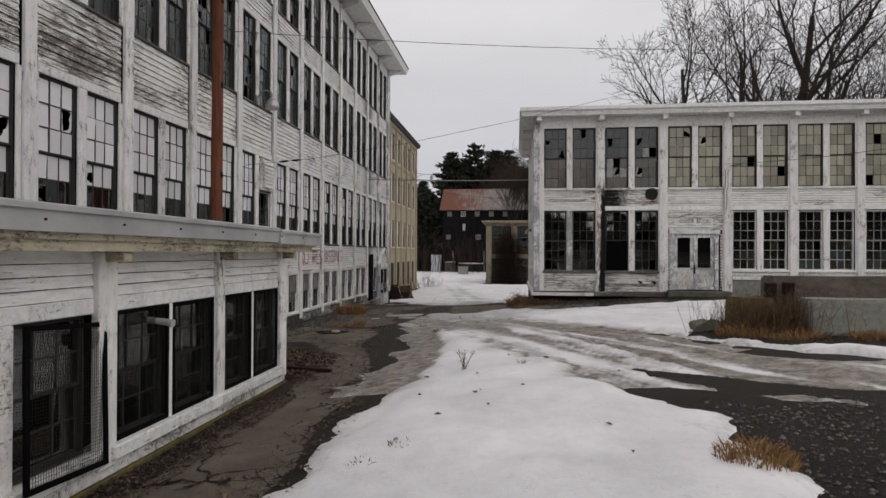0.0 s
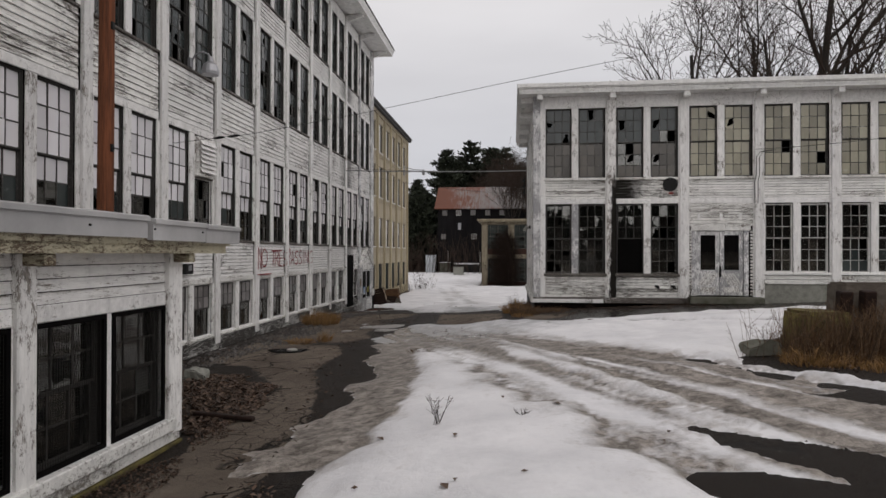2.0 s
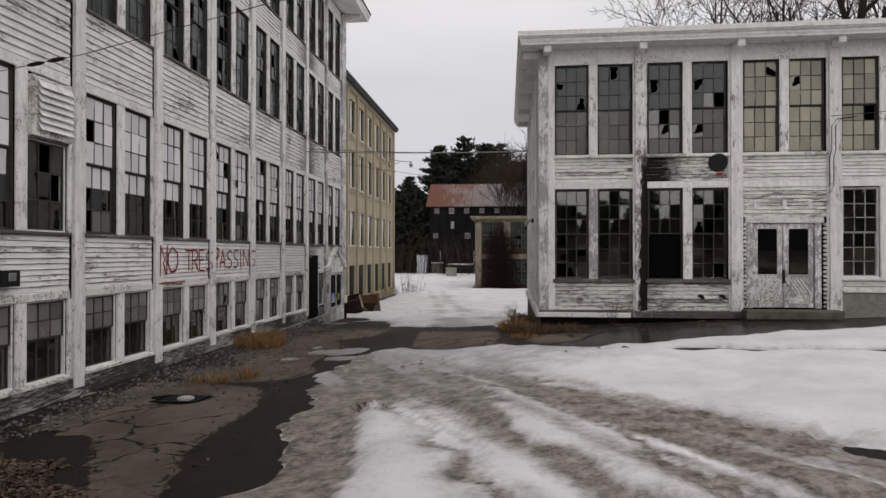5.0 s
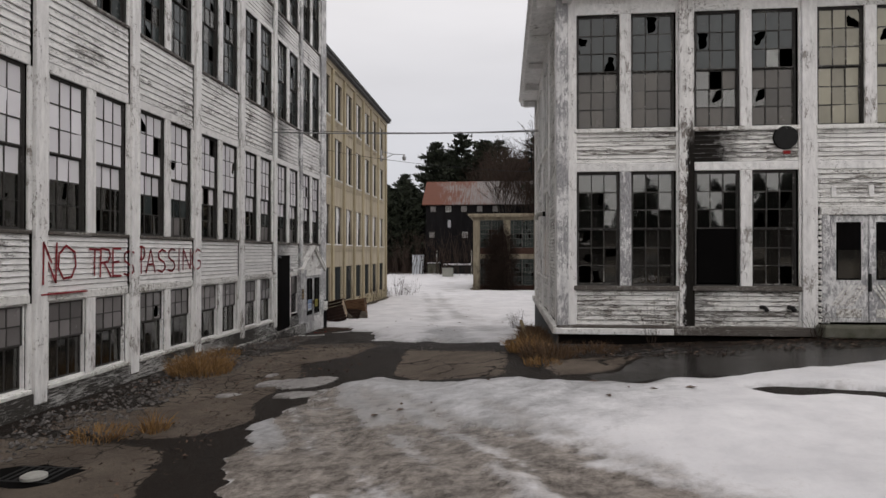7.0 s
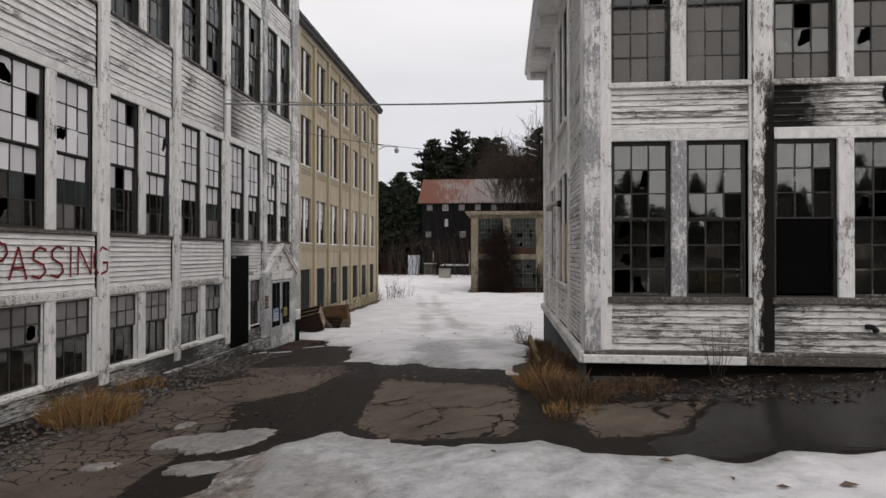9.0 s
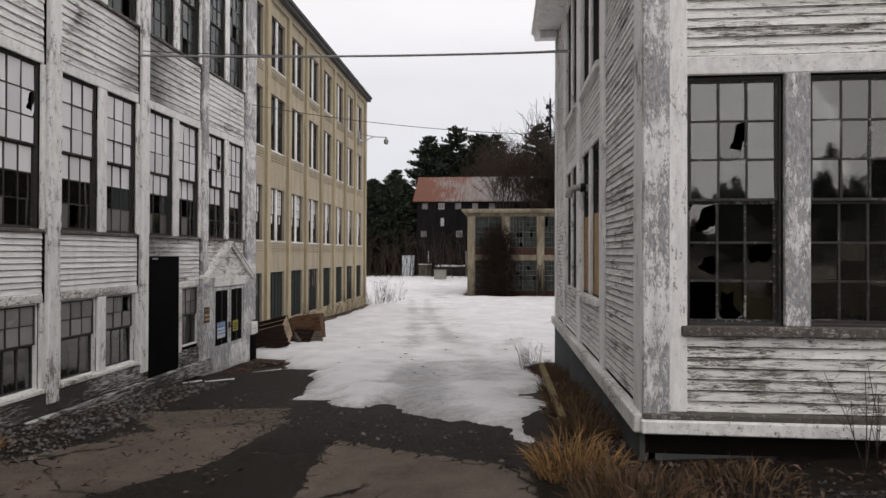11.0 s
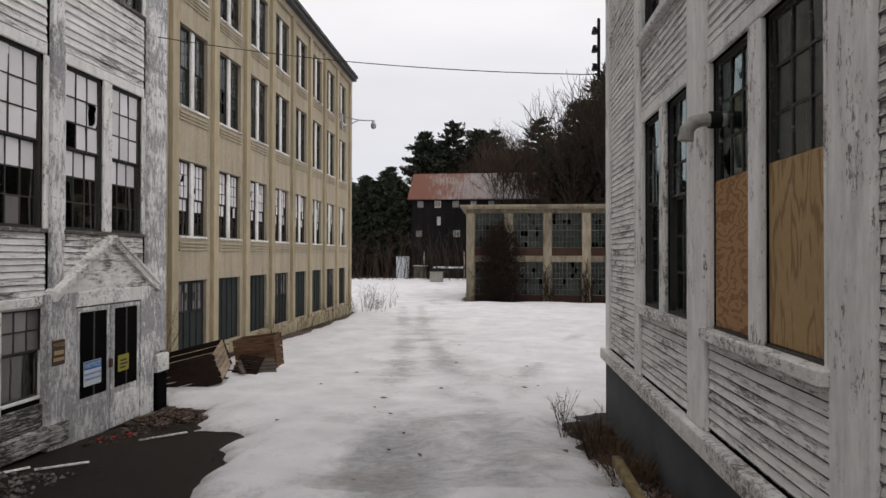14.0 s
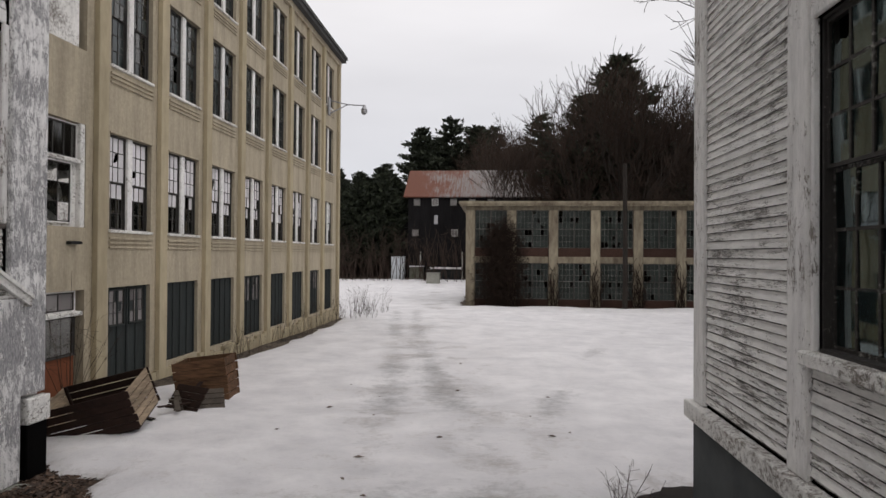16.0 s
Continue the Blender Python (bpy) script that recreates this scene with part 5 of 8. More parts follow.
# ---- the dark far house ----
house = thing("barn", "tall dark-boarded mill house with a rusting tin roof", "old house")
HX0, HX1, HY = -12.9, 7.3, 108.0
bm = bmesh.new()
bx(bm, HX0, HX1, HY, HY + 12, -2, 10.7)
gab = [(HX0, HY, 10.7), (HX0, HY + 12, 10.7), (HX0, HY + 6, 14.9)]
for xx in (HX0, HX1):
    vs = [bm.verts.new((xx, y, z)) for _, y, z in gab]
    bm.faces.new(vs if xx == HX0 else vs[::-1])
part("wall", bm, M_dark_wall, house, "near-black tarred board wall")
bm = bmesh.new()
for s in (0, 1):
    y0, y1 = (HY - 0.5, HY + 6) if s == 0 else (HY + 12.5, HY + 6)
    q = [bm.verts.new(p) for p in ((HX0 - 0.6, y0, 10.62), (HX1, y0, 10.62), (HX1, y1, 15.0), (HX0 - 0.6, y1, 15.0), (HX0 - 0.6, y0, 10.76), (HX1, y0, 10.76), (HX1, y1, 15.15), (HX0 - 0.6, y1, 15.15))]
    for f in ((0, 1, 2, 3), (7, 6, 5, 4), (0, 4, 5, 1), (2, 6, 7, 3), (0, 3, 7, 4), (1, 5, 6, 2)):
        bm.faces.new([q[i] for i in f])
bmesh.ops.recalc_face_normals(bm, faces=bm.faces[:])
part("roof", bm, M_rust_roof, house, "rust-streaked tin roof")
for x, z in ((-11.7, 10.0), (-9.2, 10.0), (-6.65, 10.0), (-4.1, 10.0), (-1.6, 10.0), (-11.9, 5.8), (-6.5, 5.8), (-3.0, 5.8)):
    bm = bmesh.new()
    for a0, a1, b0, b1 in ((-0.45, 0.45, 0.38, 0.48), (-0.45, 0.45, -0.48, -0.38), (-0.45, -0.36, -0.38, 0.38), (0.36, 0.45, -0.38, 0.38), (-0.03, 0.03, -0.38, 0.38)):
        bx(bm, x + a0, x + a1, HY - 0.08, HY + 0.02, z + b0, z + b1)
    w = part("window", bm, M_sash_white if x in (-9.2, -6.5) else M_sash_grey, house, "small pale-framed window")
    bm = bmesh.new()
    bx(bm, x - 0.36, x + 0.36, HY - 0.02, HY - 0.012, z - 0.38, z + 0.38)
    part("pane", bm, M_glass_dull, w)
bm = bmesh.new()
bx(bm, HX0 - 2.6, HX0 + 0.1, HY + 1.5, HY + 9, -2, 7.6)
part("lean_to", bm, M_dark_wall, house, "dark boarded lean-to")
bm = bmesh.new()
bx(bm, -9.3, -8.8, HY - 0.15, HY - 0.05, 7.0, 8.2)
part("loose_board", bm, M_metal, house, "pale loose tin sheet")


# ---- ground, snow and paving ----
def gz(x, y):
    """Height of the yard's surface."""
    ip = np.interp
    base = ip(y, (-6, 10, 22, 29, 38, 55, 80, 110), (.40, .38, .42, -.02, -.40, -.70, -.92, -0.3))
    c = ip(x, (-5, -2, 0, 6, 14), (0, .15, .38, .72, 1.0)) * ip(y, (20, 32), (1, 0))
    return base + c


def rise(x, y):
    """Wooded slopes round the yard: behind the far house, and behind the start."""
    far = np.clip((y - 119) / 60, 0, 1.3) * np.interp(x, (-60, -25, -8, 4, 14, 40, 120), (3, 4, 8, 12, 13, 14, 14))
    south = np.clip((-y - 72) / 45, 0, 1.2) * 8
    east = np.clip((x - 45) / 50, 0, 1) * 10
    return far + south + east


def seg_dist(X, Y, pts, closed):
    d = np.full(X.shape, 1e9)
    n = len(pts)
    for i in range(n if closed else n - 1):
        (x0, y0), (x1, y1) = pts[i], pts[(i + 1) % n]
        dx, dy = x1 - x0, y1 - y0
        t = np.clip(((X - x0) * dx + (Y - y0) * dy) / (dx * dx + dy * dy + 1e-9), 0, 1)
        d = np.minimum(d, np.hypot(X - x0 - t * dx, Y - y0 - t * dy))
    return d


def sdf(X, Y, pts):
    """Distance to a plan outline, positive inside."""
    inside = np.zeros(X.shape, bool)
    n = len(pts)
    for i in range(n):
        (x0, y0), (x1, y1) = pts[i], pts[(i + 1) % n]
        if y0 == y1:
            continue
        c = ((Y >= min(y0, y1)) & (Y < max(y0, y1))) & (X < (x1 - x0) * (Y - y0) / (y1 - y0) + x0)
        inside ^= c
    d = seg_dist(X, Y, pts, True)
    return np.where(inside, d, -d)


def wave_noise(X, Y, scale, seed, octaves=4):
    """Smooth value noise on a lattice."""
    r = np.random.RandomState(seed)
    out, amp, tot = np.zeros(X.shape), 1.0, 0.0
    for o in range(octaves):
        s = scale / 2 ** o
        g = r.rand(64, 64)
        u, v = X / s + 17.3 * o, Y / s + 9.1 * o
        i, j = np.floor(u).astype(int), np.floor(v).astype(int)
        fu, fv = u - i, v - j
        fu, fv = fu * fu * (3 - 2 * fu), fv * fv * (3 - 2 * fv)
        a, b = g[i % 64, j % 64], g[(i + 1) % 64, j % 64]
        c, d = g[i % 64, (j + 1) % 64], g[(i + 1) % 64, (j + 1) % 64]
        out += amp * ((a * (1 - fu) + b * fu) * (1 - fv) + (c * (1 - fu) + d * fu) * fv - 0.5)
        tot += amp
        amp *= 0.5
    return out / tot * 2


def sheet(name, X, Y, Z, keep, material, attrs, smooth=True):
    ny, nx = X.shape
    idx = np.arange(nx * ny).reshape(ny, nx)
    quads = np.stack([idx[:-1, :-1], idx[:-1, 1:], idx[1:, 1:], idx[1:, :-1]], -1).reshape(-1, 4)
    kq = keep.reshape(-1)[quads].any(1) if keep is not None else np.ones(len(quads), bool)
    quads = quads[kq]
    used = np.unique(quads)
    remap = np.full(nx * ny, -1)
    remap[used] = np.arange(len(used))
    co = np.stack([X, Y, Z], -1).reshape(-1, 3)[used]
    me = bpy.data.meshes.new(name)
    me.vertices.add(len(co))
    me.vertices.foreach_set("co", co.ravel())
    me.loops.add(len(quads) * 4)
    me.loops.foreach_set("vertex_index", remap[quads].ravel())
    me.polygons.add(len(quads))
    me.polygons.foreach_set("loop_start", np.arange(len(quads)) * 4)
    me.polygons.foreach_set("loop_total", np.full(len(quads), 4))
    me.polygons.foreach_set("use_smooth", np.full(len(quads), smooth))
    me.update(calc_edges=True)
    for k, v in attrs.items():
        a = me.attributes.new(k, "FLOAT", "POINT")
        a.data.foreach_set("value", v.reshape(-1)[used].astype(np.float32))
    me.materials.append(material)
    return new(name, me)


SNOW_MAIN = [(-1.9, 0.5), (-1.95, 2.3), (-1.7, 4.7), (-1.55, 7.2), (-1.56, 10), (-2.2, 13.3), (-1.7, 13.0), (-0.68, 10.4), (0.75, 7.2), (1.8, 4.2), (2.75, 2.6), (2.3, 1.9), (2.6, 0.8), (2.7, -1), (2.4, -3.5), (1.3, -5.4), (-0.4, -4.9), (-1.5, -5.6), (-1.9, -3)]
SNOW_STRIP = [(-0.57, 13.8), (0.5, 12.4), (1.3, 10.4), (2.6, 7.0), (3.2, 5.8), (4.3, 3.9), (4.15, 3.6), (3.2, 4.2), (1.8, 7.4), (1.0, 9.2), (0.2, 10.6)]
SNOW_RIGHT = [(-2.9, 17.0), (-3.1, 18.0), (-2.3, 18.5), (-1.3, 17.9), (0, 17.4), (1.4, 17.0), (2.6, 16.6), (4.2, 17.2), (6, 17.8), (12.4, 19.0), (13.3, 17.6), (12.9, 16.0), (13.5, 14.8), (12.2, 13.5), (8, 13.0), (5.8, 12.2), (4.8, 10.9), (4.1, 9.2), (5.2, 7.9), (6.1, 7.3), (7.0, 7.1), (12, 6.8), (12, 5.4), (6.4, 5.3), (4.4, 8.0), (3.3, 10), (1.4, 12.0), (-0.4, 14.6), (-2.0, 14.8)]
SNOW_FAR = [(-6.2, 30.9), (-5.9, 30.2), (-5.7, 29.2), (-4.9, 29.2), (-3.95, 26.2), (-3.6, 25.2), (-2.6, 23.9), (-2.2, 24.5), (-1.6, 23.3), (-0.6, 22.4), (0.0, 21.2), (0.25, 23.2), (0.45, 26.8), (0.35, 30.2), (0.9, 31.4), (2.5, 31.6), (60, 31), (60, 67.2), (-3.6, 67.0), (-3.6, 103), (-60, 103), (-60, 58), (-9.6, 57.4), (-9.0, 54), (-8.8, 45), (-9.1, 40), (-9.2, 33), (-8.0, 32.0), (-7.2, 31.1)]
ICE = [(-2.5, 5.0), (-2.35, 8.5), (-2.6, 11), (-3.2, 13.5), (-3.3, 17.4), (-2.6, 18.2), (-1, 17.0), (0, 15.3), (3.4, 10), (4.6, 7.6), (6.4, 5.0), (12, 5.0), (12, 3.9), (5.1, 3.9), (4.4, 3.4), (3.2, 3.9), (2.0, 4.2), (-1.0, 5.0)]
RUTS = [[(-2.9, 16.5), (-1.0, 12.6), (1.1, 8.3), (2.6, 4.9), (4.6, 2.2)], [(-1.9, 17.0), (0.2, 13.2), (2.2, 9.6), (3.9, 6.4), (6.5, 3.4)], [(-2.6, 14.0), (-2.1, 9.0), (-2.2, 5.0)], [(-1.2, 17.0), (1.0, 13.4), (3.0, 10.0), (5.0, 6.4), (9, 4.5)], [(-2.4, 17.2), (-0.2, 12.8), (1.9, 8.4), (3.4, 5.2), (6, 2.6)]]
FAR_RUTS = [[(-1.9, 23.5), (-2.9, 32), (-3.9, 40), (-5.1, 48), (-7.2, 62)], [(-0.3, 23.5), (-1.2, 32.8), (-2.2, 37.5), (-4.1, 48.3), (-6, 62)], [(-1.2, 30), (0.6, 38.5), (3, 47), (5.7, 54.6), (14, 60)]]


DRY_SLABS = [
    [(-3.4, -6), (-3.45, 2), (-3.5, 5), (-3.7, 6.9), (-3.75, 9.1), (-5.2, 11.3), (-6.5, 11.6), (-6.6, 14.7), (-5.7, 14.8), (-4.25, 14.4), (-3.7, 12.8), (-3.72, 10.7), (-2.9, 8.3), (-2.6, 7.1), (-2.3, 5.3), (-2.4, 3.2), (-2.1, 1.6), (-2.0, -6)],
    [(-6.4, 15.2), (-6.5, 16.1), (-5.6, 16.5), (-4.5, 17.7), (-3.7, 15.8), (-3.95, 15.2), (-4.5, 14.9)],
    [(-6.2, 20.8), (-3.85, 24.0), (-3.4, 22.5), (-3.6, 21.1), (-4.85, 19.5), (-5.9, 20.0)],
    [(-2.42, 22.0), (-0.1, 20.5), (-0.1, 17.8), (-1.6, 18.1), (-2.2, 18.9)],
    [(0.64, 19.1), (2.55, 19.0), (1.76, 17.7), (0.8, 17.6)],
    [(-6.0, 23.6), (-5.1, 24.1), (-3.7, 24.2), (-3.4, 22.9), (-5.0, 22.5)],
]
SHATTERED = [(-5.5, 16.7), (-6.3, 17.8), (-5.8, 19.7), (-4.4, 20.8), (-4.4, 19.7), (-4.1, 18.8), (-4.1, 17.1), (-4.3, 16.4)]
PUDDLE = [(1.1, 16.6), (1.0, 18.8), (2.2, 19.9), (13, 20.4), (13, 17.2), (3, 16.8)]
SLUSH = [(-3.9, 45), (-2.4, 35), (-2.0, 30), (-1.8, 26), (-1.5, 23)]
BANDS = [[(1.15, 6.9), (1.9, 6.15), (2.6, 5.3), (3.5, 4.3), (5.6, 2.8)], [(3.6, 7.3), (5.0, 6.5), (7.0, 5.6), (11, 5.2)]]


def surface(X, Y):
    base = gz(X, Y)
    return base + 0.035 * wave_noise(X, Y, 2.5, 3) + 0.06 * wave_noise(X, Y, 9, 5, 2)


def snow_field(X, Y):
    """Snow depth (negative where bare) and its grime."""
    jag = 0.34 * wave_noise(X, Y, 1.3, 11, 6) + 0.24 * wave_noise(X, Y, 0.5, 12, 4)
    jag = jag + 0.55 * wave_noise(X, Y, 1.0, 14, 5) * np.exp(-((Y - 25.5) / 3.0) ** 2)
    streak = wave_noise((0.885 * X + 0.46 * Y) * 4.0, (-0.46 * X + 0.885 * Y) * 0.30, 1.6, 51, 4)
    d = np.full(X.shape, -9.0)
    for poly in (SNOW_MAIN, SNOW_STRIP, SNOW_RIGHT, SNOW_FAR):
        d = np.maximum(d, sdf(X, Y, poly))
    wetband = np.maximum(0, 0.62 - seg_dist(X, Y, [(3.6, 15.7), (6, 15.1), (12, 15.3)], False)) * 6
    for band, wide in zip(BANDS, (0.44, 0.38)):
        grow = np.clip((X - band[0][0]) / 1.1, 0, 1)
        wetband = np.maximum(wetband, np.maximum(0, wide * grow - seg_dist(X, Y, band, False) + 0.30 * wave_noise(X, Y, 1.1, 13, 5) * grow) * 5)
    d = d + jag - wetband
    ice = sdf(X, Y, ICE) + 1.5 * jag - wetband
    lump = 0.085 * wave_noise(X, Y, 1.8, 21) + 0.035 * wave_noise(X, Y, 0.5, 22, 3)
    h_snow = np.where(d > 0, np.maximum(0.135 * (1 - np.exp(-d / 0.35)) + lump * np.clip(d / 0.6, 0, 1), 0.045 * np.clip(d / 0.3, 0, 1)), d * 0.5)
    h_ice = np.where(ice > 0, np.maximum(0.045 * (1 - np.exp(-ice / 0.3)) + (0.75 * lump + 0.06 * streak) * np.clip(ice, 0, 1), 0.02 * np.clip(ice / 0.3, 0, 1)), ice * 0.5)
    rut = np.zeros(X.shape)
    for line in RUTS:
        rut = np.maximum(rut, np.exp(-(seg_dist(X, Y, line, False) / 0.17) ** 2))
    far_rut = np.zeros(X.shape)
    for line in FAR_RUTS:
        far_rut = np.maximum(far_rut, np.exp(-(seg_dist(X, Y, line, False) / 0.5) ** 2))
    in_ice = np.clip(ice / 0.4, 0, 1)
    h = np.maximum(h_snow, h_ice)
    h = np.where(h > 0, np.maximum(h - 0.02 * rut * in_ice, np.minimum(h, 0.02)) - 0.02 * far_rut * np.clip(d, 0, 1) * (0.6 + wave_noise(X, Y, 1.0, 31)), h)
    only_ice = np.clip(1 - d / 0.25, 0, 1) * (ice > 0)
    edge = np.exp(-np.clip(d, 0, None) / 0.28) * (d > 0)
    dirt = np.clip((np.interp(Y, (4, 9, 12, 15), (0.95, 0.80, 0.62, 0.26)) + 1.5 * streak + 0.5 * wave_noise(X, Y, 0.9, 63, 5) + 1.1 * np.clip((-1.2 - X) / 0.7, 0, 1) * np.clip((15 - Y) / 2, 0, 1)) * only_ice + 0.42 * rut * in_ice + 0.55 * np.clip(0.25 + wave_noise(X, Y, 1.1, 61, 5), 0, 1) * np.exp(-((X + 2.3 + 0.09 * (Y - 33)) / 2.2) ** 2) * (Y > 26) + 0.38 * edge * (ice > -0.3) + 0.18 * edge + 0.16 * np.exp(-np.abs(d) / 0.9) + 0.12 * far_rut * np.clip(0.7 + wave_noise(X, Y, 2.0, 33), 0, 1.3), 0, 1)
    ice_film = 0.75 * np.exp(-(seg_dist(X, Y, SLUSH, False) / 0.8) ** 2) * np.clip((33 - Y) / 6, 0.25, 1) + 0.55 * np.exp(-np.clip(d, 0, None) / 0.35) * (Y > 14) * (Y < 31) + 0.46 * far_rut * (Y > 26) * np.clip(0.8 + wave_noise(X, Y, 3.0, 35), 0, 1.2) + 0.62 * np.clip((Y - 12.5) / 3, 0, 1) * (Y < 19.5) * np.clip(1 - (X - 1.0) / 2.5, 0, 1)
    return h, dirt, np.clip(ice_film, 0, 1)


# one ground sheet to the horizon, fine near the walk
def axis_steps(lo, hi, a, b, fine, coarse):
    out, v = [], lo
    while v < hi:
        out.append(v)
        v += fine if a <= v < b else min(coarse, max(fine * 1.6, 0.16 * min(abs(v - a), abs(v - b)) + fine))
    out.append(hi)
    return np.array(out)


gx = axis_steps(-900, 900, -11.5, 15, 0.16, 60)
gy = axis_steps(-300, 1500, -7, 40, 0.16, 60)
GX, GY = np.meshgrid(gx, gy)
GZ = surface(GX, GY)
GZ = GZ + rise(GX, GY) + np.where((GY > 118) | (GY < -75), 2.0 * wave_noise(GX, GY, 25, 41), 0)
wet = np.zeros(GX.shape)
for line, w in (([(-5.3, 18.3), (-4.0, 13.7), (-3.5, 10.3), (-2.45, 7), (-2.3, 2.9), (-2.0, -6)], 0.32), ([(-7.0, 8), (-6.9, 14), (-6.7, 24), (-6.4, 28.5)], 0.35), ([(-4.2, 19.4), (-3.3, 17.6), (-2.6, 14.0)], 0.8), ([(1.0, 19.6), (6, 19.0), (12, 19.6)], 1.0), ([(3.3, 15.6), (6, 15.1), (12, 15.3)], 0.6), ([(-6.6, 24.5), (-5.4, 26.8), (-4.0, 26.4), (-3.0, 24.0), (-1.0, 22.3)], 1.7), ([(-4.6, 23.0), (-3.0, 21.0), (-2.8, 19.6)], 0.7), ([(3.0, 3.2), (5, 2.9), (9, 3.6)], 1.3), ([(3.2, 0.5), (7, 0.5)], 1.2), ([(-6.2, 16.5), (-4.0, 16.0)], 0.35)):
    wet = np.maximum(wet, np.exp(-(seg_dist(GX, GY, line, False) / w) ** 2))
yard = np.clip((18 - GX) / 7, 0, 1) * np.clip((GY + 16) / 8, 0, 1) * np.clip((34 - GY) / 3, 0, 1)
drier = np.full(GX.shape, -9.0)
for slab in DRY_SLABS:
    drier = np.maximum(drier, sdf(GX, GY, slab))
shattered = sdf(GX, GY, SHATTERED)
film = 0.66 - 0.76 * np.clip((drier + 0.10) / 0.22, 0, 1)
film = np.where(shattered > -0.1, np.minimum(film, 0.24), film)
puddle = sdf(GX, GY, PUDDLE) - np.clip(sdf(GX, GY, DRY_SLABS[4]) + 0.2, 0, 9) * 3
wet = yard * np.maximum(film, 1.15 * np.clip(puddle / 0.5 + 0.5, 0, 1)) + (1 - yard) * (0.4 * wet + 0.25 + 0.3 * wave_noise(GX, GY, 3.0, 91))
ground = sheet("ground", GX, GY, GZ, None, M_asphalt, {"wet": wet})
tagged(ground, "cracked grey-brown asphalt yard with wet dark patches", "ground", kind="structure")
hill_faces = [p for p in ground.data.polygons if ground.data.vertices[p.vertices[0]].co.y > 106 or ground.data.vertices[p.vertices[0]].co.y < -60 or abs(ground.data.vertices[p.vertices[0]].co.x) > 60]
ground.data.materials.append(M_hill)
for p in hill_faces:
    p.material_index = 1

sx = np.arange(-11.4, 14.6, 0.085)
sy = np.arange(-6.5, 33.0, 0.085)
SX, SY = np.meshgrid(sx, sy)
H, D, ICY = snow_field(SX, SY)
snow_near = sheet("snow", SX, SY, surface(SX, SY) + np.clip(H, -0.25, None), H > -0.012, M_snow, {"dirt": D, "ice": ICY})
tagged(snow_near, "old trampled snow and grey rutted ice over the yard", "snow", kind="stuff")
sx = axis_steps(-60, 60, -12, 14, 0.22, 3)
sy = np.concatenate([np.arange(32.9, 60, 0.25), np.arange(60, 104, 0.8)])
SX, SY = np.meshgrid(sx, sy)
H, D, ICY = snow_field(SX, SY)
snow_far = sheet("snow_field", SX, SY, surface(SX, SY) + np.clip(H, -0.25, None) + rise(SX, SY), H > -0.012, M_snow, {"dirt": D, "ice": ICY})
tagged(snow_far, "smooth old snow with faint tyre tracks between the buildings", "snow", kind="stuff")


def on_ground(x, y):
    X, Y = np.array([[x]]), np.array([[y]])
    h = snow_field(X, Y)[0]
    return float(surface(X, Y)[0, 0] + max(0.0, float(h[0, 0])))


# ---- trees, brush and grass ----
def bare_tree(seed, height, spread=0.55, trunk_r=0.2, forks=1, levels=5, droop=0.0, twig_sides=3, least=0.006, thick=(0.45, 0.62)):
    """Trunk and limbs in one mesh, fine twigs in another."""
    r = random.Random(seed)
    limbs, twigs = bmesh.new(), bmesh.new()

    def grow(p, d, length, rad, level):
        n = 4 if level < 3 else 3
        pts, rr = [p], [rad]
        q, dd = p.copy(), d.copy()
        for i in range(n):
            dd = (dd + Vector((r.uniform(-1, 1), r.uniform(-1, 1), r.uniform(-0.5, 0.9))) * (0.10 + 0.03 * level)).normalized()
            q = q + dd * length / n
            pts.append(q.copy())
            rr.append(max(least, rad * (1 - 0.62 * (i + 1) / n)))
        tube(limbs if level < 3 else twigs, pts, rr, 7 if level < 2 else (5 if level < 3 else twig_sides), False)
        if level >= levels:
            return
        kids = r.randint(3, 5) if level else r.randint(5, 7)
        for k in range(kids):
            t = r.uniform(0.3, 1.0) if level else r.uniform(0.28, 1.0)
            f = t * n
            i = min(int(f), n - 1)
            base = pts[i].lerp(pts[i + 1], f - i)
            ax = dd.cross(Vector((r.uniform(-1, 1), r.uniform(-1, 1), r.uniform(-1, 1)))).normalized()
            nd = (Matrix.Rotation(r.uniform(0.45, 1.0) * spread * 1.7, 3, ax) @ dd).normalized()
            nd.z += 0.22 - droop
            nd.normalize()
            grow(base, nd, length * r.uniform(0.52, 0.74), rr[i] * r.uniform(*thick), level + 1)
        if level < levels:
            grow(pts[-1], dd, length * 0.6, rr[-1], level + 1)

    for f in range(forks):
        lean = Vector((r.uniform(-0.25, 0.25), r.uniform(-0.25, 0.25), 1)) if forks > 1 else Vector((r.uniform(-0.06, 0.06), r.uniform(-0.06, 0.06), 1))
        grow(Vector((r.uniform(-0.2, 0.2) * (forks > 1), r.uniform(-0.2, 0.2) * (forks > 1), -0.5)), lean.normalized(), height * 0.42, trunk_r, 0)
    return limbs, twigs


def tree_thing(name, label, category, limbs, twigs, group):
    t = thing(name, label, category, group)
    part("trunk", limbs, M_bark, t)
    part("crown", twigs, M_twig, t)
    return t


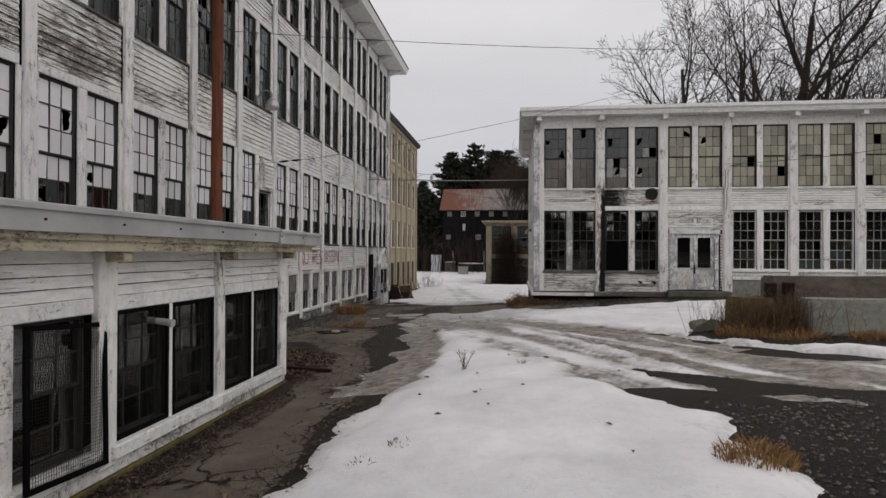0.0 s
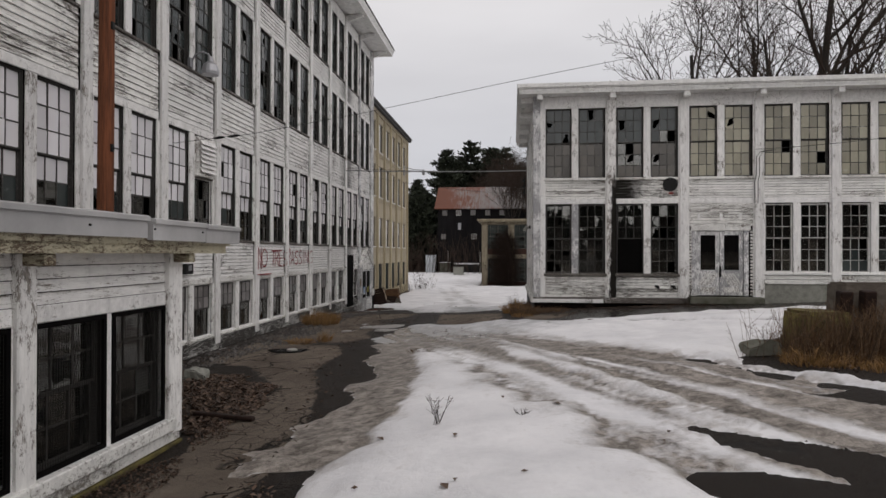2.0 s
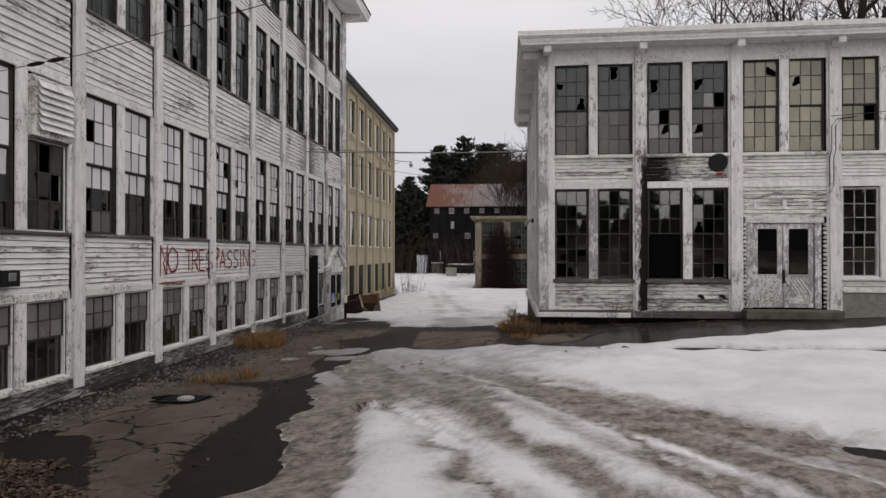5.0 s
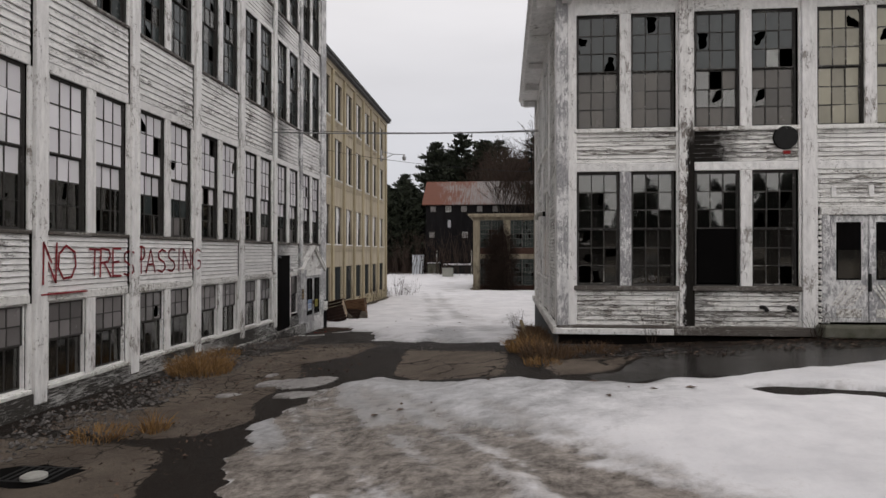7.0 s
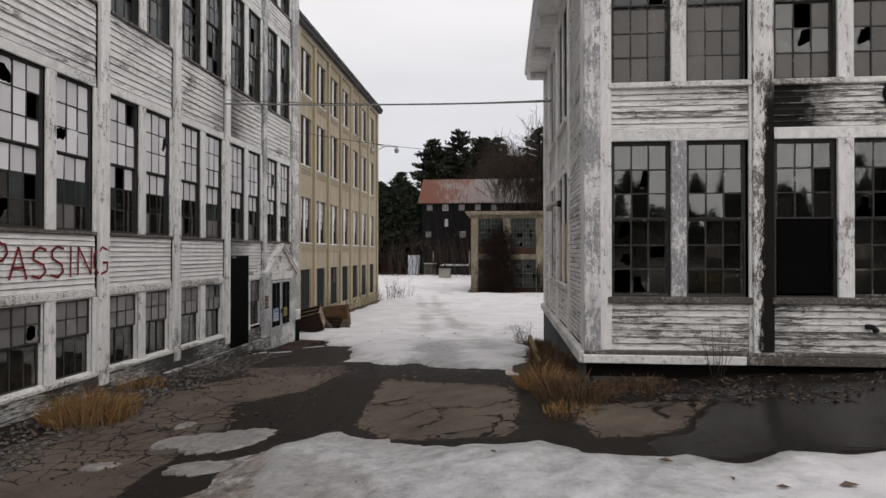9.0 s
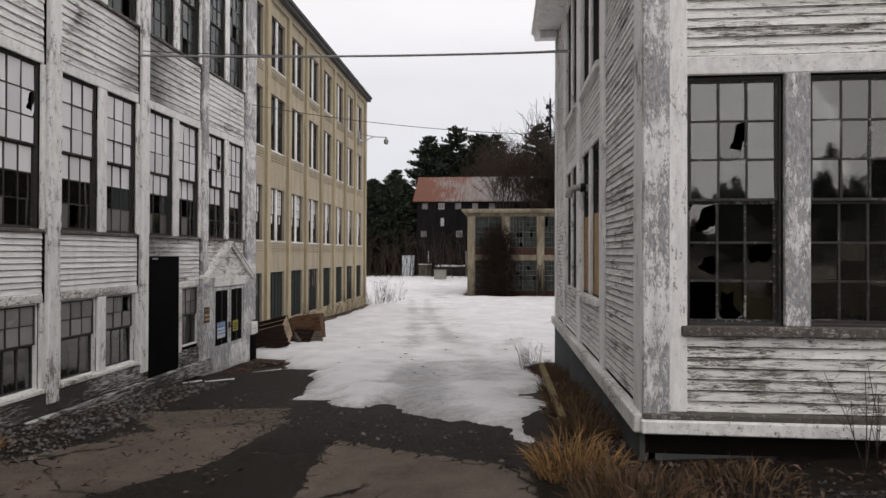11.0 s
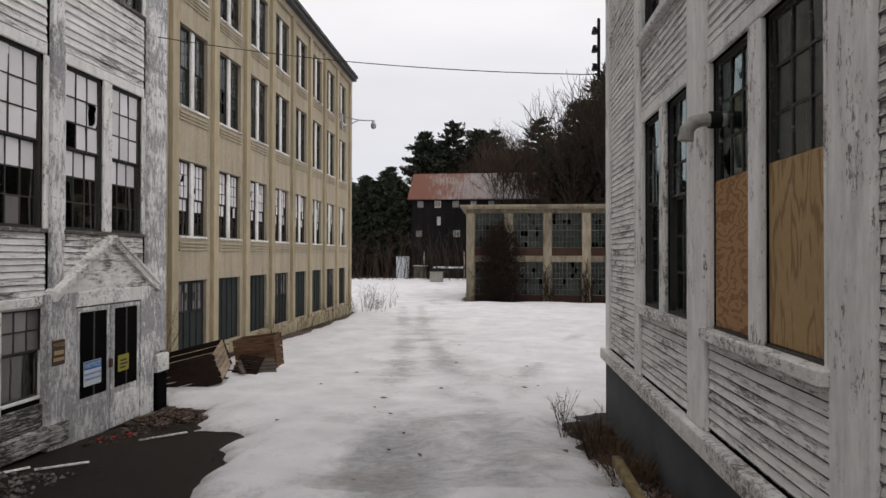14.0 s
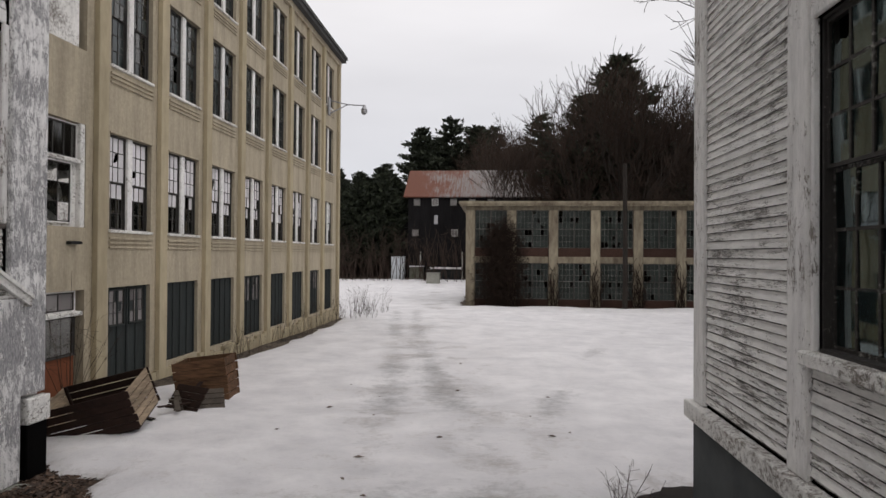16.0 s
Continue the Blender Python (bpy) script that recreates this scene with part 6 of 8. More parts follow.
def conifer(seed, height, girth):
    """White pine: bare lower trunk, plates of upswept sprays with gaps."""
    r = random.Random(seed)
    trunk, crown = bmesh.new(), bmesh.new()
    tube(trunk, [(0, 0, -1), (0.1, 0, height * 0.4), (0, 0.05, height * 0.98)], [height * 0.018, height * 0.012, 0.03], 7)
    z = height * 0.16
    while z < height:
        f = (z / height)
        reach = girth * min(1.0, 1.9 * (1.02 - f)) ** 0.8 * (0.55 + 0.45 * min(1, f / 0.35)) * r.uniform(0.5, 1.12) + 0.3
        n = r.randint(5, 8)
        for k in range(n):
            if r.random() < 0.12:
                continue
            a = math.tau * k / n + r.uniform(-0.4, 0.4)
            L = reach * r.uniform(0.6, 1.1)
            d = Vector((math.cos(a), math.sin(a), r.uniform(0.0, 0.28)))
            tube(trunk, [(0, 0, z), tuple(d * L * 0.5 + Vector((0, 0, z))), tuple(d * L + Vector((0, 0, z + 0.12 * L)))], [0.05, 0.035, 0.012], 3, False)
            m = max(4, int(L * 5))
            for i in range(m):
                t = (i + 1) / m
                if t < 0.25:
                    continue
                c = d * L * t + Vector((0, 0, z + 0.12 * L * t))
                for j in range(5):
                    off = Vector((r.uniform(-1, 1), r.uniform(-1, 1), r.uniform(-0.35, 0.55))) * (0.30 + 0.12 * L * (1 - abs(t - 0.6)))
                    p = c + off
                    s = r.uniform(0.26, 0.58)
                    u = (Vector((d.x, d.y, 0.35)) + Vector((r.uniform(-1, 1), r.uniform(-1, 1), r.uniform(-0.3, 0.8)))).normalized() * s
                    w = u.cross(Vector((r.uniform(-1, 1), r.uniform(-1, 1), r.uniform(-1, 1)))).normalized() * s * 0.34
                    vs = [crown.verts.new(p - u * 0.6), crown.verts.new(p + w), crown.verts.new(p + u), crown.verts.new(p - w)]
                    crown.faces.new(vs)
        z += height * r.uniform(0.017, 0.030)
    return trunk, crown


def hill_z(x, y):
    return float(gz(x, y)) + float(rise(np.array(x), np.array(y)))


def maple(seed, height, trunk_r, lean=0.0):
    """A broad bare crown: a short bole, rising limbs that fork again and again, fine twigs at the ends."""
    r = random.Random(seed)
    limbs, twigs = bmesh.new(), bmesh.new()

    def grow(p, d, length, rad, level):
        n = (7, 6, 5, 4, 3)[level]
        pts, rr = [p], [rad]
        q, dd = p.copy(), d.copy()
        for i in range(n):
            up = 0.05 if level < 2 else 0.09
            dd = (dd + Vector((r.uniform(-1, 1), r.uniform(-1, 1), r.uniform(-0.8, 0.8))) * (0.07 + 0.05 * level) + Vector((0, 0, up))).normalized()
            q = q + dd * length / n
            pts.append(q.copy())
            rr.append(max(0.013, rad * (1 - 0.72 * (i + 1) / n)))
        tube(limbs if level < 2 else twigs, pts, rr, (9, 7, 5, 4, 3)[level], False)
        if level == 4:
            return
        kids = (9, 7, 6, 4)[level]
        for k in range(kids):
            t = (k + r.uniform(0.2, 0.9)) / kids
            t = 0.22 + 0.76 * t if level else 0.18 + 0.80 * t
            i = min(int(t * n), n - 1)
            base = pts[i].lerp(pts[i + 1], t * n - i)
            way = (pts[i + 1] - pts[i]).normalized()
            side = way.orthogonal().normalized()
            side = Matrix.Rotation(k * 2.4 + r.uniform(-0.6, 0.6), 3, way) @ side
            a = r.uniform(0.5, 0.95) if level else r.uniform(0.45, 0.85)
            nd = (way * math.cos(a) + side * math.sin(a)).normalized()
            grow(base, nd, length * r.uniform(0.42, 0.66) * (1.15 - 0.5 * t), max(0.014, rr[i] * r.uniform(0.46, 0.68)), level + 1)

    grow(Vector((0, 0, -0.5)), Vector((lean, 0, 1)).normalized(), height * 0.85, trunk_r, 0)
    return limbs, twigs


tr = random.Random(21)
# big bare trees behind the workshop
for i, (x, y, hgt, rad, lean) in enumerate(((16.2, 47.0, 22.0, 0.40, -0.16), (18.4, 48.5, 24.0, 0.36, -0.05), (20.7, 47.0, 26.0, 0.62, 0.02), (22.4, 48.0, 25.0, 0.40, 0.20))):
    limbs, twigs = maple(50 + i, hgt, rad, lean)
    t = tree_thing("bare_tree", "large leafless maple behind the workshop roof", "tree", limbs, twigs, "bare trees behind the workshop")
    t.matrix_basis = Matrix.Translation((x, y, hill_z(x, y)))
slim_src = []
for i in range(3):
    limbs, twigs = bare_tree(80 + i, 17.0, 0.46, 0.19, 1, 4, least=0.014)
    t = tree_thing("slim_tree", "slender leafless tree with fine upright twigs", "tree", limbs, twigs, "slender bare trees")
    slim_src.append(t)
spots = [(10.9, 47.0, 0.88), (12.8, 49.5, 0.98), (26.5, 46, 1.35), (29.5, 48, 1.4), (33, 47, 1.4), (14.6, 53, 1.1), (36, 50, 1.4), (0.8, 97.5, 1.36), (3.6, 99, 1.28), (8.9, 96, 1.55), (11.6, 92, 1.62), (6.2, 100, 1.3), (15, 97, 1.45), (18.5, 100, 1.4), (22, 95, 1.5), (-2.2, 124, 1.3), (13.4, 89, 1.5)]
for i, (x, y, s) in enumerate(spots):
    m = Matrix.Translation((x, y, hill_z(x, y))) @ Matrix.Rotation(tr.uniform(0, 6.28), 4, "Z") @ Matrix.Diagonal((s, s, s, 1))
    if i < 3:
        slim_src[i].matrix_basis = m
    else:
        copy_thing(slim_src[i % 3], m).matrix_basis = m
wood_src = []
for i in range(3):
    limbs, twigs = bare_tree(120 + i, 15.0, 0.5, 0.22, 1, 4, least=0.015)
    t = tree_thing("hillside_tree", "leafless brown tree on the dark hillside", "tree", limbs, twigs, "bare hillside trees")
    wood_src.append(t)
# trees close round the far house and shed
for n, (x, y, s) in enumerate(((8.5, 100, 1.0), (10, 104, 1.15), (3.0, 101, 0.7), (13, 92, 1.0), (18, 88, 1.1), (24, 90, 1.25), (29, 92, 1.2), (9, 88, 0.8), (15, 84, 0.8), (33, 86, 1.1), (38, 80, 1.2), (12, 108, 1.3), (20, 104, 1.4), (27, 106, 1.5), (16, 112, 1.4))):
    m = Matrix.Translation((x, y, hill_z(x, y))) @ Matrix.Rotation(tr.uniform(0, 6.28), 4, "Z") @ Matrix.Diagonal((s, s, s, 1))
    if n < 3:
        wood_src[n].matrix_basis = m
    else:
        copy_thing(wood_src[n % 3], m).matrix_basis = m
pine_src = []
for i, (h, g) in enumerate(((21, 5.6), (24, 6.6), (17, 4.6))):
    trunk, crown = conifer(300 + i, h, g)
    t = thing("pine_tree", "dark green white pine with layered ragged boughs", "tree", "pines behind the far house")
    part("trunk", trunk, M_bark, t)
    part("crown", crown, M_needle, t)
    pine_src.append(t)
pines = [(-14.0, 134, 1.17), (-8.8, 134, 1.09), (-4.3, 134, 1.42), (-20.3, 133, 0.88), (-25.5, 134, 0.70), (-28, 134, 0.95), (-11.5, 140, 1.1), (-1.5, 138, 1.0), (1.5, 140, 1.1), (13.9, 100, 1.33), (7.6, 124, 0.85), (4.0, 123, 0.8), (14.6, 103, 0.95), (9.8, 101, 0.98), (17.5, 107, 1.25), (12.6, 110, 1.15), (6.4, 125, 1.05)]
for i, (x, y, s) in enumerate(pines):
    m = Matrix.Translation((x, y, hill_z(x, y) - 0.5)) @ Matrix.Rotation(tr.uniform(0, 6.28), 4, "Z") @ Matrix.Diagonal((s, s, s, 1))
    if i < 3:
        pine_src[i].matrix_basis = m
    else:
        copy_thing(pine_src[i % 3], m).matrix_basis = m


def woods(name, label, sources, spots, seed, material):
    """Far woodland, past counting: many trees of a few shapes in one object."""
    r = random.Random(seed)
    V, F, base = [], [], 0
    for x, y, s in spots:
        me = r.choice(sources)
        co = np.empty(len(me.vertices) * 3)
        me.vertices.foreach_get("co", co)
        co = co.reshape(-1, 3)
        a = r.uniform(0, math.tau)
        c, sn = math.cos(a), math.sin(a)
        P = np.stack([co[:, 0] * c - co[:, 1] * sn, co[:, 0] * sn + co[:, 1] * c, co[:, 2] * r.uniform(0.9, 1.15)], 1) * s + np.array([x, y, hill_z(x, y) - 0.3])
        lp = np.empty(len(me.loops), np.int64)
        me.loops.foreach_get("vertex_index", lp)
        ls = np.empty(len(me.polygons), np.int64)
        me.polygons.foreach_get("loop_total", ls)
        V.append(P)
        F.append((lp + base, ls))
        base += len(P)
    V = np.concatenate(V)
    L, S = np.concatenate([f[0] for f in F]), np.concatenate([f[1] for f in F])
    out = bpy.data.meshes.new(name)
    out.vertices.add(len(V))
    out.vertices.foreach_set("co", V.ravel())
    out.loops.add(len(L))
    out.loops.foreach_set("vertex_index", L)
    out.polygons.add(len(S))
    out.polygons.foreach_set("loop_start", np.concatenate([[0], np.cumsum(S)[:-1]]))
    out.polygons.foreach_set("loop_total", S)
    out.update(calc_edges=True)
    out.materials.append(material)
    return tagged(new(name, out), label, "woods", kind="stuff")


far_bare = []
for i in range(4):
    limbs, twigs = bare_tree(150 + i, 15.0, 0.5, 0.34, 1, 3, 0.0, 3)
    me = mesh("far_bare", limbs, M_twig)
    b2 = bmesh.new()
    b2.from_mesh(me)
    tm = mesh("far_twigs", twigs, M_twig)
    b2.from_mesh(tm)
    # a haze of thin shoots round the limb ends
    r = random.Random(i)
    ends = [v.co.copy() for v in tm.vertices if v.co.z > 4]
    for _ in range(700):
        p = r.choice(ends)
        q = p + Vector((r.uniform(-0.9, 0.9), r.uniform(-0.9, 0.9), r.uniform(-0.1, 1.1)))
        tube(b2, [p, q], [0.022, 0.010], 3, False)
    far_bare.append(mesh("far_bare", b2, M_twig))
far_pine = []
for i in range(2):
    tk, cr_ = conifer(330 + i, 15, 3.4)
    far_pine.append(mesh("far_pine", cr_, M_needle))
    tk.free()
sp = []
for _ in range(330):
    x = tr.uniform(-4, 82)
    sp.append((x, tr.uniform(122, 150) if x < 9 else tr.uniform(94, 150), tr.uniform(1.0, 1.75)))
for _ in range(90):
    sp.append((tr.uniform(-60, -4), tr.uniform(118, 150), tr.uniform(0.45, 0.72)))
woods("hillside_woods", "dense leafless brown woods on the hillside", far_bare, sp, 5, M_twig)
sp = [(tr.uniform(-62, -14), tr.uniform(112, 150), tr.uniform(0.5, 0.78)) for _ in range(95)] + [(tr.uniform(-34, -14.5), tr.uniform(107, 114), tr.uniform(0.7, 0.98)) for _ in range(34)]
sp += [(tr.uniform(-8, 9), tr.uniform(126, 150), tr.uniform(0.8, 1.05)) for _ in range(24)] + [(tr.uniform(9, 60), tr.uniform(98, 150), tr.uniform(0.9, 1.25)) for _ in range(34)]
woods("hillside_pines", "dark pines scattered through the hillside woods", far_pine, sp, 6, M_needle)
sp = [(tr.uniform(-110, 110), tr.uniform(-125, -78), tr.uniform(0.36, 0.62)) for _ in range(220)]
woods("southern_woods", "dark woodland closing the yard to the south", far_pine, sp, 7, M_needle)
sp = [(tr.uniform(-110, 110), tr.uniform(-100, -70), tr.uniform(0.3, 0.5)) for _ in range(70)] + [(tr.uniform(48, 90), tr.uniform(-60, 95), tr.uniform(0.8, 1.2)) for _ in range(80)]
woods("eastern_woods", "leafless woodland closing the yard to the south and east", far_bare, sp, 8, M_twig)


def brush(name, label, count, area, height, seed, material, zfun, rad=0.012):
    """A thicket of dead stems: one object, past counting."""
    r = random.Random(seed)
    bm = bmesh.new()
    for _ in range(count):
        x, y = area(r)
        z = zfun(x, y)
        h = height * r.uniform(0.4, 1.2)
        lean = Vector((r.uniform(-0.35, 0.35), r.uniform(-0.35, 0.35), 1)) * h
        p = Vector((x, y, z - 0.1))
        k = lean.cross(Vector((r.uniform(-1, 1), r.uniform(-1, 1), 0))) * r.uniform(0.05, 0.25)
        tube(bm, [p, p + lean * 0.5 + k * 0.3, p + lean + k], [rad, rad * 0.8, rad * 0.3], 3, False)
        for j in range(3):
            q = p + lean * r.uniform(0.3, 0.9)
            e = q + Vector((r.uniform(-1, 1), r.uniform(-1, 1), r.uniform(0.2, 1))) * h * 0.3
            tube(bm, [q, e], [rad * 0.6, rad * 0.2], 3, False)
    return solo(name, bm, material, label, "brush", kind="stuff")


brush("far_thicket", "dense dead brush and saplings below the far hillside", 2600, lambda r: (r.uniform(-48, 34), r.uniform(106.5, 126) if r.random() < 0.8 else r.uniform(98, 106)), 6.0, 5, M_twig, lambda x, y: hill_z(x, y) - (0 if not (-13.4 < x < 16.1 and 107 < y < 121) else 40), 0.05)
brush("bank_thicket", "dead saplings on the slope behind the shed", 900, lambda r: (r.uniform(-2, 40), r.uniform(79, 100)), 5.0, 6, M_twig, hill_z, 0.04)
brush("wall_weeds", "dry weed stalks along the foot of the beige wall", 70, lambda r: (r.uniform(-9.5, -8.9), r.uniform(41, 57)), 1.3, 8, M_twig, lambda x, y: float(gz(x, y)), 0.007)
brush("corner_weeds", "dead weeds at the far corner of the beige mill", 60, lambda r: (r.uniform(-9.6, -7.4), r.uniform(55, 62)), 1.6, 9, M_twig, lambda x, y: float(gz(x, y)), 0.010)


def vine_mass(seed):
    """Dead creeper heaped over the shed's first bays."""
    r = random.Random(seed)
    bm = bmesh.new()
    for _ in range(2600):
        x = r.gauss(-0.6, 0.75)
        top = 4.9 - 0.55 * (x + 0.6) ** 2 + r.uniform(-0.6, 0.6)
        z = r.uniform(-0.9, max(0.2, top))
        p = Vector((x, 68 - 0.15 - abs(r.gauss(0, 0.32)), z))
        pts = [p]
        for k in range(3):
            pts.append(pts[-1] + Vector((r.uniform(-0.3, 0.3), r.uniform(-0.15, 0.12), r.uniform(-0.35, 0.35))))
        pts = [Vector((q.x, min(q.y, 67.84), q.z)) for q in pts]
        tube(bm, pts, [0.022, 0.018, 0.014, 0.006], 3, False)
    for _ in range(120):
        x = r.uniform(1.0, 12.5)
        u = round((x - SX0 - 0.35) / SB) * SB + SX0 + 0.35 + r.uniform(-0.35, 0.3)
        pts = [Vector((u, 67.84, -0.9))]
        for k in range(r.randint(3, 7)):
            pts.append(pts[-1] + Vector((r.uniform(-0.25, 0.25), r.uniform(-0.02, 0.0), r.uniform(0.3, 0.6))))
        tube(bm, pts, 0.02, 3, False)
    return bm


vines = solo("dead_vines", vine_mass(3), M_vine, "dark tangle of dead creeper covering the shed front", "creeper", kind="stuff")


def tuft(seed, radius, height, count, material, flat=0.6):
    """A clump of dead grass blades."""
    r = random.Random(seed)
    bm = bmesh.new()
    for _ in range(count):
        a, q = r.uniform(0, math.tau), radius * math.sqrt(r.random())
        p = Vector((math.cos(a) * q, math.sin(a) * q, -0.03))
        h = height * r.uniform(0.45, 1.1) * (1.1 - 0.5 * q / radius)
        out = Vector((math.cos(a) * r.uniform(0, flat) + r.uniform(-0.4, 0.4), math.sin(a) * r.uniform(0, flat) + r.uniform(-0.4, 0.4), 1)).normalized()
        w = out.cross(Vector((r.uniform(-1, 1), r.uniform(-1, 1), 0.1))).normalized() * r.uniform(0.003, 0.007)
        mid = p + out * h * 0.6
        tip = mid + (out + Vector((out.x, out.y, -0.9)) * r.uniform(0.2, 1.0)).normalized() * h * 0.45
        v = [bm.verts.new(c) for c in (p - w, p + w, mid + w, mid - w, tip)]
        bm.faces.new((v[0], v[1], v[2], v[3]))
        bm.faces.new((v[3], v[2], v[4]))
    return bm


TUFTS = ((-6.2, 19.2, 0.62, 0.62, 900, 0), (-5.5, 15.0, 0.45, 0.22, 320, 0), (-4.85, 15.25, 0.16, 0.42, 140, 0), (-6.7, 21.3, 0.4, 0.35, 240, 0), (0.75, 19.5, 0.55, 0.50, 600, 1), (0.35, 20.4, 0.4, 0.55, 420, 0), (1.7, 19.9, 0.5, 0.3, 350, 1), (0.6, 18.7, 0.35, 0.25, 200, 0), (0.62, 21.6, 0.36, 0.5, 360, 1), (0.62, 22.8, 0.36, 0.5, 330, 1), (0.65, 24.0, 0.34, 0.45, 330, 1), (0.66, 25.3, 0.33, 0.4, 320, 1), (0.66, 26.8, 0.33, 0.45, 320, 1), (0.66, 28.2, 0.33, 0.4, 300, 1), (0.7, 29.4, 0.3, 0.35, 260, 1), (2.45, 0.95, 0.34, 0.26, 420, 0), (5.15, 9.3, 0.45, 0.36, 500, 0), (5.7, 9.5, 0.5, 0.45, 700, 1), (6.3, 9.0, 0.4, 0.3, 450, 0), (5.6, 10.1, 0.4, 0.6, 450, 1), (7.6, 8.7, 0.45, 0.32, 500, 0), (8.4, 8.6, 0.4, 0.30, 400, 1), (5.9, 8.6, 0.35, 0.25, 300, 0), (-1.8, 12.3, 0.25, 0.12, 60, 1), (-0.9, 1.7, 0.2, 0.08, 60, 1), (-1.2, 1.2, 0.22, 0.08, 60, 1))
for i, (x, y, rad, hgt, cnt, brown) in enumerate(TUFTS):
    bm = tuft(400 + i, rad, hgt, cnt, None)
    ob = solo("grass_tuft", bm, M_grass_brown if brown else M_grass, "brown matted dead grass by the wall" if brown else "golden dead grass clump on the thawing ground", "grass", "dead grass tufts")
    ob.matrix_basis = Matrix.Translation((x, y, on_ground(x, y)))
weed_at = ((-0.60, 5.95, 0.42), (0.4, 6.2, 0.12), (1.0, 25.0, 0.0), (0.35, 27.3, 0.7), (0.2, 28.9, 0.75), (0.3, 30.3, 0.6), (2.9, 20.2, 1.0), (6.1, 20.25, 0.8), (-6.2, 7.6, 1.6), (-5.6, 8.6, 1.4), (-6.9, 9.6, 1.7), (-9.2, 34.5, 2.6))
for i, (x, y, h) in enumerate(weed_at):
    if h == 0:
        continue
    r = random.Random(600 + i)
    bm = bmesh.new()
    for k in range(9 if h < 1.2 else 14):
        d = Vector((r.uniform(-0.5, 0.5), r.uniform(-0.5, 0.5), 1)).normalized()
        p = Vector((r.uniform(-0.06, 0.06), r.uniform(-0.06, 0.06), -0.05))
        L = h * r.uniform(0.6, 1.1)
        tube(bm, [p, p + d * L * 0.5, p + d * L + Vector((r.uniform(-0.1, 0.1), r.uniform(-0.1, 0.1), 0))], [0.006, 0.004, 0.002], 4, False)
        for j in range(4):
            q = p + d * L * r.uniform(0.35, 0.95)
            tube(bm, [q, q + Vector((r.uniform(-1, 1), r.uniform(-1, 1), r.uniform(0, 1))) * L * 0.22], [0.003, 0.0015], 3, False)
    ob = solo("dead_weed", bm, M_twig, "leafless dry weed stalks standing in the yard", "weed", "dry weeds")
    ob.matrix_basis = Matrix.Translation((x, y, on_ground(x, y)))


def leaf_litter(poly, count, seed, name, label, small=0.6):
    r = random.Random(seed)
    xs, ys = [p[0] for p in poly], [p[1] for p in poly]
    P = np.array([[r.uniform(min(xs), max(xs)), r.uniform(min(ys), max(ys))] for _ in range(count)])
    inside = sdf(P[:, 0][None], P[:, 1][None], poly)[0] + 0.5 * wave_noise(P[:, 0][None], P[:, 1][None], 0.9, seed)[0]
    Zs = surface(P[:, 0][None], P[:, 1][None])[0]
    vs, fs = [], []
    for (x, y), s, z in zip(P, inside, Zs):
        if s < 0:
            continue
        lift = min(0.16, 0.12 * s) * r.random() + 0.008
        a, L = r.uniform(0, math.tau), r.uniform(0.035, 0.085) * small
        u = Vector((math.cos(a), math.sin(a), r.uniform(-0.5, 0.5))) * L
        w = Vector((-math.sin(a), math.cos(a), r.uniform(-0.5, 0.5))) * L * r.uniform(0.3, 0.55)
        c = Vector((x, y, z + lift))
        b = len(vs)
        k = Vector((0, 0, r.uniform(0.0, 0.02)))
        vs += [tuple(c - u), tuple(c + w + k), tuple(c + u), tuple(c - w + k)]
        fs += [(b, b + 1, b + 2), (b, b + 2, b + 3)]
    me = bpy.data.meshes.new(name)
    me.from_pydata(vs, [], fs)
    me.materials.append(M_leaf)
    return tagged(new(name, me), label, "leaves", kind="stuff")


leaf_litter([(-7.0, 10.9), (-5.0, 10.4), (-3.7, 9.2), (-3.4, 7.8), (-3.9, 6.3), (-7.0, 6.2)], 17000, 71, "leaf_litter", "brown fallen leaves heaped beside the mill wall", 0.7)
leaf_litter([(-3.9, 6.5), (-3.3, 6.4), (-3.2, 3.0), (-3.2, -2), (-3.9, -2)], 5200, 72, "leaf_litter", "brown leaves along the annex foot", 0.32)
leaf_litter([(-7.0, 28.2), (-6.3, 28.2), (-6.0, 30.6), (-7.0, 31)], 500, 73, "leaf_litter", "wet leaves by the mill door")
leaf_litter([(0.2, 20.6), (1.0, 20.8), (1.0, 30), (0.4, 30)], 2200, 74, "leaf_litter", "matted leaves along the workshop wall")
leaf_litter([(4.6, 8.6), (9.5, 8.0), (9.5, 9.6), (5.0, 10.6)], 1500, 75, "leaf_litter", "dead leaves between the concrete blocks")
leaf_litter([(-5.6, 18.6), (-4.7, 18.7), (-3.6, 14.0), (-3.0, 10.2), (-2.1, 7.0), (-1.9, 2.5), (-2.7, 2.5), (-2.9, 7.2), (-4.0, 10.2), (-4.6, 14.0)], 900, 76, "leaf_litter", "wet leaf litter and twigs in the thawing gutter")
leaf_litter([(-7.0, 11), (-6.4, 11), (-5.9, 20), (-5.4, 24), (-6.4, 27), (-7.0, 27)], 1100, 77, "leaf_litter", "dead leaves along the mill foot")
leaf_litter([(-5.2, 18.5), (-3.4, 18.3), (-3.0, 21.5), (-4.2, 23.5), (-5.6, 22)], 350, 78, "leaf_litter", "scattered wet leaves on broken asphalt")
leaf_litter([(0.6, 19.0), (2.4, 18.6), (7, 19.2), (7, 20.4), (0.8, 20.5)], 900, 79, "leaf_litter", "matted dead leaves before the workshop")
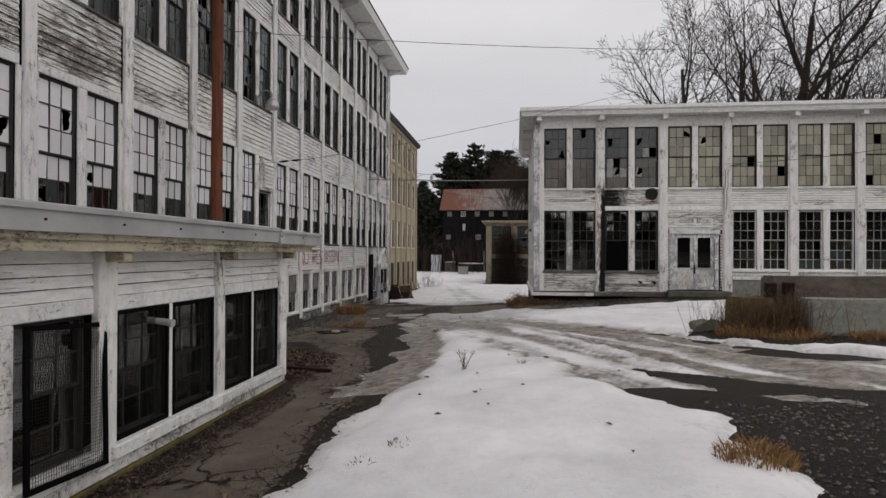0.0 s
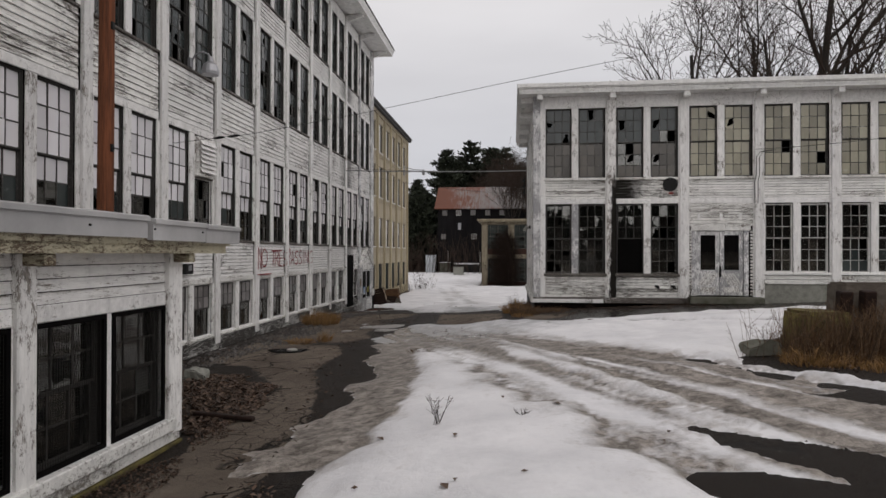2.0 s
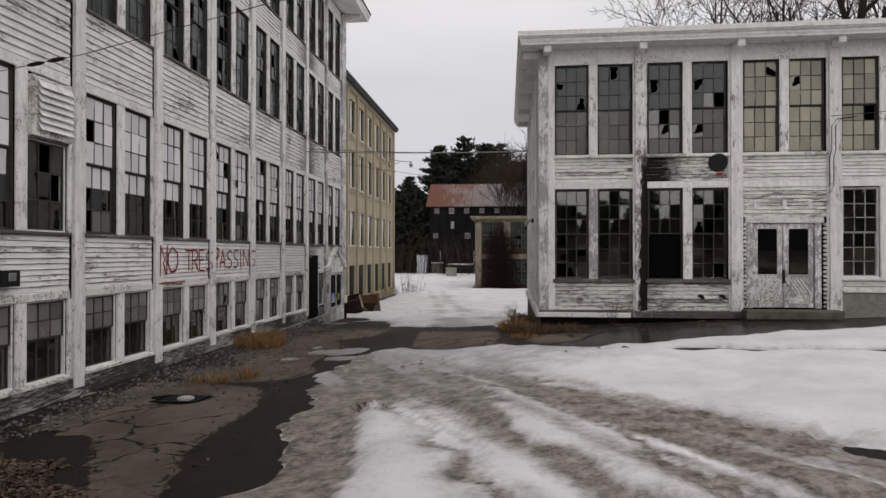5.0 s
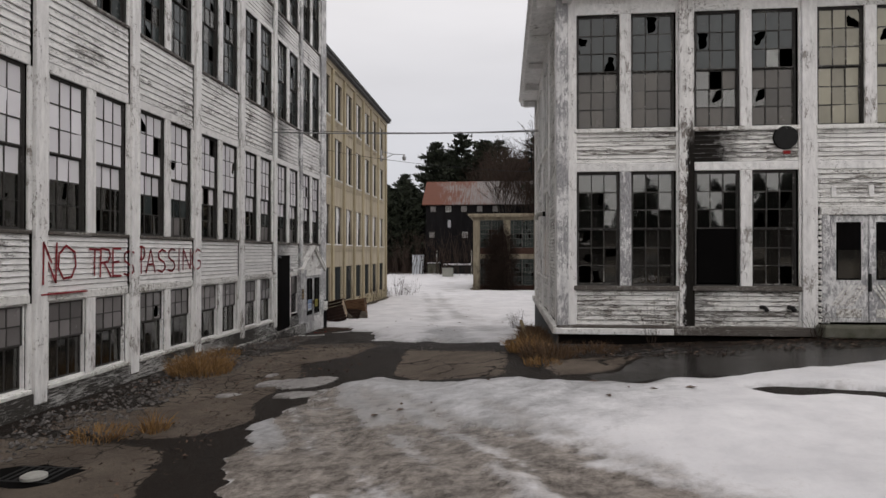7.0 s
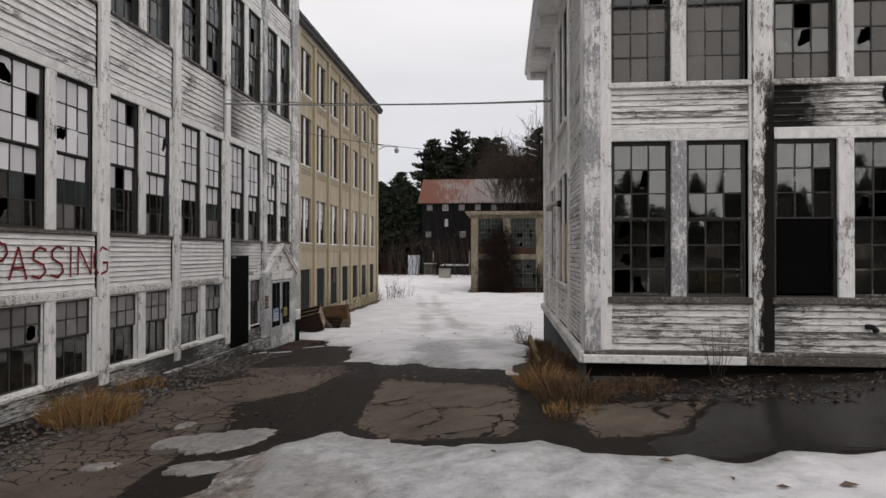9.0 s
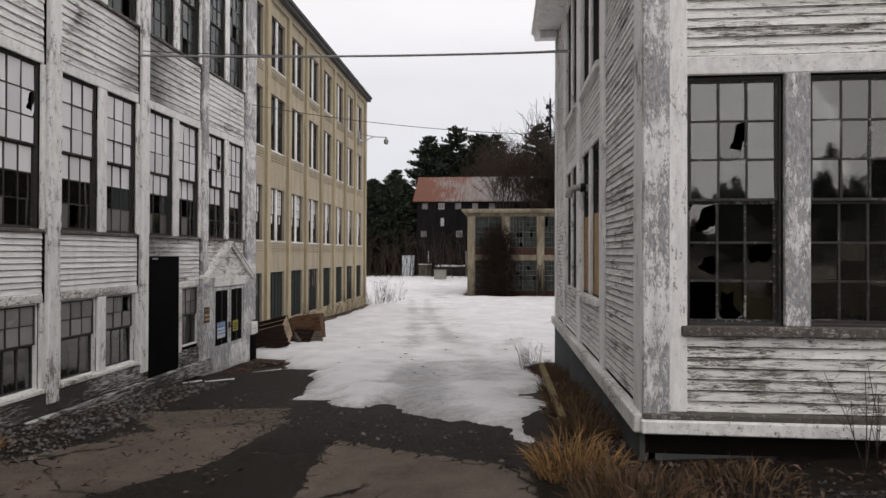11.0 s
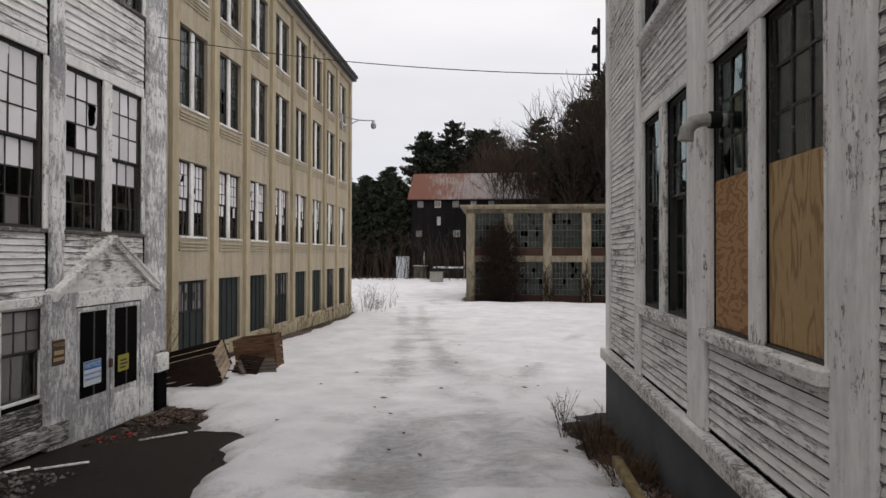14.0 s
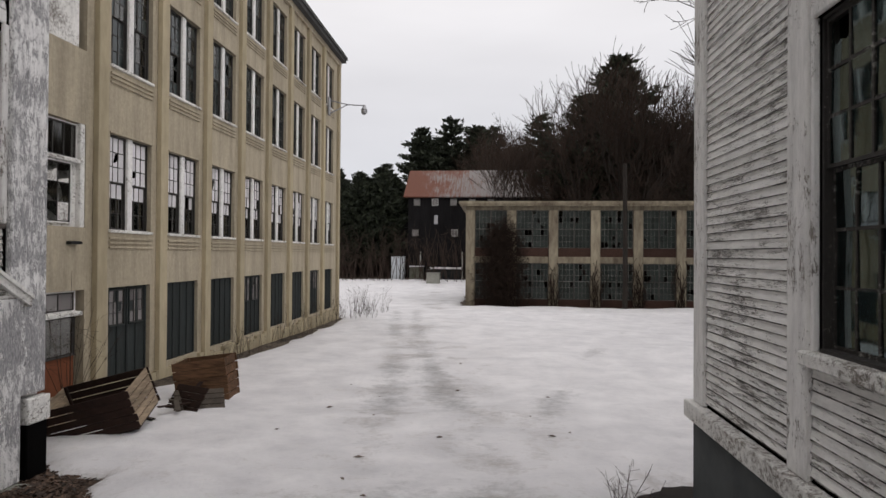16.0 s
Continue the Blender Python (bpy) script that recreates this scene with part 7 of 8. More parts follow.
leaf_litter([(-2.2, -1.0), (-1.2, 0.5), (-1.3, 3.2), (-1.9, 4.8), (-2.6, 4.0), (-2.8, -1)], 500, 80, "leaf_litter", "twigs and leaves melting out of the snow edge")


def gravel(poly, count, seed, lo, hi, name, label):
    """Loose stones, past counting."""
    r = random.Random(seed)
    xs, ys = [p[0] for p in poly], [p[1] for p in poly]
    P = np.array([[r.uniform(min(xs), max(xs)), r.uniform(min(ys), max(ys))] for _ in range(count)])
    inside = sdf(P[:, 0][None], P[:, 1][None], poly)[0] + 0.6 * wave_noise(P[:, 0][None], P[:, 1][None], 1.1, seed)[0]
    Zs = surface(P[:, 0][None], P[:, 1][None])[0]
    vs, fs = [], []
    for (x, y), s, z in zip(P, inside, Zs):
        if s < 0:
            continue
        L = lo + (hi - lo) * r.random() ** 3
        b = len(vs)
        for dx, dy, dz in ((1, 0, 0), (0, 1, 0), (-1, 0, 0), (0, -1, 0), (0, 0, 0.7), (0, 0, -0.6)):
            k = L * r.uniform(0.6, 1.2)
            vs.append((x + dx * k + r.uniform(-0.2, 0.2) * L, y + dy * k + r.uniform(-0.2, 0.2) * L, z + L * 0.25 + dz * k))
        for i in range(4):
            fs += [(b + i, b + (i + 1) % 4, b + 4), (b + (i + 1) % 4, b + i, b + 5)]
    me = bpy.data.meshes.new(name)
    me.from_pydata(vs, [], fs)
    me.materials.append(M_gravel)
    return tagged(new(name, me), label, "gravel", kind="stuff")


gravel([(-7.0, 9), (-6.3, 9), (-5.7, 16), (-5.6, 22), (-6.0, 27), (-7.0, 27)], 5000, 81, 0.012, 0.06, "gravel", "loose grey rubble along the mill foot")
gravel([(2.7, 3.4), (4.4, 3.2), (9, 4.4), (9, -2), (2.8, -2)], 9000, 82, 0.008, 0.035, "gravel", "dark wet gravel beside the melting snow")
gravel([(-6.0, 22), (-3, 22.5), (-1, 21), (0.5, 19.5), (4, 18.4), (4, 19.6), (0, 21.6), (-2, 24), (-5, 26)], 3500, 83, 0.008, 0.04, "gravel", "loose grit washed over the asphalt")
gravel([(-3.3, 16.5), (-1.6, 16.8), (3.4, 8.5), (5.4, 4.5), (3.4, 4.2), (-1.0, 11)], 2600, 84, 0.008, 0.03, "gravel", "grit frozen into the rutted ice")
brush("bramble", "tangled dead brambles over the concrete stub", 800, lambda r: (r.gauss(6.3, 0.75), r.gauss(9.9, 0.4)), 0.85, 31, M_grass_brown, lambda x, y: float(gz(x, y)), 0.006)
for i, (x, y, rad, hgt, cnt, brown) in enumerate(((5.75, 9.75, 0.5, 0.55, 1100, 1), (6.35, 9.7, 0.5, 0.6, 900, 1), (5.5, 9.2, 0.45, 0.30, 600, 0), (6.9, 10.2, 0.5, 0.6, 700, 1))):
    ob = solo("grass_tuft", tuft(470 + i, rad, hgt, cnt, None), M_grass_brown if brown else M_grass, "tall matted dead grass over the concrete stub", "grass", "dead grass tufts")
    ob.matrix_basis = Matrix.Translation((x, y, on_ground(x, y)))


# ---- loose things ----
pole = thing("utility_pole", "reddish weathered wooden utility pole standing behind the annex", "pole")
bm = bmesh.new()
tube(bm, [(-6.0, 7.55, 0.2), (-6.0, 7.55, 4), (-5.98, 7.56, 11)], [0.125, 0.12, 0.10], 16)
part("shaft", bm, M_pole, pole)
for z in (4.4, 6.3, 8.1):
    part("staple", bevelled(-5.90, -5.86, 7.50, 7.56, z, z + 0.12, 0.005), M_dark_metal, pole)


def cable(name, label, a, b, sag, r, material, n=24):
    bm = bmesh.new()
    a, b = Vector(a), Vector(b)
    tube(bm, [a.lerp(b, k / n) - Vector((0, 0, sag * 4 * (k / n) * (1 - k / n))) for k in range(n + 1)], r, 5)
    return solo(name, bm, material, label, "cable")


cable("overhead_cable", "grey cable slung between the mill and the workshop", (-7.05, 25.4, 6.50), (0.88, 25.5, 6.40), 0.05, 0.022, M_wire_light)
cable("overhead_cable", "thin black cable running beside the grey one", (-7.05, 25.5, 6.62), (0.9, 25.6, 6.46), 0.10, 0.008, M_wire)
cable("power_line", "thin black power line crossing the yard from the pole", (-5.95, 7.6, 7.55), (15.0, 16.5, 9.6), 0.35, 0.007, M_wire)
cable("power_line", "black line from the mill corner to the workshop corner", (-7.05, 30.7, 6.85), (0.95, 30.2, 5.82), 0.15, 0.008, M_wire)
bm = bmesh.new()
tube(bm, [(-7.06, 11.3, 5.22), (-5, 10.7, 5.27), (-2.4, 10.0, 5.5), (0.1, 10.2, 6.02), (3.4, 12.6, 7.25), (8, 16, 9.2), (12, 19, 11.2)], 0.005, 5)
solo("service_wire", bm, M_wire, "thin service wire rising from the mill across the yard", "cable")
cable("service_wire", "thin service wire to the workshop upper windows", (8.4, 20.45, 6.35), (16.5, 16.0, 7.0), 0.25, 0.009, M_wire)
for k in (0.25, 0.55):
    a, b = Vector((-7.06, 11.3, 5.22)), Vector((-5, 10.7, 5.27))
    d = (b - a).normalized() * 0.16
    c = a.lerp(b, 0.45 + k * 0.6)
    bm = bmesh.new()
    tube(bm, [c - d, c - d * 0.4, c + d * 0.4, c + d], [0.010, 0.028, 0.028, 0.010], 8)
    solo("wire_splice", bm, M_dark_metal, "dark insulated splice on the service wire", "splice", "wire splices")
for x, zz in ((8.45, 0.0), (8.55, 0.0)):
    bm = bmesh.new()
    tube(bm, [(x + 0.5, 20.46, 6.33), (x + 0.12, 20.50, 6.28), (x, 20.52, 6.1), (x, 20.52, 5.5), (x - 0.05, 20.52, 5.3), (x - 0.05, 20.52, 4.55)], 0.012, 6)
    solo("drop_wire", bm, M_wire, "black drop wire clipped to the workshop post", "cable", "drop wires")

# gooseneck lamp on the mill
lamp = thing("wall_lamp", "grey enamel gooseneck lamp on the mill wall", "lamp")
bm = bmesh.new()
tube(bm, [(-7.10, 12.15, 7.25), (-7.0, 12.15, 7.42), (-6.86, 12.2, 7.50), (-6.74, 12.25, 7.46), (-6.70, 12.27, 7.36)], 0.022, 8)
part("arm", bm, M_metal, lamp)
bm = bmesh.new()
tube(bm, [(-6.70, 12.27, 7.40), (-6.70, 12.27, 7.28), (-6.70, 12.27, 7.20), (-6.70, 12.27, 7.04), (-6.70, 12.27, 6.97)], [0.05, 0.07, 0.16, 0.20, 0.19], 16)
part("shade", bm, M_metal, lamp, "dented grey enamel shade")
part("wall_plate", bevelled(-7.16, -7.08, 12.08, 12.22, 7.12, 7.34), M_metal, lamp)

# street lamp arm on the beige building
sl = thing("arm_lamp", "small lamp on a long steel bracket on the beige mill", "lamp")
for z0 in (10.65, 10.0):
    bm = bmesh.new()
    tube(bm, [(-9.5, 54.3, z0), (-8.6, 54.4, 10.45), (-7.85, 54.5, 10.42)], 0.03, 6)
    part("arm", bm, M_metal, sl)
bm = bmesh.new()
tube(bm, [(-7.78, 54.5, 10.45), (-7.78, 54.5, 10.30), (-7.78, 54.5, 10.22), (-7.78, 54.5, 10.02), (-7.78, 54.5, 9.95)], [0.06, 0.09, 0.16, 0.14, 0.06], 12)
part("lamp_head", bm, M_metal, sl)
part("wall_plate", bevelled(-9.58, -9.5, 54.15, 54.45, 9.9, 10.8), M_metal, sl)


# wooden crates by the mill door
def crate(name, label, w, d, h, material, m, end=None, floor=True):
    """An open slatted crate: side boards, end boards, corner battens, base."""
    c = thing(name, label, "crate", "wooden crates by the mill door")
    rows = 5
    bh = h / rows
    for k in range(rows):
        z = k * bh
        for y in (0, d - 0.025):
            j = rng.uniform(-0.012, 0.012)
            part("board", bevelled(j, w + j, y + j * 0.3, y + j * 0.3 + 0.025, z + 0.010, z + bh - 0.008, 0.005), material, c)
        for x in (0.026, w - 0.051):
            part("end_board", bevelled(x, x + 0.025, 0.027, d - 0.027, z + 0.008, z + bh - 0.008, 0.005), end or material, c)
    for x in (0.053, w - 0.10):
        for y in (0.027, d - 0.075):
            part("batten", bevelled(x, x + 0.046, y, y + 0.046, 0, h, 0.005), material, c)
    if floor:
        for k in range(5):
            part("base_board", bevelled(0.03 + k * (w - 0.06) / 5, 0.02 + (k + 1) * (w - 0.06) / 5, 0.03, d - 0.03, -0.025, 0.0, 0.005), material, c)
    c.matrix_basis = m
    return c


def flat_panel(name, label, w, h, n, material, m):
    c = thing(name, label, "crate", "wooden crates by the mill door")
    for k in range(n):
        part("board", bevelled(0, w, 0, 0.025, k * h / n + 0.008, (k + 1) * h / n - 0.008, 0.005), material, c)
    for x in (0.08, w - 0.16):
        part("batten", bevelled(x, x + 0.08, 0.026, 0.06, 0.02, h - 0.02, 0.005), material, c)
    c.matrix_basis = m
    return c


crate("crate", "dark wet wooden crate with one pale end, tipped in the snow", 1.45, 0.95, 0.66, M_wood_dark, Matrix.Translation((-8.05, 32.45, -0.28)) @ Matrix.Rotation(radians(8), 4, "Z") @ Matrix.Rotation(radians(-14), 4, "Y") @ Matrix.Rotation(radians(14), 4, "X"), M_wood_pale)
flat_panel("slatted_panel", "broken grey slatted panel lying in the snow", 0.9, 0.7, 5, M_wood_grey, Matrix.Translation((-6.95, 34.2, -0.18)) @ Matrix.Rotation(radians(28), 4, "Z") @ Matrix.Rotation(radians(-58), 4, "X"))
flat_panel("slatted_panel", "dark broken crate side propped on the rubble", 0.85, 0.55, 4, M_wood_dark, Matrix.Translation((-7.35, 34.6, -0.14)) @ Matrix.Rotation(radians(-25), 4, "Z") @ Matrix.Rotation(radians(-35), 4, "X"))
crate("crate", "brown slatted crate standing upright beside the wall", 1.08, 0.75, 0.92, M_wood_tan, Matrix.Translation((-7.55, 35.45, -0.34)) @ Matrix.Rotation(radians(6), 4, "Z") @ Matrix.Rotation(radians(-7), 4, "Y"))
for i in range(5):
    bm = bevelled(0, rng.uniform(0.5, 1.0), 0, 0.09, 0, 0.022, 0.005)
    ob = solo("broken_board", bm, M_wood_grey if i % 2 else M_wood_dark, "loose broken crate board on the snow", "board", "loose boards")
    x, y = -7.2 + rng.uniform(-0.3, 0.5), 34.0 + rng.uniform(-0.5, 0.7)
    ob.matrix_basis = Matrix.Translation((x, y, on_ground(x, y) + 0.02 + 0.05 * i)) @ Matrix.Rotation(rng.uniform(0, 3), 4, "Z") @ Matrix.Rotation(radians(rng.uniform(-18, 18)), 4, "Y")


# red painted words on the mill
STROKES = {
    "N": [[(0, 0), (0.02, 1)], [(0.02, 1), (0.62, 0.02)], [(0.62, 0.02), (0.66, 1)]],
    "O": [[(0.3, 1), (0.05, 0.75), (0.02, 0.35), (0.2, 0.02), (0.5, 0.05), (0.66, 0.4), (0.62, 0.8), (0.3, 1)]],
    "T": [[(0, 1), (0.7, 0.97)], [(0.35, 0.98), (0.33, 0)]],
    "R": [[(0.05, 0), (0.08, 1)], [(0.08, 1), (0.5, 0.95), (0.58, 0.75), (0.45, 0.52), (0.08, 0.5)], [(0.25, 0.5), (0.62, 0.0)]],
    "E": [[(0.08, 0), (0.08, 1)], [(0.08, 1), (0.6, 1)], [(0.08, 0.5), (0.5, 0.52)], [(0.08, 0.02), (0.62, 0)]],
    "S": [[(0.6, 0.92), (0.35, 1), (0.1, 0.85), (0.12, 0.6), (0.5, 0.42), (0.58, 0.18), (0.35, 0), (0.05, 0.08)]],
    "P": [[(0.1, 0), (0.1, 1)], [(0.1, 1), (0.5, 0.95), (0.58, 0.72), (0.42, 0.52), (0.1, 0.5)]],
    "A": [[(0, 0), (0.32, 1)], [(0.32, 1), (0.62, 0)], [(0.1, 0.35), (0.52, 0.36)]],
    "I": [[(0.15, 0), (0.17, 1)]],
    "G": [[(0.6, 0.9), (0.35, 1), (0.08, 0.7), (0.08, 0.3), (0.3, 0), (0.6, 0.1), (0.62, 0.42), (0.38, 0.42)]],
}
words = thing("painted_warning", "red spray-painted words NO TRESPASSING on the white boards", "graffiti")
LETTERS = [("N", 15.98, 0.36, 2.36, 0.64), ("O", 16.36, 0.42, 2.42, 0.54), ("T", 17.12, 0.26, 2.45, 0.46), ("R", 17.38, 0.34, 2.42, 0.50), ("E", 17.72, 0.30, 2.42, 0.50), ("S", 18.06, 0.28, 2.42, 0.46), ("P", 18.50, 0.30, 2.45, 0.52), ("A", 18.80, 0.34, 2.45, 0.46), ("S", 19.20, 0.34, 2.45, 0.46), ("S", 19.58, 0.34, 2.45, 0.48), ("I", 20.0, 0.2, 2.45, 0.48), ("N", 20.22, 0.34, 2.47, 0.46), ("G", 20.58, 0.34, 2.47, 0.46)]
for ch, y, w, z, h in LETTERS:
    bm = bmesh.new()
    for st in STROKES[ch]:
        pts = []
        for (x0, z0), (x1, z1) in zip(st, st[1:]):
            for q in range(4):
                pts.append((x0 + (x1 - x0) * q / 4, z0 + (z1 - z0) * q / 4))
        pts.append(st[-1])
        hw = 0.019
        for (x0, z0), (x1, z1) in zip(pts, pts[1:]):
            a, b = Vector((y + x0 * w / 0.66, z + z0 * h)), Vector((y + x1 * w / 0.66, z + z1 * h))
            d = (b - a).normalized() * hw
            nrm = Vector((-d.y, d.x))
            proud = -7.18 + (0.094 if any(abs((a.x - (U0 + BAY * k - 0.22))) < 0.15 for k in range(-2, 3)) else 0.040)
            q = [bm.verts.new((proud, *(c))) for c in (a - d * 0.4 - nrm, b + d * 0.4 - nrm, b + d * 0.4 + nrm, a - d * 0.4 + nrm)]
            bm.faces.new(q)
    part("letter", bm, M_red, words)
bm = bmesh.new()
bx(bm, -7.15, -7.085, 15.95, 17.0, 2.19, 2.215)
part("underline", bm, M_red, words)


# signs at the mill door
def text_part(body, size, material, parent, m):
    cu = bpy.data.curves.new("lettering", "FONT")
    cu.body, cu.size, cu.align_x, cu.align_y, cu.extrude = body, size, "CENTER", "CENTER", 0.0015
    tmp = bpy.data.objects.new("lettering", cu)
    scene.collection.objects.link(tmp)
    me = bpy.data.meshes.new_from_object(tmp.evaluated_get(bpy.context.evaluated_depsgraph_get()))
    bpy.data.objects.remove(tmp)
    me.materials.append(material)
    return place("lettering", me, parent, m)


FACE = Matrix.Rotation(radians(90), 4, "Z") @ Matrix.Rotation(radians(90), 4, "X")


def sign(name, label, x, y, z, w, h, back, bars, texts):
    s = thing(name, label, "sign", at=(x, y, z))
    part("plate", bevelled(0, 0.008, -w / 2, w / 2, -h / 2, h / 2, 0.002), back, s)
    for y0, y1, z0, z1, mt in bars:
        part("print", bevelled(0.0085, 0.0105, y0, y1, z0, z1, 0.0004), mt, s)
    for body, size, zz, mt in texts:
        text_part(body, size, mt, s, Matrix.Translation((0.0115, 0, zz)) @ FACE)
    return s


sign("posted_sign", "brown posted warning sign nailed beside the door", -7.042, 28.11, 1.41, 0.26, 0.36, M_sign_brown, [(-0.10, 0.10, -0.03, 0.03, M_sign_tan), (-0.11, 0.11, -0.12, -0.07, M_sign_tan)], [("POSTED", 0.065, 0.11, M_sign_tan)])
sign("notice_sign", "blue and white notice taped to the door glass", -7.052, 28.88, 0.98, 0.42, 0.38, M_sign_white, [(-0.205, 0.205, 0.06, 0.185, M_sign_blue)], [("NOTICE", 0.10, 0.122, M_sign_white), ("ENTRANCE FOR", 0.055, -0.01, M_sign_blue), ("EMPLOYEES ONLY", 0.048, -0.09, M_sign_blue)])
sign("yellow_notice", "small yellow notice taped to the door glass", -7.052, 29.68, 1.00, 0.30, 0.27, M_sign_yellow, [(-0.09, 0.09, 0.03, 0.06, M_sign_brown), (-0.11, 0.11, -0.03, 0.0, M_sign_brown), (-0.1, 0.06, -0.09, -0.06, M_sign_brown)], [])
ob = thing("meter_box", "small black service box on the mill clapboards", "box", at=(-7.12, 11.95, 2.45))
part("case", bevelled(0, 0.12, -0.16, 0.16, -0.10, 0.14, 0.01), M_dark_metal, ob)
part("dial", bevelled(0.12, 0.135, -0.07, 0.07, -0.02, 0.10, 0.006), M_metal, ob)


# concrete blocks and boulders at the ramp
def rough_block(w, d, h, seed, amp=0.03, cuts=6):
    bm = bmesh.new()
    bmesh.ops.create_cube(bm, size=1)
    bmesh.ops.scale(bm, vec=(w, d, h), verts=bm.verts[:])
    bmesh.ops.bevel(bm, geom=bm.edges[:], offset=min(w, d, h) * 0.07, segments=2, affect="EDGES")
    bmesh.ops.subdivide_edges(bm, edges=[e for e in bm.edges if e.calc_length() > 0.3], cuts=cuts, use_grid_fill=True)
    for v in bm.verts:
        v.co += noise.noise_vector(v.co * 2.3 + Vector((seed, 0, 0))) * amp + noise.noise_vector(v.co * 7 + Vector((0, seed, 0))) * amp * 0.4
    return bm


for (x, y, w, d, h, rot, mt, label) in ((8.05, 9.6, 2.9, 0.75, 1.05, -2, M_conc, "large pale concrete block beside the track"), (8.7, 11.3, 4.6, 0.6, 1.30, 3, M_conc_wall, "weathered concrete retaining wall"), (5.88, 10.75, 0.85, 0.8, 0.85, 12, M_moss, "mossy broken concrete stub")):
    ob = solo("concrete_block", rough_block(w, d, h, x), mt, label, "concrete block", "concrete blocks", smooth=False)
    ob.matrix_basis = Matrix.Translation((x, y, {9.6: 1.86, 11.3: 2.30}.get(y, 1.80) - h / 2)) @ Matrix.Rotation(radians(rot), 4, "Z")
for x in (6.32, 6.72):
    bm = bevelled(-0.11, 0.11, -0.11, 0.11, -0.2, 1.05, 0.02)
    ob = solo("timber_post", bm, M_wood_dark, "short dark rotten timber post", "post", "rotten posts")
    ob.matrix_basis = Matrix.Translation((x, 10.75, float(gz(x, 10.75)))) @ Matrix.Rotation(radians(6), 4, "X")
ob = solo("rock", rough_block(0.55, 0.4, 0.3, 3.3, 0.13, 5), M_conc_moss, "dark rock lying in the snow edge", "rock")
ob.matrix_basis = Matrix.Translation((4.7, 10.2, on_ground(4.7, 10.2) + 0.08))
ob = solo("rock", rough_block(0.42, 0.34, 0.26, 5.3, 0.13, 5), M_conc, "pale rock among the leaves", "rock")
ob.matrix_basis = Matrix.Translation((-5.55, 9.5, on_ground(-5.55, 9.5) + 0.16))
ob = solo("fallen_beam", bevelled(-0.5, 0.5, -0.05, 0.05, -0.03, 0.03, 0.015), M_wood_dark, "dark rotten beam lying on the leaves", "beam")
ob.matrix_basis = Matrix.Translation((-3.75, 6.9, on_ground(-3.75, 6.9) + 0.06)) @ Matrix.Rotation(radians(-12), 4, "Z")
for (x0, y0, x1, y1) in ((0.42, 22.2, 0.40, 26.0), (0.45, 23.9, 0.95, 24.0)):
    L = math.hypot(x1 - x0, y1 - y0)
    ob = solo("edging_timber", bevelled(0, L, -0.045, 0.045, -0.05, 0.05, 0.012), M_wood_yellow, "yellowish edging timber beside the workshop", "timber", "edging timbers")
    ob.matrix_basis = Matrix.Translation((x0, y0, float(gz(x0, y0)) + 0.05)) @ Matrix.Rotation(math.atan2(y1 - y0, x1 - x0), 4, "Z")

# drain in the asphalt with a white cup beside it
dz = on_ground(-5.2, 13.4)
drain = thing("storm_drain", "sunken storm drain with a rusty grate in the asphalt", "drain", at=(-5.2, 13.5, dz))
bm = bmesh.new()
for k in range(7):
    bx(bm, -0.30 + k * 0.09, -0.26 + k * 0.09, -0.20, 0.20, 0.0, 0.018)
bx(bm, -0.34, 0.34, -0.24, -0.20, 0.0, 0.020)
bx(bm, -0.34, 0.34, 0.20, 0.24, 0.0, 0.020)
part("grate", bm, M_dark_metal, drain)
# ragged disc on the surface; its black stands for the shade down the hole
bm = bmesh.new()
pr = random.Random(5)
rim = [(0.62 * math.cos(k * math.tau / 24) * pr.uniform(0.7, 1.1), 0.36 * math.sin(k * math.tau / 24) * pr.uniform(0.7, 1.1)) for k in range(24)]
up = [bm.verts.new((x, y, 0.012)) for x, y in rim]
lo = [bm.verts.new((x, y, -0.1)) for x, y in rim]
for k in range(24):
    bm.faces.new((lo[k], lo[(k + 1) % 24], up[(k + 1) % 24], up[k]))
bm.faces.new(up)
part("pit", bm, M_black, drain, "ragged black disc for the dark hole round the grate")
bm = bmesh.new()
tube(bm, [(0, 0, 0), (0, 0, 0.03), (0, 0, 0.045)], [0.13, 0.13, 0.10], 20)
ob = solo("plastic_disc", bm, M_pipe_white, "round white plastic lid beside the drain", "lid")
ob.matrix_basis = Matrix.Translation((-5.1, 13.35, dz + 0.035))

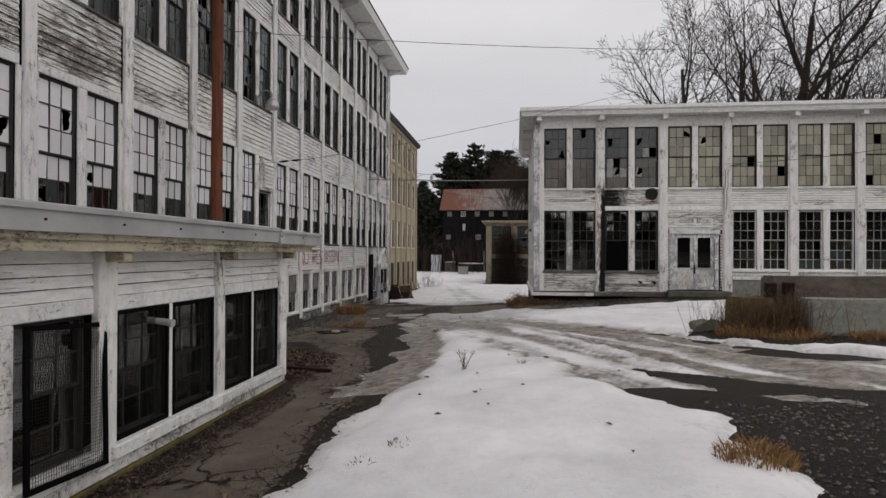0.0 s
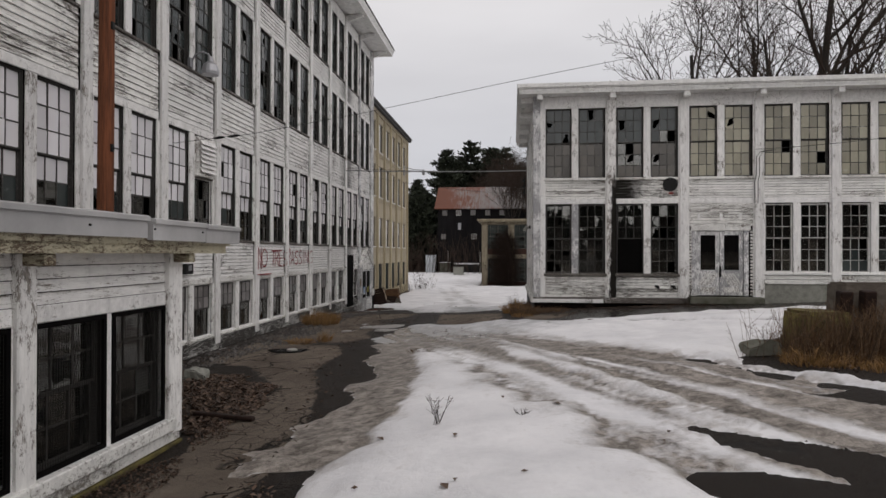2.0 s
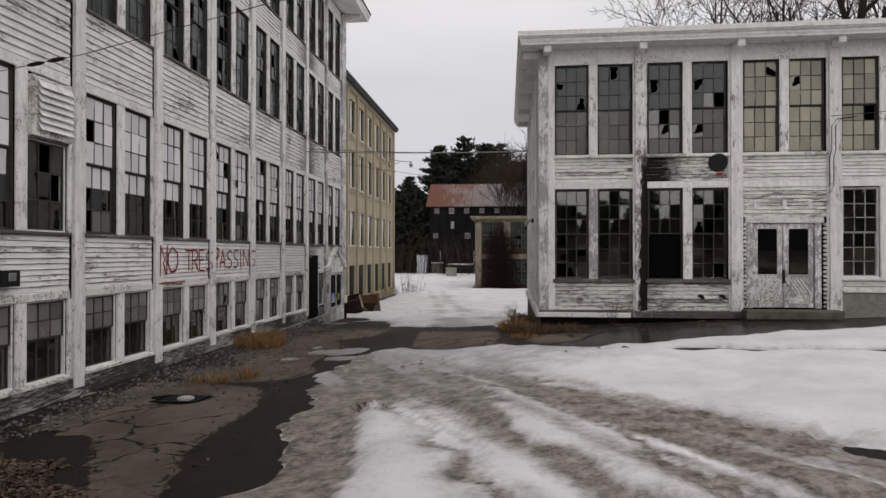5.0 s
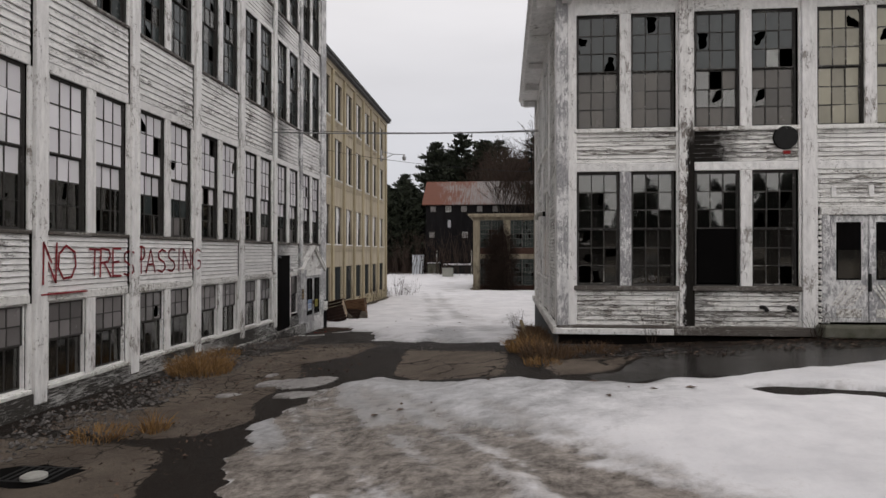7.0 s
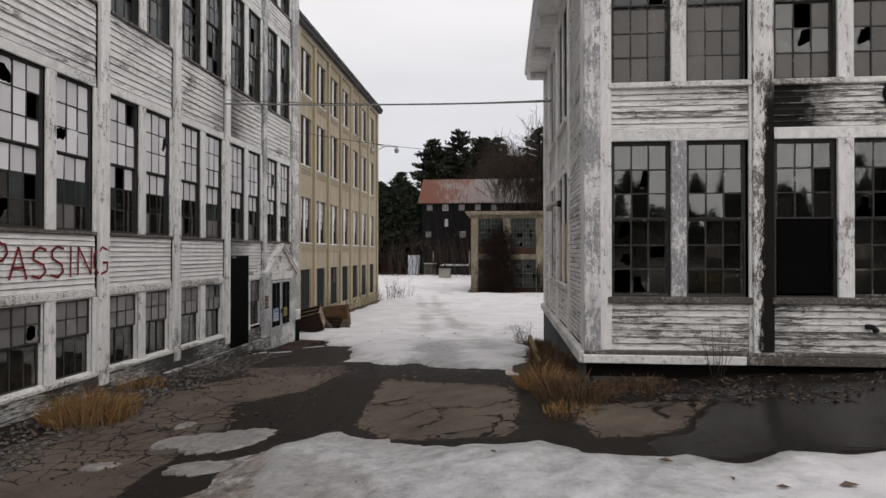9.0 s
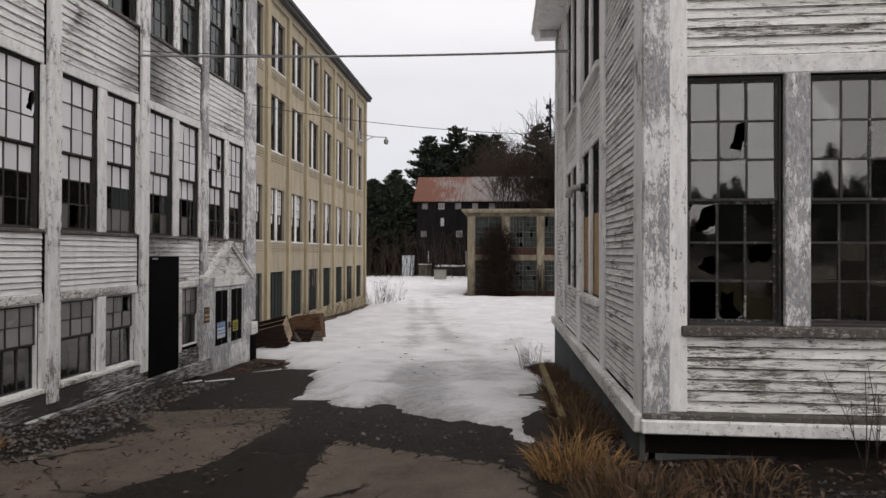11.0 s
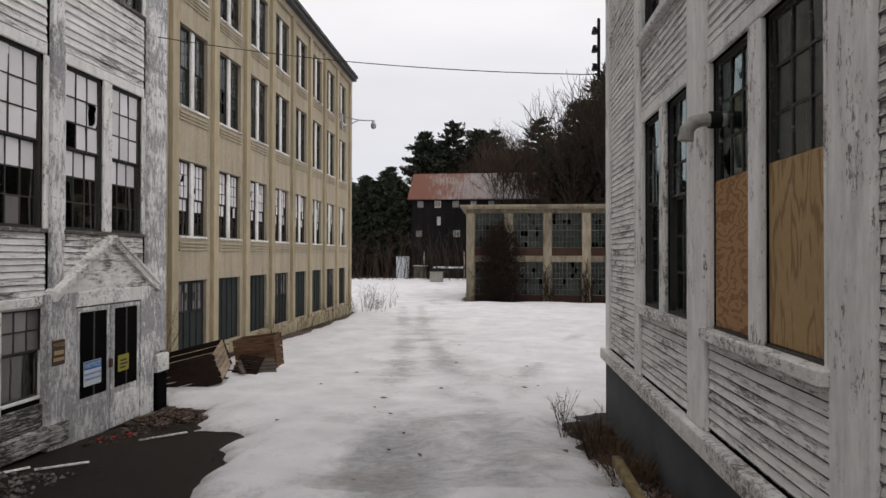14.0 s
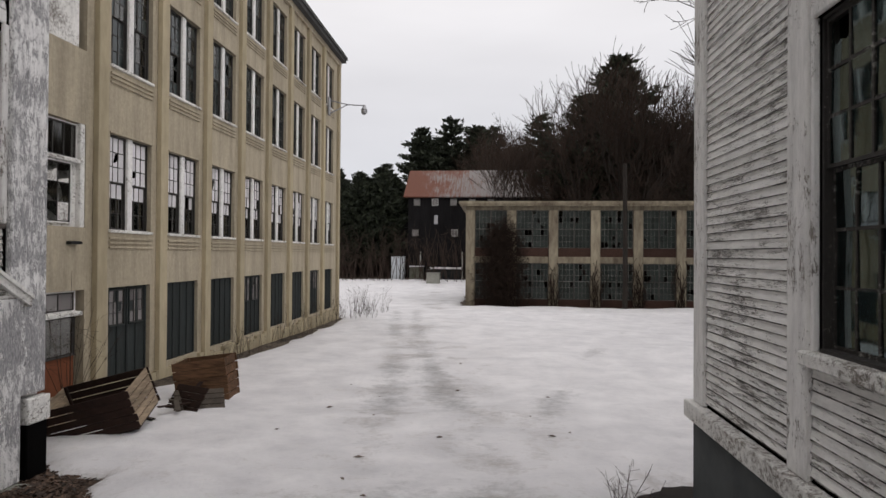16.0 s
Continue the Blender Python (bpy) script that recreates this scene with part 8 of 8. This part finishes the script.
# broken ice slabs on the asphalt
for i, (x, y, size, turn) in enumerate(((-4.2, 18.2, 0.50, 0.7), (-3.62, 18.2, 0.72, 1.0), (-3.5, 17.2, 0.42, 0.3), (-4.75, 17.3, 0.22, 0.5), (-4.6, 18.9, 0.18, 1.2))):
    r = random.Random(900 + i)
    n = 34
    bm = bmesh.new()
    wob = [r.uniform(0.72, 1.12) for _ in range(n)]
    ring = []
    for a in range(n):
        q = (wob[a] + 0.6 * wob[(a // 3) * 3]) / 1.6
        ring.append((math.cos(a * math.tau / n) * size * q, math.sin(a * math.tau / n) * size * 0.55 * q))
    lo = [bm.verts.new((px, py, -0.03)) for px, py in ring]
    mid = [bm.verts.new((px * 0.98, py * 0.98, 0.012)) for px, py in ring]
    up = [bm.verts.new((px * 0.80, py * 0.80, 0.028 + r.uniform(-0.004, 0.006))) for px, py in ring]
    for a, b in ((lo, mid), (mid, up)):
        for k in range(n):
            bm.faces.new((a[k], a[(k + 1) % n], b[(k + 1) % n], b[k]))
    top = bm.verts.new((0, 0, 0.035))
    for k in range(n):
        bm.faces.new((up[k], up[(k + 1) % n], top))
    ob = solo("ice_slab", bm, M_ice, "thin grey melting ice slab on the asphalt", "ice", "melting ice slabs")
    ob.matrix_basis = Matrix.Translation((x, y, on_ground(x, y))) @ Matrix.Rotation(turn, 4, "Z")

# things in front of the far house
boxes = (("white_cabinet", "white metal cabinet standing in the snow", -13.6, 104.0, 1.7, 1.0, 2.9, M_sign_white), ("concrete_crate", "pale square concrete crate in the snow", -8.14, 95.5, 1.5, 1.3, 1.25, M_conc), ("timber_bin", "mossy timber bin capped with snow", -11.1, 103.5, 1.7, 1.6, 1.7, M_conc_moss))
for name, label, x, y, w, d, h, mt in boxes:
    b = thing(name, label, "box", at=(x, y, float(gz(x, y))))
    part("body", bevelled(-w / 2, w / 2, -d / 2, d / 2, -0.5, h, 0.03), mt, b)
    part("lid", bevelled(-w / 2 - 0.05, w / 2 + 0.05, -d / 2 - 0.05, d / 2 + 0.05, h, h + 0.08, 0.02), M_snow if name == "timber_bin" else mt, b)
car = thing("scrap_pile", "low snow-capped scrap pile before the house", "scrap", at=(-7.5, 104.5, float(gz(-7.5, 104.5))))
part("body", rough_block(4.6, 1.8, 1.6, 8, 0.15, 4), M_dark_metal, car, "", Matrix.Translation((0, 0, 0.6)))
part("snow_cap", rough_block(4.2, 1.6, 0.22, 9, 0.05, 4), M_snow, car, "", Matrix.Translation((0, 0, 1.48)))
for x in (-10.6, -5.2):
    bm = bmesh.new()
    tube(bm, [(x, 103.2, -0.8), (x, 103.2, 3.2)], 0.09, 8)
    solo("white_stake", bm, M_pipe_white, "pale marker stake in the snow", "stake", "marker stakes")
bm = bmesh.new()
tube(bm, [(7.6, 65.6, -1.2), (7.6, 65.6, 3), (7.55, 65.6, 9.0)], [0.17, 0.16, 0.13], 12)
solo("grey_pole", bm, M_bark, "dark weathered pole before the shed", "pole")

# litter on the snow
for i in range(46):
    r = random.Random(1200 + i)
    x, y = (r.uniform(-1.3, 2.0), r.uniform(-1, 9)) if i < 16 else ((r.uniform(-5.0, 0.3), r.uniform(27, 42)) if i < 36 else (r.uniform(-2, 4), r.uniform(15, 17)))
    bm = bmesh.new()
    L = r.uniform(0.03, 0.09)
    v = [bm.verts.new(p) for p in ((-L, 0, 0.0), (0, L * 0.5, 0.02), (L, 0, 0.005), (0, -L * 0.45, 0.015), (0, 0, -0.004))]
    bm.faces.new(v[:4])
    for k in range(4):
        bm.faces.new((v[(k + 1) % 4], v[k], v[4]))
    ob = solo("fallen_leaf", bm, M_leaf, "single dead leaf lying on the snow", "leaf", "leaves on the snow")
    ob.matrix_basis = Matrix.Translation((x, y, on_ground(x, y) + 0.012)) @ Matrix.Rotation(r.uniform(0, 6), 4, "Z")
leaf_litter([(-7.1, 29.6), (-6.3, 29.8), (-5.6, 30.2), (-5.8, 31.0), (-6.6, 31.4), (-7.3, 31.2)], 2600, 85, "leaf_litter", "black sodden leaves heaped by the corner post", 0.8)
for i, (x, y) in enumerate(((-6.62, 28.75), (-6.48, 28.95), (-6.75, 28.6))):
    ob = solo("wrapper", rough_block(0.10, 0.06, 0.03, 40 + i, 0.02, 2), M_sign_red, "crumpled red wrapper on the wet asphalt", "litter", "red wrappers")
    ob.matrix_basis = Matrix.Translation((x, y, on_ground(x, y) + 0.02)) @ Matrix.Rotation(i * 1.3, 4, "Z")
for x, y, L, a in ((-6.3, 27.2, 0.6, 0.6), (-6.75, 26.9, 0.4, 0.9), (-5.9, 28.9, 0.7, 0.75)):
    ob = solo("lath", bevelled(-L / 2, L / 2, -0.02, 0.02, -0.012, 0.012, 0.004), M_trim_worn, "thin white lath fallen on the asphalt", "lath", "fallen laths")
    ob.matrix_basis = Matrix.Translation((x, y, on_ground(x, y) + 0.025)) @ Matrix.Rotation(a, 4, "Z")
